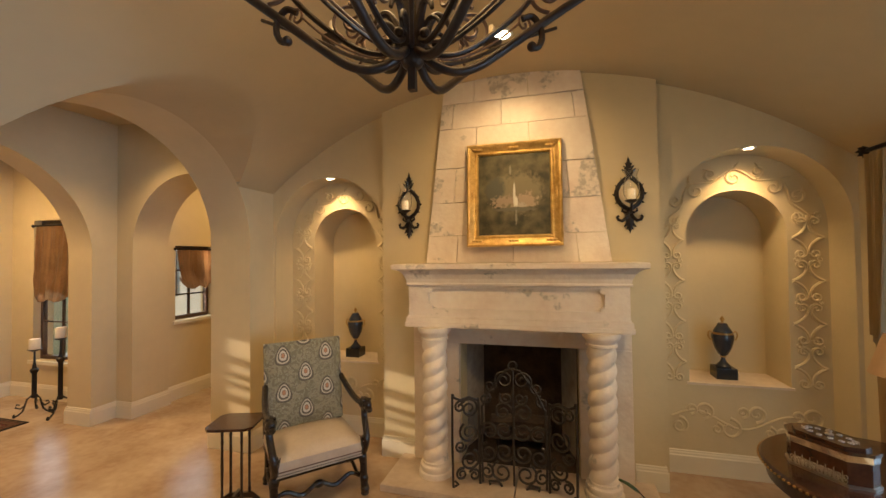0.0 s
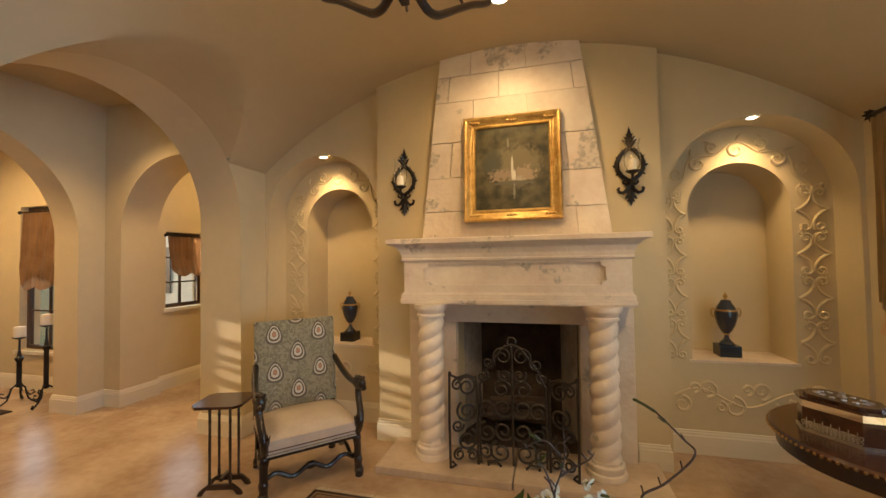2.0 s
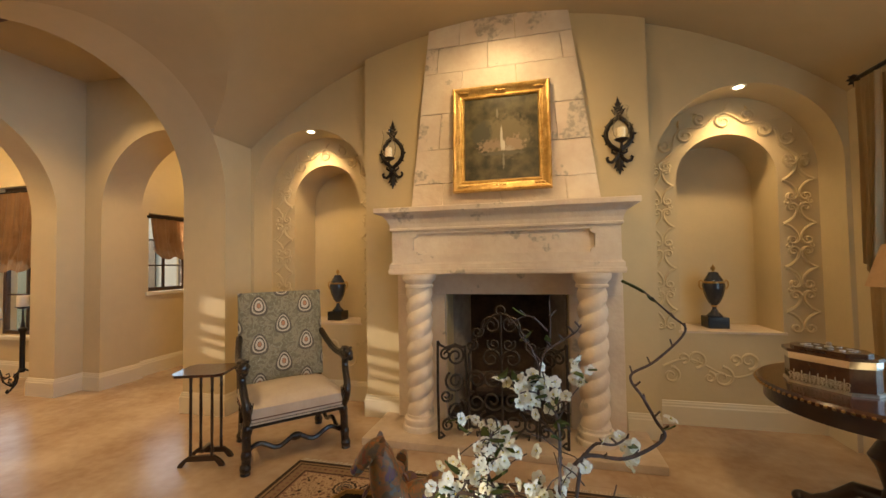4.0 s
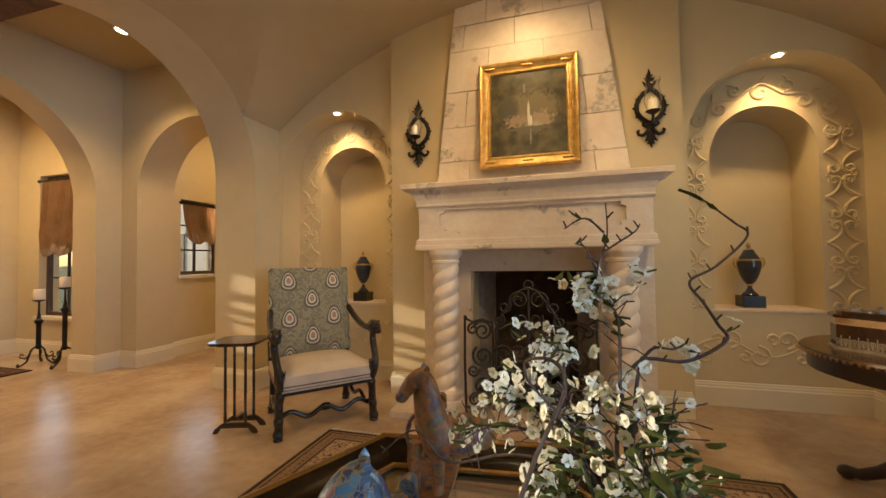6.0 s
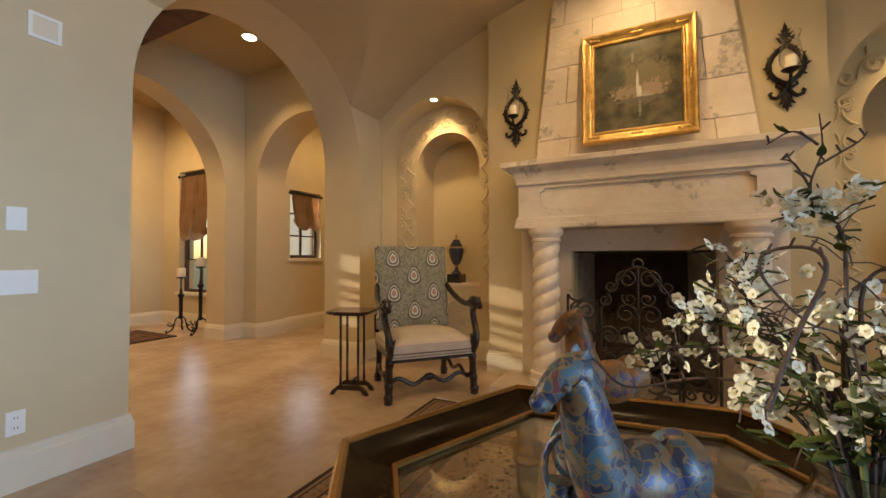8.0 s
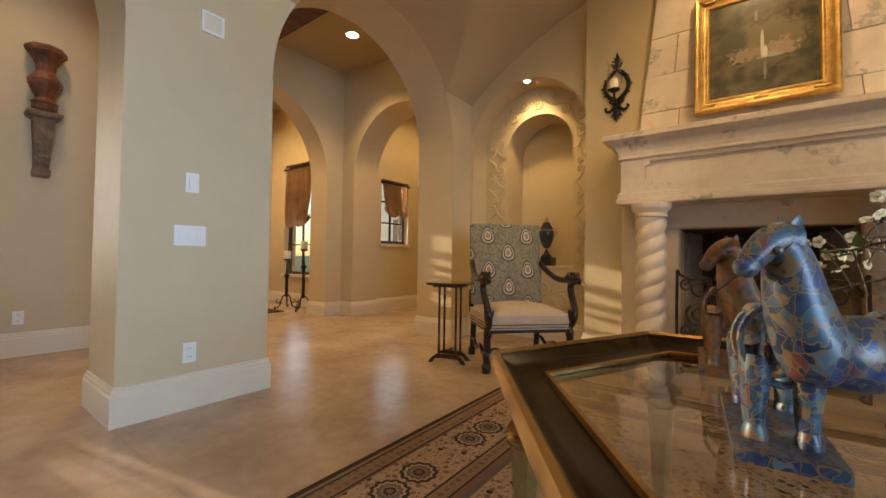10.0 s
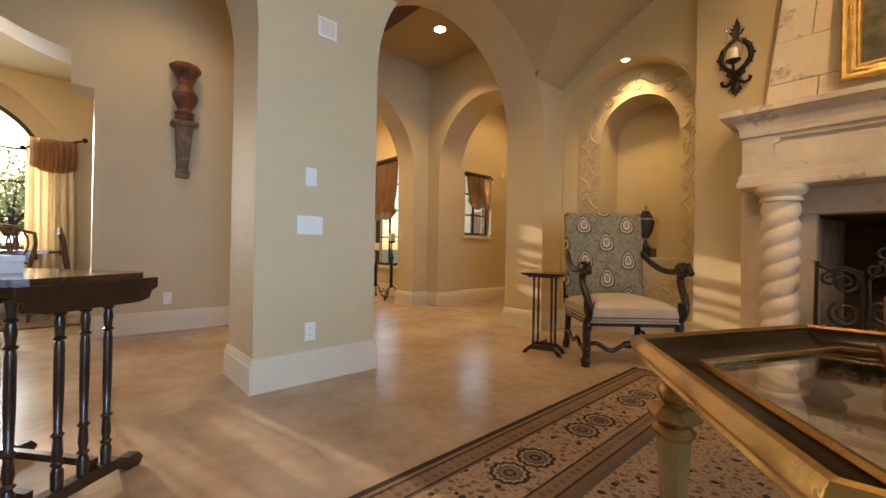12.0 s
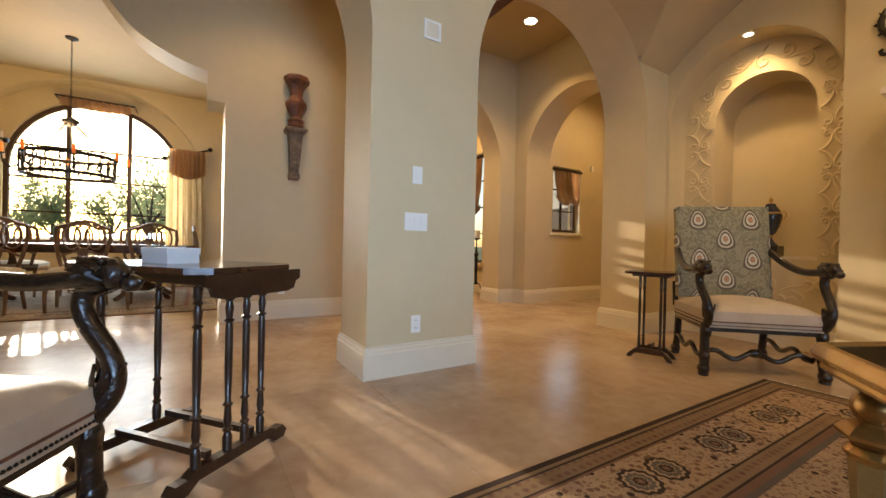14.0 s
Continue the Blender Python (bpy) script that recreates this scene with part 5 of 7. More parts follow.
CURLS = [
    [(-0.66, 0.88, 0.90), (-0.66, 0.92, 1.01), (-0.62, 0.94, 1.07), (-0.54, 0.95, 1.07), (-0.47, 0.96, 1.11), (-0.48, 0.97, 1.14), (-0.50, 0.98, 1.18), (-0.52, 0.99, 1.22), (-0.47, 1.0, 1.25), (-0.41, 1.01, 1.31), (-0.43, 1.02, 1.34), (-0.48, 1.03, 1.39)],
    [(-0.84, 0.58, 0.93), (-0.82, 0.60, 0.98), (-0.80, 0.61, 1.03), (-0.77, 0.63, 1.09), (-0.77, 0.64, 1.12), (-0.79, 0.66, 1.13), (-0.82, 0.68, 1.12), (-0.82, 0.69, 1.09), (-0.79, 0.71, 1.05), (-0.76, 0.72, 1.02), (-0.70, 0.76, 0.98), (-0.67, 0.82, 0.80)],
    [(-0.66, 0.83, 0.70), (-0.69, 0.85, 0.90), (-0.76, 0.87, 0.89), (-0.88, 0.89, 0.88), (-1.01, 0.91, 0.84), (-1.09, 0.93, 0.89), (-1.18, 0.95, 0.82)],
    [(-0.66, 0.84, 0.90), (-0.63, 0.93, 1.04), (-0.60, 0.95, 1.09), (-0.56, 0.96, 1.09), (-0.53, 0.98, 1.10)],
    [(-0.70, 0.90, 1.19), (-0.70, 0.91, 1.25), (-0.68, 0.92, 1.31), (-0.68, 0.93, 1.38)],
    [(-0.70, 0.91, 1.24), (-0.72, 0.92, 1.29), (-0.74, 0.92, 1.30)],
    [(-0.69, 0.915, 1.28), (-0.66, 0.92, 1.30), (-0.63, 0.92, 1.32), (-0.62, 0.92, 1.335)],
    [(-0.685, 0.92, 1.32), (-0.72, 0.92, 1.35), (-0.76, 0.92, 1.33)],
]


def smooth_line(pts, k=6):
    v = [rel(p) for p in pts]
    out = []
    for i in range(len(v) - 1):
        p0, p1, p2, p3 = v[max(0, i - 1)], v[i], v[i + 1], v[min(len(v) - 1, i + 2)]
        for j in range(k):
            t = j / k
            out.append(0.5 * ((2 * p1) + (p2 - p0) * t + (2 * p0 - 5 * p1 + 4 * p2 - p3) * t * t + (3 * p1 - p0 - 3 * p2 + p3) * t ** 3))
    return out + [v[-1]]


petals, stamens, leaves, twigs = bmesh.new(), bmesh.new(), bmesh.new(), bmesh.new()


def blossom(p, size):
    d = Vector((rb.uniform(-1, 1), rb.uniform(-1.2, 0.6), rb.uniform(-0.2, 1))).normalized()
    s = d.orthogonal().normalized()
    q = d.cross(s)
    for i in range(5):
        a = math.tau * i / 5 + rb.uniform(-0.15, 0.15)
        o = math.cos(a) * s + math.sin(a) * q
        t = d.cross(o)
        c = p + o * size * 0.12
        w = size * rb.uniform(0.44, 0.56)
        tip = p + o * size + d * size * rb.uniform(-0.05, 0.25)
        mid = p + o * size * 0.6 + d * size * 0.22
        vs = [petals.verts.new(x) for x in (c, mid - t * w, tip - t * w * 0.5, tip + t * w * 0.5, mid + t * w, mid + d * size * -0.05)]
        for f in ((0, 1, 5), (1, 2, 5), (2, 3, 5), (3, 4, 5), (4, 0, 5)):
            petals.faces.new([vs[k] for k in f])
    blob_mesh(stamens, p + d * size * 0.16, size * 0.17, sub=1)


for li, pts in enumerate(BOUGHS):
    line = smooth_line(pts)
    part("branch", tube(line, 0.0052, 6, taper=0.35), BARK, bouquet, smooth=True)
    n0 = len(line) // 3
    for i in range(n0, len(line)):
        p = line[i]
        for _ in range(3 if li in (1, 2) else 2):
            off = Vector((rb.gauss(0, 0.03), rb.gauss(0, 0.03), rb.gauss(0.005, 0.027)))
            tube([p, p + off * 0.6 + Vector((0, 0, 0.006)), p + off], 0.0013, 4, twigs)
            if rb.random() < (0.95 if li == 0 else 0.55 if li < 4 else 0.75):
                continue
            blossom(p + off, rb.uniform(0.009, 0.0138))
            if rb.random() < 0.25:
                blossom(p + off + Vector((rb.uniform(-0.02, 0.02), rb.uniform(-0.02, 0.02), rb.uniform(-0.02, 0.02))), rb.uniform(0.008, 0.013))
        if rb.random() < 0.55:
            a = rb.uniform(0, math.tau)
            leaf(leaves, p, (math.cos(a), math.sin(a), rb.uniform(-0.2, 0.7)), rb.uniform(0.025, 0.05) * (0.6 if li == 0 else 1), rb.uniform(0.007, 0.012), (-math.sin(a), math.cos(a), 0), rb.uniform(-0.4, 0.3))
for ci, pts in enumerate(CURLS):
    line = smooth_line(pts)
    part("curly_twig", tube(line, 0.0034 if ci == 1 else 0.0042 if ci < 4 else 0.0026, 7, taper=0.45), BARK, bouquet, "dark curling twig", smooth=True)
    for i in range(3, len(line), 4):
        a = rb.uniform(0, math.tau)
        tube([line[i], line[i] + Vector((math.cos(a) * 0.012, math.sin(a) * 0.012, 0.012))], 0.002, 4, twigs)
        if ci in (0, 3) and i < len(line) * 0.4:
            for _ in range(1):
                blossom(line[i] + Vector((rb.gauss(0, 0.02), rb.gauss(0, 0.02), rb.gauss(0.01, 0.02))), 0.014)
        if ci in (0, 4, 5, 6, 7) and rb.random() < 0.35:
            leaf(leaves, line[i], (math.cos(a), math.sin(a), 0.4), 0.03, 0.006, (-math.sin(a), math.cos(a), 0), 0.2)
    if ci == 0:
        leaf(leaves, line[-1], (-1, 0, 0.7), 0.05, 0.012, (0, 1, 0), 0.1)
for _ in range(120):
    a = rb.uniform(0, math.tau)
    r = rb.uniform(0.02, 0.13)
    leaf(leaves, (r * math.cos(a), r * math.sin(a), rb.uniform(0.17, 0.36)), (math.cos(a), math.sin(a), rb.uniform(-0.2, 0.8)), rb.uniform(0.03, 0.055), rb.uniform(0.007, 0.013), (-math.sin(a), math.cos(a), 0), rb.uniform(-0.5, 0.2))
CLUSTERS = [((-0.73, 0.90, 1.21), 0.02, 28), ((-0.69, 0.90, 1.20), 0.018, 17), ((-0.63, 0.93, 1.24), 0.014, 6), ((-0.79, 0.90, 1.09), 0.03, 26), ((-0.87, 0.88, 1.02), 0.028, 26), ((-0.83, 0.87, 1.00), 0.03, 22), ((-0.97, 0.90, 0.91), 0.02, 7), ((-0.72, 0.86, 1.02), 0.03, 12), ((-0.65, 0.84, 0.98), 0.032, 13), ((-0.64, 0.82, 0.95), 0.03, 9), ((-0.80, 0.80, 0.89), 0.026, 14), ((-0.64, 0.80, 0.90), 0.035, 5), ((-0.72, 0.78, 0.87), 0.026, 9), ((-0.69, 0.84, 0.91), 0.035, 12), ((-0.60, 0.76, 0.90), 0.03, 3), ((-0.54, 0.98, 1.10), 0.012, 4), ((-0.52, 0.98, 1.06), 0.008, 2)]
for c, sp, n in CLUSTERS:
    for _ in range(n):
        p = rel(c) + Vector((rb.gauss(0, sp), rb.gauss(0, sp * 0.8), rb.gauss(0, sp * 0.85)))
        blossom(p, rb.uniform(0.0105, 0.0155))
        if rb.random() < 0.35:
            a = rb.uniform(0, math.tau)
            leaf(leaves, p, (math.cos(a), math.sin(a), rb.uniform(-0.3, 0.6)), rb.uniform(0.02, 0.04), rb.uniform(0.006, 0.010), (-math.sin(a), math.cos(a), 0), rb.uniform(-0.4, 0.3))
for _ in range(10):
    a = rb.uniform(0, math.tau)
    r = abs(rb.gauss(0.08, 0.06))
    blossom(Vector((0.03 + r * math.cos(a) * 1.3, r * math.sin(a), rb.uniform(0.18, 0.36))), rb.uniform(0.009, 0.0138))
stems = bmesh.new()
for i in range(9):
    a = math.tau * i / 9
    tube([(0.03 * math.cos(a + 2), 0.03 * math.sin(a + 2), 0.01), (0.02 * math.cos(a), 0.02 * math.sin(a), 0.12), (0.05 * math.cos(a), 0.05 * math.sin(a), 0.22), (0.09 * math.cos(a), 0.09 * math.sin(a), 0.33)], 0.004, 6, stems)
tagged(part("stems", stems, STEM, bouquet, smooth=True), kind="stuff")
tagged(part("petals", petals, PETAL, bouquet), "small white blossoms", kind="stuff")
tagged(part("stamens", stamens, STAMEN, bouquet), kind="stuff")
tagged(part("leaves", leaves, LEAFM, bouquet, smooth=True), "small green leaves", kind="stuff")
tagged(part("twig_growth", twigs, BARK, bouquet), kind="stuff")

# ---- round table with casket, lamp and curtain by the window ----
rtable = thing("centre_table", pose(1.05, 2.63, 0), "round dark mahogany centre table with gilt rim", "table")
RT = 0.56
part("tabletop", lathe([(RT - 0.02, 0.745), (RT, 0.752), (RT, 0.765), (RT - 0.012, 0.778), (RT - 0.06, 0.78), (0.02, 0.78)], 64), MAHOG, rtable, "inlaid polished mahogany top", smooth=True)
bm = bmesh.new()
for i in range(110):
    a = math.tau * i / 110
    blob_mesh(bm, (RT * math.cos(a), RT * math.sin(a), 0.760), 0.0095, (1, 1, 0.9), sub=1)
tagged(part("gilt_beading", bm, BRASS, rtable, "gilt beaded rim", smooth=True), kind="stuff")
part("apron", lathe([(RT - 0.05, 0.66), (RT - 0.035, 0.665), (RT - 0.035, 0.74), (RT - 0.05, 0.745)], 64), DARKOAK, rtable, smooth=True)
part("pedestal", lathe([(0.10, 0.10), (0.13, 0.13), (0.08, 0.18), (0.055, 0.26), (0.08, 0.36), (0.11, 0.42), (0.08, 0.48), (0.05, 0.54), (0.09, 0.62), (0.16, 0.66)], 32), DARKOAK, rtable, smooth=True)
for k in range(4):
    a = math.tau * k / 4 + 0.75
    bm = tube([(r * math.cos(a), r * math.sin(a), z) for r, z in ((0.06, 0.2), (0.16, 0.20), (0.26, 0.10), (0.34, 0.05), (0.40, 0.05))], 0.04, 10, taper=0.7)
    blob_mesh(bm, (0.40 * math.cos(a), 0.40 * math.sin(a), 0.04), 0.045, (1, 1, 0.85))
    part("leg", bm, DARKOAK, rtable, smooth=True)
casket = thing("casket", pose(0.774, 2.62, 0.78, 0, 0, -56), "mahogany casket with mirrored bands and silver scrollwork", "box")
SILVER = material("tarnished_silver", (0.62, 0.58, 0.52), 0.3, metal=0.95, grain=0.3, scale=30)
MIRROR = material("mirror_band", (0.85, 0.85, 0.83), 0.05, metal=1.0)
OCT = [(-0.19, -0.03), (-0.125, -0.105), (0.125, -0.105), (0.19, -0.03), (0.19, 0.03), (0.125, 0.105), (-0.125, 0.105), (-0.19, 0.03)]


def oct_at(k):
    return [[(u * k + (0 if k == 1 else 0), v * k) for u, v in OCT]]


part("body", prism(oct_at(1.0), "z", 0.012, 0.13), MAHOG, casket)
part("base_moulding", prism(oct_at(1.05), "z", 0.0, 0.014), SILVER, casket, bevel=0.003)
part("mirror_band", prism(oct_at(1.02), "z", 0.13, 0.165), MIRROR, casket, "mirrored band")
lid = part("lid", prism(oct_at(1.06), "z", 0.166, 0.182), MAHOG, casket, bevel=0.004)
part("lid_top", prism(oct_at(0.86), "z", 0.182, 0.198), MAHOG, lid, bevel=0.006)
part("knob", lathe([(0.018, 0.198), (0.02, 0.204), (0.008, 0.21), (0.014, 0.222), (0.004, 0.23)], 16), SILVER, lid, smooth=True)
bm = bmesh.new()
for i in range(7):
    x = -0.105 + 0.21 * i / 6
    for s in (-1, 1):
        tube([(x + s * u, -0.1065, v) for u, v in spiral(0.012, 0.05, 0.014, 0.004, 3.1, 1.3, 12)], 0.0022, 5, bm)
        tube([(x + s * u, -0.1065, v) for u, v in spiral(0.010, 0.026, 0.013, 0.003, 2.1, -1.3, 12)], 0.0022, 5, bm)
    tube([(x, -0.1065, 0.015), (x, -0.1065, 0.075)], 0.0022, 5, bm)
part("scroll_mount", bm, SILVER, casket, "pierced silver scroll mount")
bm = bmesh.new()
for i in range(14):
    a = math.tau * i / 14
    tube([(0.11 * math.cos(a) + u, 0.045 * math.sin(a) + v, 0.1995) for u, v in spiral(0, 0, 0.016, 0.004, a, 1.3, 10)], 0.0024, 5, bm)
part("lid_mount", bm, SILVER, lid, "silver scrolls on the lid")

SHADE = material("lamp_shade_silk", (0.62, 0.40, 0.22), 0.8, grain=0.12, scale=9)
lampt = thing("table_lamp", pose(1.22, 2.74, 0.78), "bronze table lamp with an amber silk shade", "lamp")
part("base", lathe([(0.09, 0.0), (0.095, 0.015), (0.05, 0.03), (0.025, 0.06), (0.05, 0.12), (0.06, 0.17), (0.06, 0.26), (0.03, 0.36), (0.014, 0.42), (0.014, 0.56)], 24), IRON, lampt, smooth=True)
part("shade", lathe([(0.17, 0.51), (0.10, 0.74), (0.098, 0.74), (0.167, 0.512), (0.17, 0.51)], 36, cap=False), SHADE, lampt, "amber silk shade", smooth=True)

SILK = material("gold_silk", (0.74, 0.63, 0.42), 0.42, color2=(0.60, 0.47, 0.27), scale=3, bump=0.15, bump_scale=60)
COPPER = material("copper_silk", (0.46, 0.28, 0.15), 0.34, color2=(0.28, 0.15, 0.07), scale=4, bump=0.15, bump_scale=50)


def let_light(m, color, share):
    """Thin cloth or leaf: part of the light passes through."""
    nf, lf = m.node_tree.nodes, m.node_tree.links
    thru, mixs = nf.new("ShaderNodeBsdfTranslucent"), nf.new("ShaderNodeMixShader")
    thru.inputs[0].default_value = (*color, 1)
    mixs.inputs[0].default_value = share
    lf.new(nf["Principled BSDF"].outputs[0], mixs.inputs[1]); lf.new(thru.outputs[0], mixs.inputs[2])
    lf.new(mixs.outputs[0], nf["Material Output"].inputs[0])


let_light(PETAL, (0.78, 0.74, 0.56), 0.4)

let_light(SILK, (0.78, 0.64, 0.40), 0.4)
let_light(COPPER, (0.48, 0.28, 0.13), 0.25)


def drape(width, z_top, z_bot, folds, depth, gather=0.0, seed=1, n=90, rows=22, hem=0.0, pinch=None):
    """A pleated hanging cloth in the xz plane, with thickness, gathered towards its foot if asked."""
    bm = bmesh.new()
    rr = random.Random(seed)
    ph = [rr.uniform(0, 6.28) for _ in range(4)]
    grid = []
    for j in range(rows + 1):
        t = j / rows
        row = []
        for i in range(n + 1):
            u = -1 + 2 * i / n
            w = 1 - gather * t
            if pinch:
                w *= 1 - pinch[1] * math.exp(-((t - pinch[0]) / 0.18) ** 2)
            x = u * width / 2 * w + 0.01 * math.sin(3 * t + ph[0])
            y = depth * (math.sin(folds * math.pi * u + ph[1] + 0.5 * math.sin(4 * t)) + 0.35 * math.sin(folds * 2.3 * math.pi * u + ph[2])) * (0.5 + 0.5 * t)
            z = z_top + (z_bot - z_top) * t - hem * (1 - u * u) * t
            row.append((x, y, z))
        grid.append(row)
    f = [[bm.verts.new(p) for p in r] for r in grid]
    for j in range(rows):
        for i in range(n):
            bm.faces.new((f[j][i], f[j][i + 1], f[j + 1][i + 1], f[j + 1][i]))
    bmesh.ops.solidify(bm, geom=bm.faces[:], thickness=0.004)
    return bm


curt = thing("curtain", pose(1.52, 3.30, 0, 0, 0, 90), "cream silk swag curtain on an iron rod", "curtain")
part("panel", drape(0.30, 2.66, 0.02, 5, 0.022, 0.1, 3), SILK, curt, "long cream silk panel", smooth=True)
jab = part("jabot", drape(0.22, 2.67, 1.45, 4, 0.026, 0.45, 5, hem=0.1), SILK, curt, "pleated cream silk tail", smooth=True)
jab.matrix_local = pose(0.04, 0.045, 0)
part("rod", tube([(-0.55, 0.03, 2.70), (0.14, 0.03, 2.70)], 0.015, 10), IRON, curt, smooth=True)
bm = bmesh.new()
for k in range(8):
    a = math.tau * k / 8
    leaf(bm, (0.13, 0.03, 2.70), (0.55, math.cos(a), math.sin(a)), 0.06, 0.018, (0, -math.sin(a), math.cos(a)), 0.3)
part("finial", bm, IRON, curt, "leafy iron finial", smooth=True)

# ---- chandelier over the coffee table ----
CHX, CHY = -1.12, 1.195
BRONZE = material("bronzed_iron", (0.055, 0.033, 0.020), 0.42, metal=0.35, color2=(0.028, 0.018, 0.012), scale=14, bump=0.15, bump_scale=60)
COPPERY = material("rubbed_copper_iron", (0.17, 0.10, 0.062), 0.45, metal=0.35, color2=(0.09, 0.05, 0.03), scale=14, bump=0.15, bump_scale=60)


def flow(pts, k=5):
    """A smooth line through the points."""
    v = [Vector(p) for p in pts]
    out = []
    for i in range(len(v) - 1):
        p0, p1, p2, p3 = v[max(0, i - 1)], v[i], v[i + 1], v[min(len(v) - 1, i + 2)]
        out += [0.5 * ((2 * p1) + (p2 - p0) * t + (2 * p0 - 5 * p1 + 4 * p2 - p3) * t * t + (3 * p1 - p0 - 3 * p2 + p3) * t ** 3) for t in (j / k for j in range(k))]
    return out + [v[-1]]


chandelier = thing("chandelier", pose(CHX, CHY, 2.53), "large wrought iron chandelier of scrolled arms", "chandelier")
part("hub", lathe([(0.02, 0.085), (0.034, 0.095), (0.042, 0.115), (0.042, 0.135), (0.034, 0.15), (0.026, 0.155)], 20), BRONZE, chandelier, smooth=True)
part("post", prism([[(-0.024, -0.024), (0.024, -0.024), (0.024, 0.024), (-0.024, 0.024)]], "z", 0.15, 0.62), BRONZE, chandelier, bevel=0.004)
part("drop", prism([[(-0.013, -0.013), (0.013, -0.013), (0.013, 0.013), (-0.013, 0.013)]], "z", 0.01, 0.087), BRONZE, chandelier, bevel=0.004)
part("stem", tube([(0, 0, 0.61), (0, 0, 1.12)], 0.012, 10), BRONZE, chandelier)
part("canopy", lathe([(0.08, 1.135), (0.075, 1.115), (0.03, 1.085), (0.012, 1.075)], 24), BRONZE, chandelier, smooth=True)
AXIS = math.atan2(1.252, -0.433)
for k in range(6):
    a = AXIS + math.tau * (k + 0.5) / 6
    ca, sa = math.cos(a), math.sin(a)

    def rz(pts, off=0.0):
        return flow([(r * ca - off * sa, r * sa + off * ca, z) for r, z in pts])
    arm = part("arm", tube(rz([(0.03, 0.14), (0.06, 0.112), (0.10, 0.088), (0.16, 0.078), (0.23, 0.10), (0.32, 0.16), (0.44, 0.245), (0.60, 0.355), (0.74, 0.44), (0.82, 0.50), (0.83, 0.56)]), 0.0155, 10), BRONZE, chandelier, smooth=True)
    part("lower_scroll", tube(rz([(0.05, 0.165), (0.10, 0.135), (0.17, 0.145), (0.25, 0.19), (0.36, 0.28), (0.42, 0.36), (0.40, 0.43), (0.34, 0.44), (0.31, 0.40), (0.34, 0.37)]), 0.010, 8), BRONZE, arm, smooth=True)
    part("scroll", tube(rz([(0.20 + u, 0.235 + v) for u, v in spiral(0, 0, 0.065, 0.016, -1.2, 1.35, 14)], 0.012), 0.006, 6), COPPERY, arm, smooth=True)
    part("scroll", tube(rz([(0.47 + u, 0.36 + v) for u, v in spiral(0, 0, 0.07, 0.016, -1.5, -1.3, 14)]), 0.007, 6), COPPERY, arm, smooth=True)
    part("candle_cup", lathe([(0.01, 0.55), (0.05, 0.57), (0.055, 0.58), (0.01, 0.575)], 16, at=(0.83 * ca, 0.83 * sa, 0)), BRONZE, arm, smooth=True)
    part("candle_sleeve", lathe([(0.016, 0.578), (0.017, 0.66), (0.012, 0.67)], 12, at=(0.83 * ca, 0.83 * sa, 0)), WAX, arm, "cream candle sleeve", smooth=True)
    for lean, h, w in ((0.0, 0.115, 0.020), (0.26, 0.07, 0.014)):
        b = a + lean
        cb, sb = math.cos(b), math.sin(b)
        bm = tube(flow([(r * cb, r * sb, z) for r, z in ((0.035, 0.14), (0.045, 0.17 + 0.2 * h), (0.06, 0.15 + h * 0.8), (0.085, 0.155 + h), (0.115, 0.14 + h), (0.128, 0.11 + h))]), w, 8, taper=0.35)
        part("acanthus_leaf", bm, BRONZE, chandelier, smooth=True)
    bm = tube(rz([(0.05, 0.155), (0.065, 0.16), (0.075, 0.165)]), 0.006, 6)
    blob_mesh(bm, (0.082 * ca, 0.082 * sa, 0.168), 0.017)
    part("ball", bm, BRONZE, chandelier, smooth=True)
    # thin outer rods between the arms, with a flat strip above and a hook below
    b = AXIS + math.tau * k / 6 + 0.0
    cb, sb = math.cos(b), math.sin(b)

    def at_rod(pts):
        return flow([(r * cb, r * sb, z) for r, z in pts])
    rod = part("rod", tube(at_rod([(0.04, 0.14), (0.13, 0.135), (0.26, 0.19), (0.39, 0.27), (0.56, 0.365), (0.73, 0.455)]), 0.0075, 8), BRONZE, chandelier, smooth=True)
    part("strip", tube(at_rod([(0.06, 0.165), (0.14, 0.155), (0.26, 0.21), (0.39, 0.30), (0.50, 0.40)]), 0.005, 6), COPPERY, rod, smooth=True)
    part("scroll", tube(at_rod([(0.24 + u, 0.285 + v) for u, v in spiral(0, 0, 0.06, 0.012, -1.9, -1.4, 14)]), 0.006, 6), COPPERY, rod, smooth=True)
    part("scroll", tube(at_rod([(0.53 + u, 0.41 + v) for u, v in spiral(0, 0, 0.045, 0.01, -1.2, 1.3, 14)]), 0.0055, 6), COPPERY, rod, smooth=True)
for g in (-1, 1):
    b = AXIS + g * math.pi / 2
    cb, sb = math.cos(b), math.sin(b)
    bm = tube(flow([((0.43 + u) * cb, (0.43 + u) * sb, v) for u, v in ((-0.05, 0.265), (-0.015, 0.275), (0.012, 0.24), (0.018, 0.20), (0.005, 0.17), (-0.012, 0.165))]), 0.011, 8)
    blob_mesh(bm, (0.412 * cb, 0.412 * sb, 0.17), 0.017)
    part("hook", bm, BRONZE, chandelier, smooth=True)

# ---- hall things ----
WINWOOD = material("window_wood", (0.085, 0.040, 0.020), 0.4, grain=0.4, scale=8, bump=0.2)


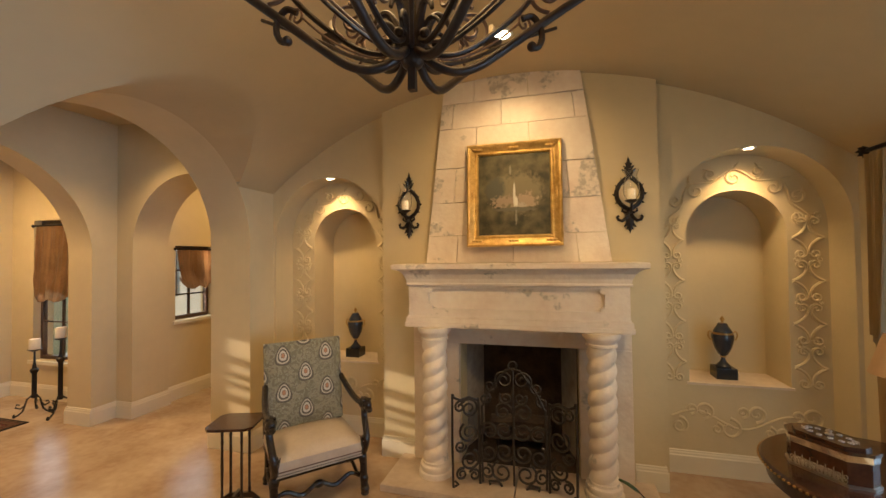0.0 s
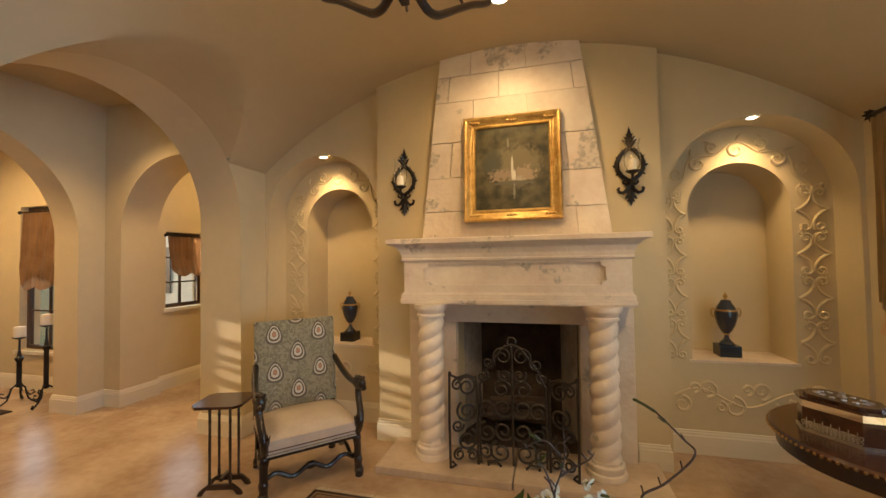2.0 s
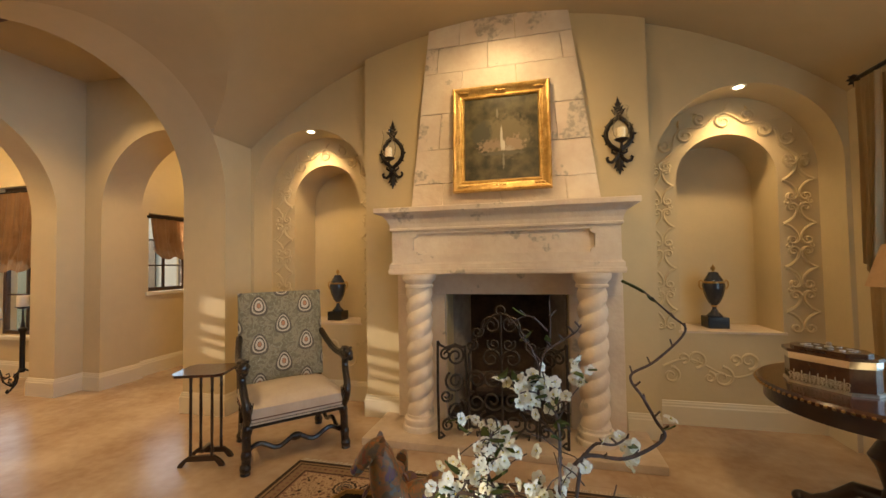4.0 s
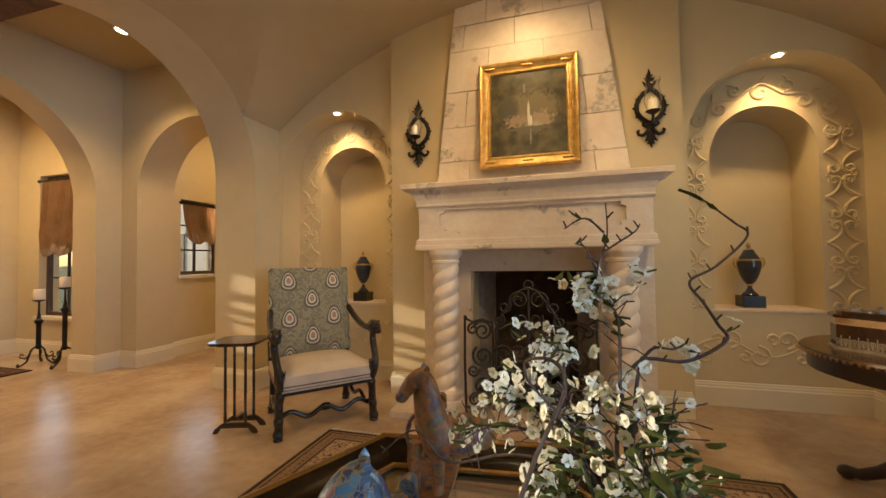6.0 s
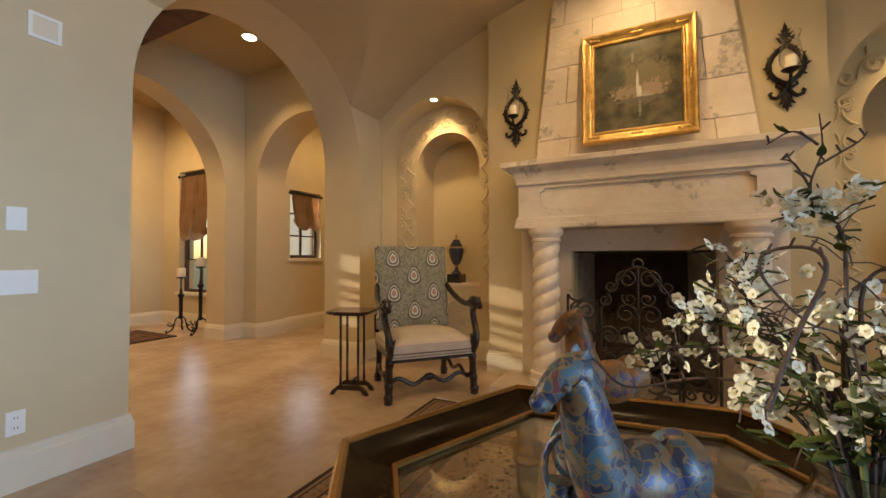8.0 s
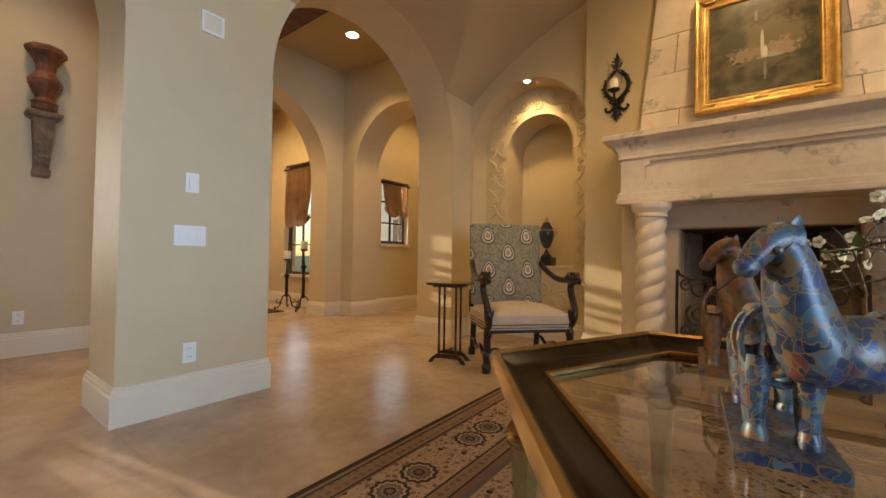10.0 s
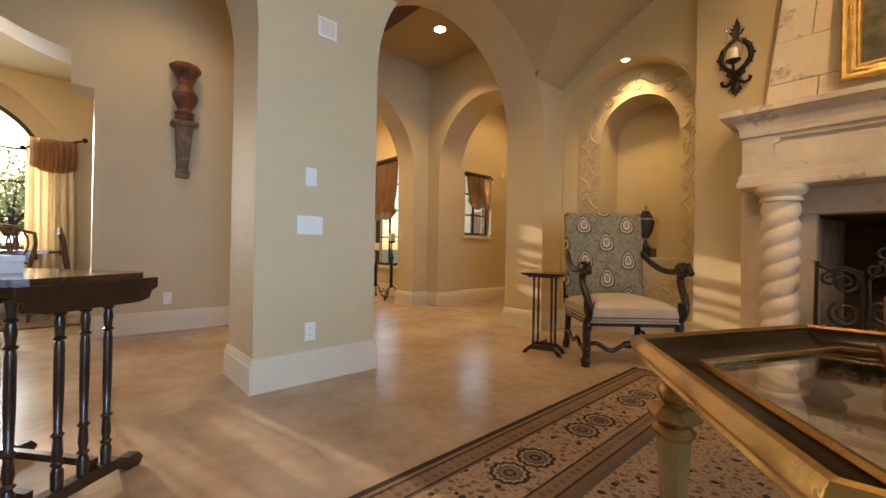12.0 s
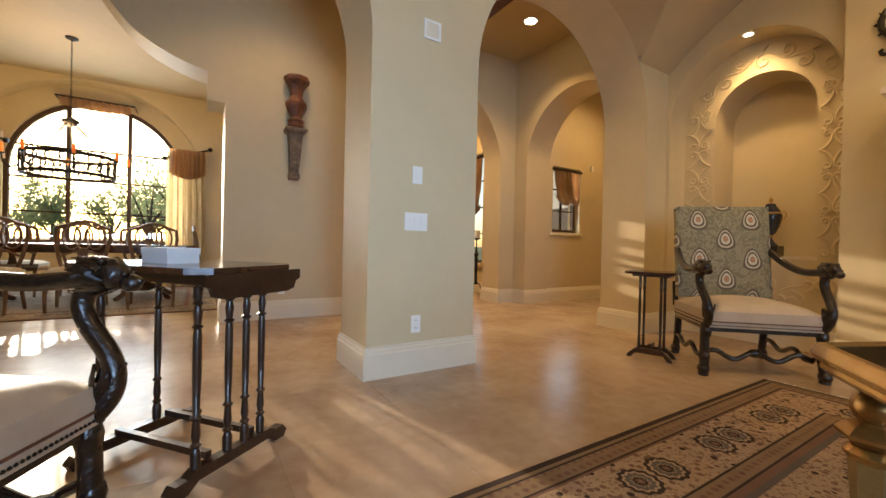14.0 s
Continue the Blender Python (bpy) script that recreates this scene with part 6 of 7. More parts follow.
def pane_window(name, axis, u0, u1, z0, z1, at, bars_u, bars_z, label):
    """A brown wood window: four frame members, thin bars and a pane of glass, flush in its opening."""
    w = thing(name, pose(0, 0, 0), label, "window", kind="structure")
    d0, d1 = at - 0.03, at + 0.03

    def bar(a, b, c, d, nm, k=0.0):
        return part(nm, prism([[(a, c), (b, c), (b, d), (a, d)]], axis, d0 + k, d1 - k), WINWOOD, w, bevel=0.004)
    f = 0.05
    bar(u0, u0 + f, z0, z1, "stile"); bar(u1 - f, u1, z0, z1, "stile")
    bar(u0 + f, u1 - f, z0, z0 + f, "rail"); bar(u0 + f, u1 - f, z1 - f, z1, "rail")
    for u in bars_u:
        bar(u - 0.012, u + 0.012, z0 + f, z1 - f, "bar", 0.012)
    for z in bars_z:
        k = 0.011
        if isinstance(z, tuple):
            z, k = z
        bar(u0 + f, u1 - f, z - k, z + k, "bar", 0.014)
    p = part("pane", prism([[(u0 + f, z0 + f), (u1 - f, z0 + f), (u1 - f, z1 - f), (u0 + f, z1 - f)]], axis, at - 0.003, at + 0.003), GLASS, w, "clear pane")
    p.visible_shadow = False
    return w


pane_window("window_1", "y", -8.08, -7.2, 0.55, 2.6, 4.12, (-7.64,), (1.1, 1.6, 2.1), "tall brown wood window with glazing bars")
pane_window("window_2", "x", 4.42, 5.08, 1.12, 2.2, -6.03, (4.75,), (1.48, 1.84), "small brown wood casement window")
# unseen window; its uneven bars are spaced to shape the sun patches
pane_window("window_3", "x", 2.08, 2.38, 1.23, 2.11, -8.65, (), ((1.43, 0.04), (1.58, 0.022), (1.68, 0.03), (1.83, 0.045)), "unseen small window barred to cut the sun into patches")
for a, b in BAYS:
    pane_window("window_4", "x", a + 0.25, b - 0.25, 0.5, 1.75, 1.80, ((a + b) / 2,), (0.92, 1.33), "arched window of the living room")
structure("window_ledge", box(-8.12, -7.16, 3.955, 3.999, 0.50, 0.548), TRIM, "cream window ledge", "sill", bevel=0.004)
structure("window_ledge", box(-5.899, -5.875, 4.38, 5.12, 1.07, 1.118), TRIM, "cream window ledge", "sill", bevel=0.004)


def balloon(name, m, width, drop, seed):
    """A gathered silk shade with a knotted middle and a billowing hem, on an iron rod."""
    t = thing(name, m, "gathered copper silk balloon shade on a rod", "window shade", "copper silk shades")
    bm = bmesh.new()
    n, rows = 70, 30
    rr = random.Random(seed)
    ph = [rr.uniform(0, 6.28) for _ in range(3)]
    g = []
    for j in range(rows + 1):
        v = j / rows
        row = []
        for i in range(n + 1):
            u = -1 + 2 * i / n
            puff = 0.03 + 0.09 * v ** 1.6
            fold = math.sin(13 * u + ph[0] + 1.2 * math.sin(2.5 * v)) * 0.5 + math.sin(29 * u + ph[1]) * 0.25 + 0.5 * math.sin(18 * v + 7 * abs(u) + ph[2]) * v * v
            knot = math.exp(-((u / 0.16) ** 2)) * math.exp(-(((v - 0.62) / 0.22) ** 2))
            y = -puff * (1 - 0.4 * u * u) - 0.014 * fold + 0.05 * knot
            sag = (0.10 * (1 - abs(u) ** 3) - 0.05 * math.exp(-((u / 0.25) ** 2))) * v
            row.append(bm.verts.new((u * width / 2 * (1 - 0.10 * v ** 3), y, -drop * v * (0.9 if abs(u) > 0.97 else 1) - sag)))
        g.append(row)
    last = [bm.verts.new((p.co.x, -0.02, p.co.z + 0.06)) for p in g[-1]]
    g.append(last)
    for j in range(rows + 1):
        for i in range(n):
            bm.faces.new((g[j][i], g[j][i + 1], g[j + 1][i + 1], g[j + 1][i]))
    bmesh.ops.solidify(bm, geom=bm.faces[:], thickness=0.003)
    part("silk", bm, COPPER, t, smooth=True)
    part("rod", tube([(-width / 2 - 0.04, -0.03, 0.0), (width / 2 + 0.04, -0.03, 0.0)], 0.011, 8), IRON, t, smooth=True)
    for s in (-1, 1):
        bm = bmesh.new()
        blob_mesh(bm, (s * (width / 2 + 0.055), -0.03, 0), 0.026)
        part("finial", bm, IRON, t, smooth=True)
    return t


balloon("balloon_shade", pose(-7.64, 4.03, 2.52), 0.80, 1.02, 1)
balloon("balloon_shade", pose(-5.94, 4.76, 2.15, 0, 0, 90), 0.58, 0.50, 2)


def candle_stand(m, h):
    t = thing("candle_stand", m, "black iron floor candle stand with cream pillar candle", "candle stand", "floor candle stands")
    part("shaft", lathe([(0.02, 0.20), (0.035, 0.22), (0.035, 0.24), (0.026, 0.25), (0.026, h - 0.32), (0.04, h - 0.30), (0.046, h - 0.27), (0.024, h - 0.25), (0.018, h - 0.2), (0.012, h - 0.17), (0.010, h - 0.03)], 16), IRON, t, smooth=True)
    part("pan", lathe([(0.012, h - 0.035), (0.05, h - 0.02), (0.075, h - 0.004), (0.07, h), (0.01, h - 0.01)], 20), IRON, t, smooth=True)
    part("candle", lathe([(0.056, h - 0.004), (0.058, h + 0.005), (0.058, h + 0.125), (0.052, h + 0.133), (0.008, h + 0.125)], 20), WAX, t, "cream pillar candle", smooth=True)
    for k in range(3):
        a = math.tau * k / 3 + 0.4
        pts = [(0.02, 0.24), (0.07, 0.20), (0.09, 0.13), (0.13, 0.10), (0.18, 0.13), (0.165, 0.165), (0.14, 0.15)]
        part("leg", tube([(r * math.cos(a), r * math.sin(a), z) for r, z in pts], 0.010, 6), IRON, t, smooth=True)
        bm = tube([(r * math.cos(a), r * math.sin(a), z) for r, z in ((0.085, 0.14), (0.11, 0.06), (0.16, 0.022), (0.19, 0.02), (0.20, 0.034), (0.185, 0.045))], 0.011, 6)
        blob_mesh(bm, (0.19 * math.cos(a), 0.19 * math.sin(a), 0.018), 0.018)
        part("foot", bm, IRON, t, smooth=True)


candle_stand(pose(-7.28, 3.58, 0), 0.84)
candle_stand(pose(-6.86, 3.62, 0, 0, 0, 30), 1.00)
make_rug("hall_rug", -8.0, -6.95, 1.6, 3.35, "small dark patterned rug on the travertine", ((0.17, 0.10, 0.07), (0.02, 0.014, 0.012), (0.12, 0.07, 0.04), (0.11, 0.03, 0.02), (0.07, 0.06, 0.05)), False)
structure("ceiling_beam", box(XH + 0.002, XB - 0.002, 2.16, 2.40, 3.53, TOP - 0.002), BEAM, "rough dark wooden ceiling beam", "beam", bevel=0.02)

CORB = material("corbel_plaster", (0.30, 0.21, 0.13), 0.8, color2=(0.12, 0.085, 0.05), scale=14, bump=0.9, bump_scale=40)
REDWOOD = material("polychrome_wood", (0.26, 0.085, 0.035), 0.5, color2=(0.07, 0.028, 0.014), scale=12, bump=0.5, bump_scale=40)
bracket = thing("wall_bracket", pose(XH + 0.002, 0.43, 1.55), "carved red-brown capital on a weathered corbel bracket", "wall ornament")
bm = bmesh.new()
rows = []
for w, d, z in ((0.10, 0.05, 0.0), (0.115, 0.085, 0.02), (0.115, 0.09, 0.055), (0.10, 0.06, 0.075), (0.098, 0.058, 0.085), (0.105, 0.09, 0.20), (0.12, 0.125, 0.34), (0.135, 0.14, 0.46), (0.14, 0.14, 0.50), (0.20, 0.17, 0.515), (0.225, 0.18, 0.53), (0.225, 0.18, 0.55), (0.16, 0.14, 0.57)):
    rows.append([bm.verts.new(p) for p in ((0, -w / 2, z), (d, -w / 2, z), (d, w / 2, z), (0, w / 2, z))])
for a, b in zip(rows, rows[1:]):
    for i in range(4):
        bm.faces.new((a[i], a[(i + 1) % 4], b[(i + 1) % 4], b[i]))
bm.faces.new(rows[0]); bm.faces.new(rows[-1])
part("corbel", bm, CORB, bracket, "weathered tapering corbel", bevel=0.004)
bm = bmesh.new()
rr = random.Random(8)
for i in range(7):
    z = 0.12 + 0.055 * i
    for s in (-1, 1):
        blob_mesh(bm, (0.07 + 0.07 * (z / 0.5), s * rr.uniform(0.012, 0.03), z), 0.02, (0.6, 1, 1.2), sub=1)
part("carved_leaves", bm, CORB, bracket, smooth=True)
part("capital", lathe([(0.075, 0.57), (0.085, 0.585), (0.082, 0.62), (0.092, 0.64), (0.075, 0.655), (0.06, 0.68), (0.085, 0.73), (0.112, 0.79), (0.115, 0.83), (0.085, 0.87), (0.062, 0.91), (0.07, 0.97), (0.10, 1.03), (0.135, 1.07), (0.14, 1.10), (0.125, 1.12)], 8, at=(0.10, 0, 0)), REDWOOD, bracket, "gadrooned red-brown carved capital")


def plate(name, y, z, w, h, rockers, label, cat, x=XW):
    t = thing(name, pose(x + 0.001, y, z), label, cat)
    part("cover", box(0, 0.006, -w / 2, w / 2, -h / 2, h / 2), IVORY, t, bevel=0.002)
    for i in range(rockers):
        yy = (i - (rockers - 1) / 2) * 0.046
        part("rocker", box(0.0055, 0.010, yy - 0.016, yy + 0.016, -0.032, 0.032), IVORY, t, bevel=0.002)
    return t


plate("thermostat", 0.755, 1.315, 0.072, 0.115, 1, "white rocker wall switch on the pillar", "switch")
plate("light_switch", 0.752, 1.005, 0.168, 0.118, 3, "white triple rocker light switch plate", "switch")
for y, z, x in ((0.765, 0.325, XW), (0.33, 0.33, XH)):
    o = plate("wall_outlet", y, z, 0.07, 0.115, 0, "white electrical wall outlet", "outlet", x)
    for dz in (-0.024, 0.024):
        sk = part("socket", box(0.0055, 0.009, -0.016, 0.016, dz - 0.014, dz + 0.014), IVORY, o, bevel=0.003)
        for dy in (-0.006, 0.006):
            part("slot", box(0.0088, 0.0094, dy - 0.0012, dy + 0.0012, dz - 0.005, dz + 0.006), IRON, sk)
vent = thing("wall_vent", pose(XW + 0.001, 0.845, 2.30), "square cream wall speaker grille", "vent")
part("frame", prism([[(-0.065, -0.065), (0.065, -0.065), (0.065, 0.065), (-0.065, 0.065)], [(-0.048, -0.048), (0.048, -0.048), (0.048, 0.048), (-0.048, 0.048)]], "x", 0, 0.008), IVORY, vent)
part("mesh", box(0, 0.004, -0.049, 0.049, -0.049, 0.049), TRIM, vent)
sens = thing("motion_detector", pose(-5.899, 5.35, 2.25), "small white wall motion detector", "sensor")
part("case", box(0, 0.04, -0.03, 0.03, -0.045, 0.045), IVORY, sens, bevel=0.01)

# ---- gate-leg table by the arcade ----
gate = thing("gateleg_table", pose(-3.25, -0.51, 0, 0, 0, 39), "dark oak gate-leg table with turned spindle legs", "table")
top = [(-0.38, -0.18), (-0.32, -0.24), (0.28, -0.24), (0.34, -0.18), (0.34, 0.18), (0.28, 0.24), (-0.32, 0.24), (-0.38, 0.18)]
part("tabletop", prism([top], "z", 0.735, 0.757), MAHOG, gate, "polished dark tabletop", bevel=0.006)
part("apron", box(-0.30, 0.30, -0.13, 0.13, 0.69, 0.734), DARKOAK, gate)
leafp = [(-0.19, 0.662), (-0.15, 0.652), (0.15, 0.652), (0.19, 0.662), (0.20, 0.69), (0.225, 0.70), (0.225, 0.737), (-0.225, 0.737), (-0.225, 0.70), (-0.20, 0.69)]
part("drop_leaf", prism([leafp], "x", 0.341, 0.359), DARKOAK, gate, "hanging drop leaf", bevel=0.004)
SPIN = [(0.016, 0.06), (0.017, 0.12), (0.011, 0.135), (0.019, 0.145), (0.011, 0.155), (0.015, 0.18), (0.011, 0.23), (0.019, 0.24), (0.011, 0.25), (0.014, 0.38), (0.014, 0.52), (0.011, 0.545), (0.019, 0.553), (0.011, 0.561), (0.015, 0.6), (0.011, 0.625), (0.019, 0.632), (0.011, 0.64), (0.016, 0.69)]
for x in (-0.25, 0.25):
    for y in (-0.16, 0.06) if x < 0 else (-0.16, -0.03, 0.05, 0.13):
        part("leg", lathe(SPIN, 14, at=(x, y, 0)), DARKOAK, gate, smooth=True)
    part("foot_bar", prism([[(-0.25, 0.0), (-0.20, 0.0), (-0.16, 0.028), (0.16, 0.028), (0.20, 0.0), (0.25, 0.0), (0.265, 0.025), (0.245, 0.05), (0.20, 0.05), (0.17, 0.068), (-0.17, 0.068), (-0.20, 0.05), (-0.245, 0.05), (-0.265, 0.025)]], "x", x - 0.02, x + 0.02), DARKOAK, gate, bevel=0.004)
for y in (-0.10, 0.10):
    part("stretcher", box(-0.24, 0.24, y - 0.012, y + 0.012, 0.07, 0.095), DARKOAK, gate)
PAPER = material("white_card", (0.74, 0.78, 0.80), 0.5, grain=0.04, scale=5)
wb = thing("white_box", pose(-3.27, -0.57, 0.757, 0, 0, 32), "plain white lidded box on the table", "box")
part("tray", box(-0.085, 0.085, -0.06, 0.06, 0.0, 0.05), PAPER, wb)
part("lid", box(-0.088, 0.088, -0.063, 0.063, 0.036, 0.06), PAPER, wb, bevel=0.002)

# ---- dining room ----
structure("wall_dining_recess", prism([outline(-4.6, 0.35, TOP, [arch(-3.55, -0.42, 0, 2.0, 1.42)])], "x", XD, XD + 0.3), WALL, "beige plaster with an arched window recess", smooth=True)
dwin = thing("window_5", pose(XD - 0.12, 0, 0), "wide arched window with brown wood mullions", "window", kind="structure")
oa = arch(-3.1, -0.72, 0.75, 1.98)
ia = arch(-3.04, -0.78, 0.81, 1.98)
part("window_frame", prism([oa, ia], "x", -0.04, 0.04), WINWOOD, dwin)


def arch_top(y):
    return 1.98 + math.sqrt(max(0, 1.13 ** 2 - (y + 1.91) ** 2))


for y in (-2.335, -1.52):
    part("mullion", box(-0.03, 0.03, y - 0.028, y + 0.028, 0.80, arch_top(y)), WINWOOD, dwin)
for z in (1.27, 1.83, 2.35):
    hw = 1.13 if z < 1.98 else math.sqrt(1.13 ** 2 - (z - 1.98) ** 2)
    part("glazing_bar", box(-0.012, 0.012, -1.91 - hw, -1.91 + hw, z - 0.013, z + 0.013), WINWOOD, dwin)
dp = part("pane", prism([ia], "x", -0.003, 0.003), GLASS, dwin, "clear arched pane")
dp.visible_shadow = False
structure("window_ledge", box(XD - 0.2, XD + 0.04, -3.15, -0.68, 0.70, 0.748), TRIM, "cream window ledge", "sill", bevel=0.004)


JABOT = material("pale_copper_silk", (0.58, 0.40, 0.24), 0.45, color2=(0.46, 0.29, 0.16), scale=6, bump=0.1)
let_light(JABOT, (0.65, 0.42, 0.24), 0.4)


def dining_curtain(y, flip):
    t = thing("curtain", pose(XD + 0.40, y, 0, 0, 0, -90 if not flip else 90), "gold silk curtain with swagged jabot on an iron rod", "curtain", "dining room curtains")
    s = -1 if flip else 1
    p = part("panel", drape(0.55, 2.42, 0.02, 6, 0.035, -0.1, 7), SILK, t, "long gold silk panel", smooth=True)
    j = part("jabot", drape(0.54, 2.46, 2.04, 8, 0.03, 0.0, 9, hem=0.10), JABOT, t, "copper silk jabot", smooth=True)
    j.matrix_local = pose(-0.02 * s, 0.08, 0)
    part("rod", tube([(-0.36, 0, 2.52), (0.30, 0, 2.30)], 0.014, 8), IRON, t, smooth=True)
    for q in ((-0.37, 0, 2.53), (0.32, 0, 2.29)):
        bm = bmesh.new()
        blob_mesh(bm, q, 0.04)
        part("finial", bm, IRON, t, smooth=True)


dining_curtain(-0.66, False)
dining_curtain(-3.25, True)
sw = thing("window_swag", pose(XD + 0.37, -1.91, 2.96, 0, 0, -90), "copper silk valance on short rods above the window", "valance")
part("valance", drape(0.9, 0.16, 0.0, 8, 0.02, 0.0, 4, hem=0.03), COPPER, sw, smooth=True)
part("rod", tube([(-0.5, 0, 0.14), (0.5, 0, 0.14)], 0.014, 8), IRON, sw)
for x in (-0.5, 0.5):
    part("bracket", tube([(x, 0, 0.14), (x, -0.372, 0.14)], 0.008, 6), IRON, sw)

TABLEWOOD = material("table_walnut", (0.13, 0.055, 0.025), 0.2, color2=(0.05, 0.02, 0.01), scale=5, bump=0.08, coat=0.4)
CHAIRWOOD = material("chair_walnut", (0.24, 0.125, 0.06), 0.35, color2=(0.11, 0.05, 0.022), scale=9, bump=0.15, coat=0.2)
SEATSTUFF = material("seat_fabric", (0.45, 0.38, 0.27), 0.8, grain=0.15, scale=12)
dtable = thing("dining_table", pose(-8.45, -1.95, 0.0), "long polished walnut pedestal dining table", "dining table")
part("tabletop", prism([[(-0.52, -1.35), (-0.40, -1.46), (0.40, -1.46), (0.52, -1.35), (0.52, 1.35), (0.40, 1.46), (-0.40, 1.46), (-0.52, 1.35)]], "z", 0.735, 0.77), TABLEWOOD, dtable, bevel=0.008)
part("apron", box(-0.42, 0.42, -1.25, 1.25, 0.66, 0.734), TABLEWOOD, dtable)
for y in (-0.85, 0.85):
    part("pedestal", lathe([(0.09, 0.12), (0.12, 0.15), (0.06, 0.25), (0.10, 0.38), (0.06, 0.5), (0.09, 0.62), (0.14, 0.66)], 20, at=(0, y, 0)), TABLEWOOD, dtable, smooth=True)
    for k in range(4):
        a = math.tau * (k + 0.5) / 4
        part("leg", tube([(r * math.cos(a), y + r * math.sin(a), z) for r, z in ((0.05, 0.2), (0.2, 0.17), (0.36, 0.06), (0.42, 0.03))], 0.032, 8), TABLEWOOD, dtable, smooth=True)


def make_dining_chair():
    """A shield-back chair, seen from behind with its back at local +y."""
    c = thing("dining_chair", pose(-7.55, -1.66, 0, 0, 0, 90), "walnut dining chair with looped shield back", "dining chair", "chairs round the dining table")
    part("seat", cushion(-0.25, 0.25, -0.23, 0.22, 0.42, 0.50, 0.02, 8), SEATSTUFF, c, "pale upholstered seat", smooth=True)
    part("seat_frame", box(-0.24, 0.24, -0.22, 0.22, 0.37, 0.419), CHAIRWOOD, c, bevel=0.008)
    for x in (-0.22, 0.22):
        part("leg", tube([(x, -0.20, 0.38), (x * 1.03, -0.21, 0.2), (x, -0.215, 0.0)], 0.022, 8, taper=0.7), CHAIRWOOD, c, smooth=True)
        part("leg", tube([(x * 0.95, 0.20, 0.40), (x, 0.23, 0.2), (x * 1.05, 0.28, 0.0)], 0.022, 8, taper=0.75), CHAIRWOOD, c, smooth=True)
    frame_pts = [(-0.17, 0.21, 0.45), (-0.215, 0.235, 0.62), (-0.255, 0.265, 0.85), (-0.245, 0.285, 0.97), (-0.15, 0.295, 1.0), (-0.07, 0.30, 1.045), (0, 0.30, 1.055), (0.07, 0.30, 1.045), (0.15, 0.295, 1.0), (0.245, 0.285, 0.97), (0.255, 0.265, 0.85), (0.215, 0.235, 0.62), (0.17, 0.21, 0.45)]
    part("back_frame", tube(frame_pts, 0.02, 8), CHAIRWOOD, c, smooth=True)
    bm = bmesh.new()
    for s in (-1, 0, 1):
        cx = s * 0.11
        tube([(cx + 0.085 * math.cos(t), 0.285 - 0.0 * t, 0.86 + 0.15 * math.sin(t)) for t in [math.tau * i / 22 for i in range(23)]], 0.011, 6, bm)
    tube([(-0.20, 0.25, 0.62), (-0.08, 0.262, 0.68), (0, 0.265, 0.72), (0.08, 0.262, 0.68), (0.20, 0.25, 0.62)], 0.012, 6, bm)
    part("splat", bm, CHAIRWOOD, c, "interlaced loops of the back", smooth=True)
    part("lower_splat", prism([[(-0.05, 0.47), (0.05, 0.47), (0.03, 0.58), (0.06, 0.70), (-0.06, 0.70), (-0.03, 0.58)]], "y", 0.235, 0.255), CHAIRWOOD, c)
    return c


dch = make_dining_chair()
for x, y, a in ((-7.55, -0.95, 92), (-7.55, -2.40, 88), (-9.3, -1.2, -90), (-9.3, -1.9, -88), (-9.3, -2.6, -92), (-8.4, -0.22, 178)):
    copy_thing(dch, pose(x, y, 0, 0, 0, a))
make_rug("dining_rug", -9.95, -6.95, -4.0, -0.1, "large pale patterned rug under the dining table", ((0.42, 0.36, 0.28), (0.16, 0.10, 0.07), (0.34, 0.27, 0.2), (0.30, 0.14, 0.09), (0.25, 0.23, 0.2)), False)
AMBERWAX = material("glowing_amber_wax", (0.80, 0.36, 0.13), 0.5, grain=0.1, scale=8)
# light let through the amber stands in for the lit candles' glow
let_light(AMBERWAX, (0.95, 0.45, 0.15), 0.6)
dch2 = thing("chandelier", pose(-8.35, -1.90, 1.62) @ Matrix.Diagonal((0.70, 0.70, 0.865, 1)), "pierced iron ring chandelier with amber candles", "chandelier")
for z in (0.04, 0.32):
    part("hoop", lathe([(0.66, z - 0.02), (0.672, z - 0.02), (0.672, z + 0.03), (0.66, z + 0.03), (0.655, z), (0.66, z - 0.02)], 48, cap=False), IRON, dch2, smooth=True)
bm = bmesh.new()
for i in range(22):
    a = math.tau * i / 22
    for s in (-1, 1):
        tube([(0.665 * math.cos(a + s * u / 0.75), 0.665 * math.sin(a + s * u / 0.75), 0.19 + v) for u, v in spiral(0.02, 0.06 * s, 0.07, 0.02, -2.0, 1.2, 12)], 0.010, 5, bm)
    tube([(0.665 * math.cos(a), 0.665 * math.sin(a), 0.03), (0.665 * math.cos(a), 0.665 * math.sin(a), 0.36)], 0.009, 5, bm)
tagged(part("pierced_band", bm, IRON, dch2), "pierced scroll band", kind="stuff")
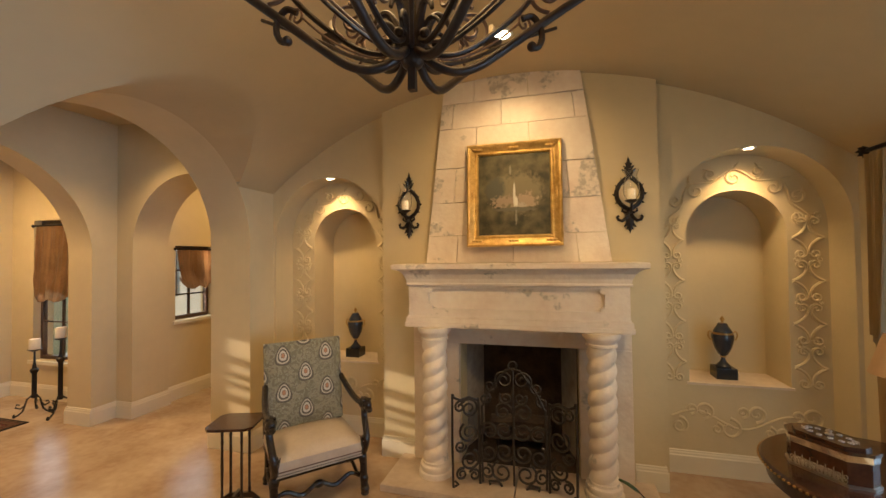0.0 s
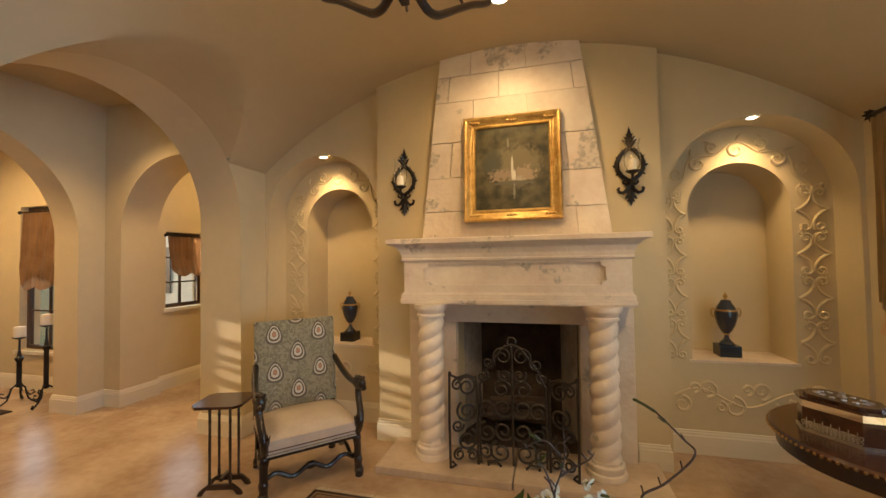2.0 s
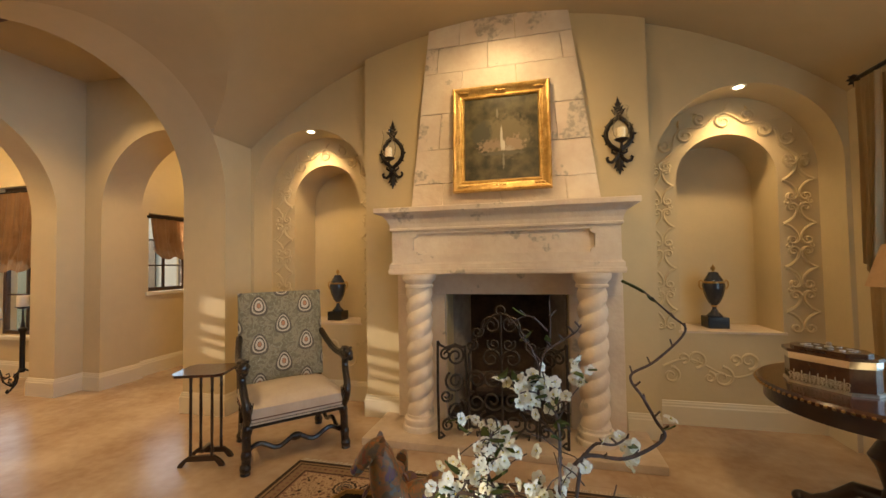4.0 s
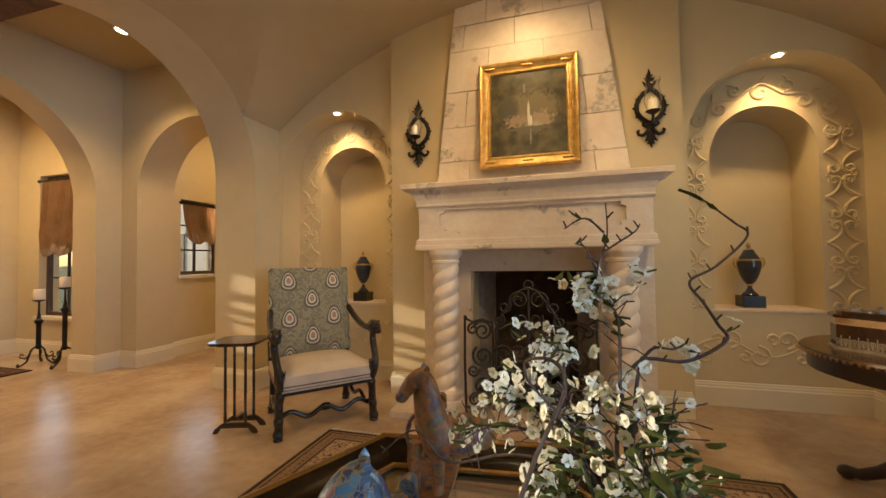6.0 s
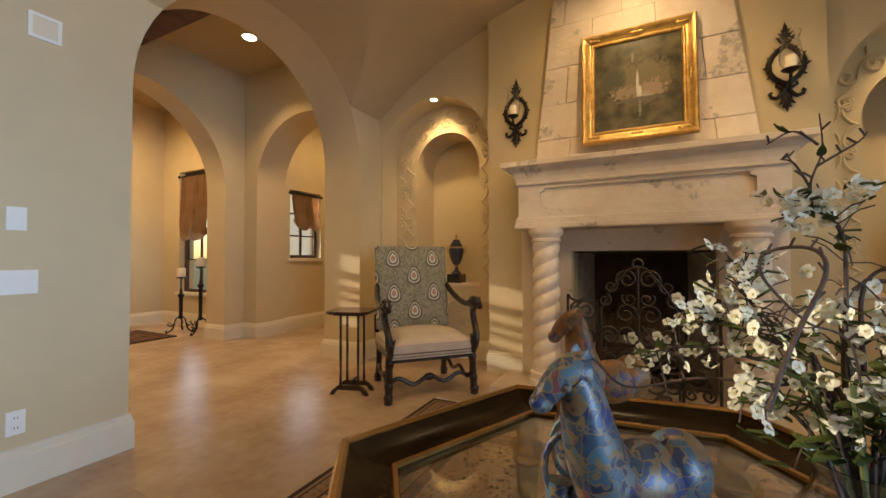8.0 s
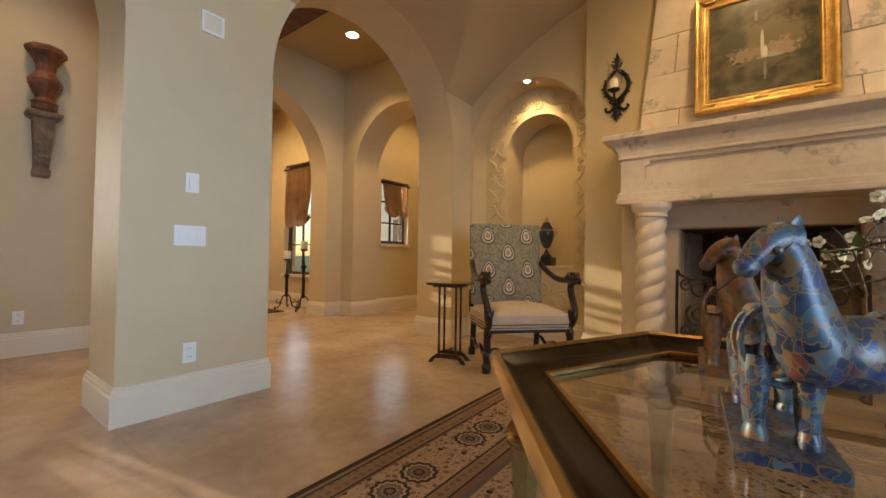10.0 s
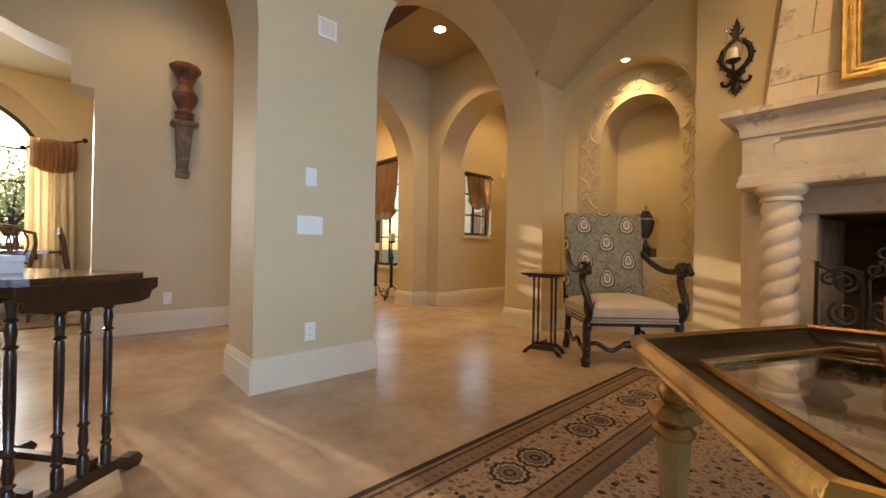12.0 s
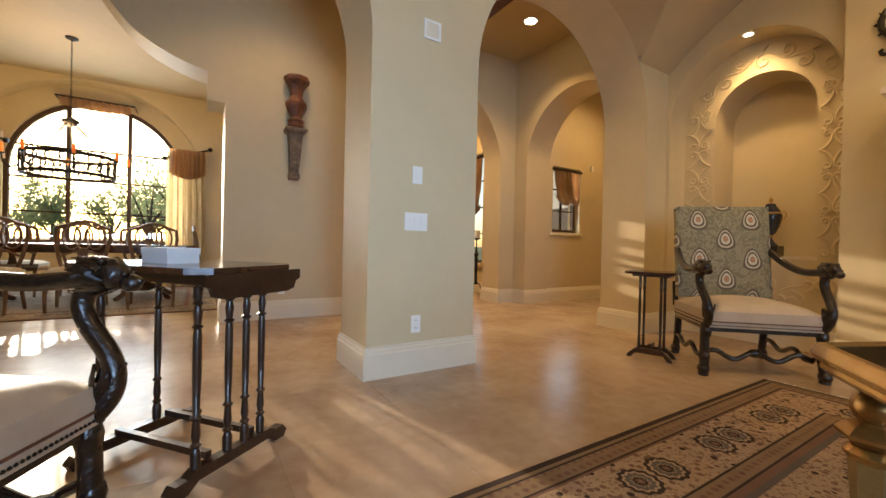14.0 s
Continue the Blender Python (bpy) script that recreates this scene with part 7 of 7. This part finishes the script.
for k in range(8):
    a = math.tau * k / 8 + 0.25
    ca, sa = math.cos(a), math.sin(a)
    arm = part("arm", tube([(r * ca, r * sa, z) for r, z in ((0.67, 0.12), (0.76, 0.08), (0.84, 0.14), (0.86, 0.26))], 0.013, 6), IRON, dch2, smooth=True)
    part("drip_pan", lathe([(0.01, 0.255), (0.05, 0.265), (0.05, 0.275), (0.01, 0.27)], 14, at=(0.86 * ca, 0.86 * sa, 0)), IRON, arm)
    cd = part("candle", lathe([(0.026, 0.27), (0.027, 0.40), (0.02, 0.41)], 12, at=(0.86 * ca, 0.86 * sa, 0)), AMBERWAX, arm, "amber candle with its glow in the wax", smooth=True)
    part("spoke", tube([(0.66 * ca, 0.66 * sa, 0.32), (0.3 * ca, 0.3 * sa, 0.62), (0.03 * ca, 0.03 * sa, 0.86)], 0.009, 5), IRON, dch2, smooth=True)
part("crown", lathe([(0.03, 0.78), (0.12, 0.84), (0.13, 0.87), (0.03, 0.92)], 20), IRON, dch2, smooth=True)
bm = bmesh.new()
z = 0.92
i = 0
while z < 2.06:
    pts = [(0.013 * math.cos(t), 0.022 * math.sin(t)) for t in [math.tau * q / 10 for q in range(11)]]
    tube([(u, 0, z + v) if i % 2 else (0, u, z + v) for u, v in pts], 0.004, 4, bm)
    z += 0.034
    i += 1
tagged(part("chain", bm, IRON, dch2), "iron chain", kind="stuff")
part("canopy", lathe([(0.10, 2.115), (0.095, 2.10), (0.03, 2.075), (0.01, 2.06)], 20), IRON, dch2, smooth=True)

# ---- outdoors ----
GRASS = material("lawn", (0.10, 0.13, 0.035), 0.9, color2=(0.06, 0.08, 0.02), scale=0.7, bump=0.4)
structure("ground", box(-2500, 2500, -2500, 2500, -0.5, -0.25), GRASS, "level lawn around the house", "ground")
FOL = material("foliage", (0.12, 0.14, 0.04), 0.6, color2=(0.06, 0.085, 0.025), scale=1.2)
let_light(FOL, (0.46, 0.54, 0.30), 0.7)
TRUNK = material("tree_bark", (0.12, 0.085, 0.06), 0.9, grain=0.5, scale=6, bump=0.6)


def make_tree(x, y, h, seed, dens):
    t = thing("tree", pose(x, y, -0.25), "leafy garden tree standing on the lawn", "tree", "garden trees")
    rr = random.Random(seed)
    trunk = tube([(0, 0, 0), (rr.uniform(-0.1, 0.1), 0.05, h * 0.25), (rr.uniform(-0.2, 0.2), 0.1, h * 0.5)], 0.16, 8, taper=0.6)
    tips = []
    for k in range(9):
        a = rr.uniform(0, math.tau)
        r, zt = h * rr.uniform(0.18, 0.36), h * rr.uniform(0.42, 0.98)
        p0 = Vector((0, 0.06, h * rr.uniform(0.22, 0.48)))
        p1 = Vector((r * math.cos(a), r * math.sin(a), zt))
        tube([p0, p0.lerp(p1, 0.5) + Vector((0, 0, 0.15)), p1], 0.07, 6, trunk, taper=0.3)
        tips += [p0.lerp(p1, q) for q in (0.6, 0.8, 1.0)]
    part("trunk", trunk, TRUNK, t, smooth=True)
    bm = bmesh.new()
    for _ in range(int(dens * 0.5)):
        c = rr.choice(tips)
        p = c + Vector((rr.gauss(0, h * 0.07), rr.gauss(0, h * 0.07), rr.gauss(0, h * 0.06)))
        d = Vector((rr.uniform(-1, 1), rr.uniform(-1, 1), rr.uniform(-1, 1))).normalized()
        s = d.orthogonal().normalized()
        L = rr.uniform(0.06, 0.13) * (1.5 if x < -35 else 1)
        vs = [bm.verts.new(q) for q in (p - d * L, p + s * L * 0.5, p + d * L, p - s * L * 0.5)]
        bm.faces.new(vs)
    tagged(part("crown", bm, FOL, t), kind="stuff")


for x, y, h, sd, dens in ((-19, 4.2, 5.0, 1, 2600), (-22, -0.8, 3.6, 2, 1500), (-18, -8.8, 5.5, 3, 1800), (-27, -2.6, 4.2, 4, 1600), (-24, 3.5, 6.0, 5, 2400), (-30, -12, 6.5, 6, 2400), (-33, 0.5, 4.5, 7, 3000), (-28, -13, 6, 8, 2600), (-40, -3.5, 6.0, 9, 3000), (-43, -6.4, 5.4, 10, 3000), (-39, -9.0, 5.0, 11, 3000), (-44, -11.5, 5.8, 12, 3000), (-36, -1.6, 6.4, 13, 3000)):
    make_tree(x, y, h, sd, dens)
STUCCO = material("pale_stucco", (0.74, 0.70, 0.62), 0.8, grain=0.1, scale=2)
nb = thing("neighbour_house", pose(-9, 11, -0.25), "pale stucco neighbouring house with tiled roof", "house")
part("wall", box(-7, 6, 0, 6, 0, 5.5), STUCCO, nb)
part("roof", prism([[(-0.6, 5.5), (6.6, 5.5), (3, 7.4)]], "x", -7.5, 6.5), BEAM, nb)
for x in (-5, -2.5, 0.0, 2.5):
    w = part("window", box(x - 0.5, x + 0.5, -0.03, 0.02, 1.0, 2.6), WINWOOD, nb, "brown framed window")

# floor tiles
rt = random.Random(21)
TS = 0.61
tile_meshes = []
for k in range(3):
    bm = box(-TS / 2 + 0.0004, TS / 2 - 0.0004, -TS / 2 + 0.0004, TS / 2 - 0.0004, -0.006, 0.0)
    me = bpy.data.meshes.new("tile")
    bm.to_mesh(me); bm.free()
    me.materials.append(FLOOR)
    tile_meshes.append(me)
floor_ob = bpy.data.objects["floor"]
count = 0
for i in range(30):
    for j in range(22):
        x, y = 1.5 - TS * i, 5.6 - TS * j
        if x < -8.4 or y < -2.6 or count >= 300 or (x > -3.9 and y > 4.3):
            continue
        t = new("tile", tile_meshes[rt.randrange(3)])
        t.parent = floor_ob
        t.location = (x, y, 0)
        t.rotation_euler = (0, 0, math.pi / 2 * rt.randrange(4))
        count += 1
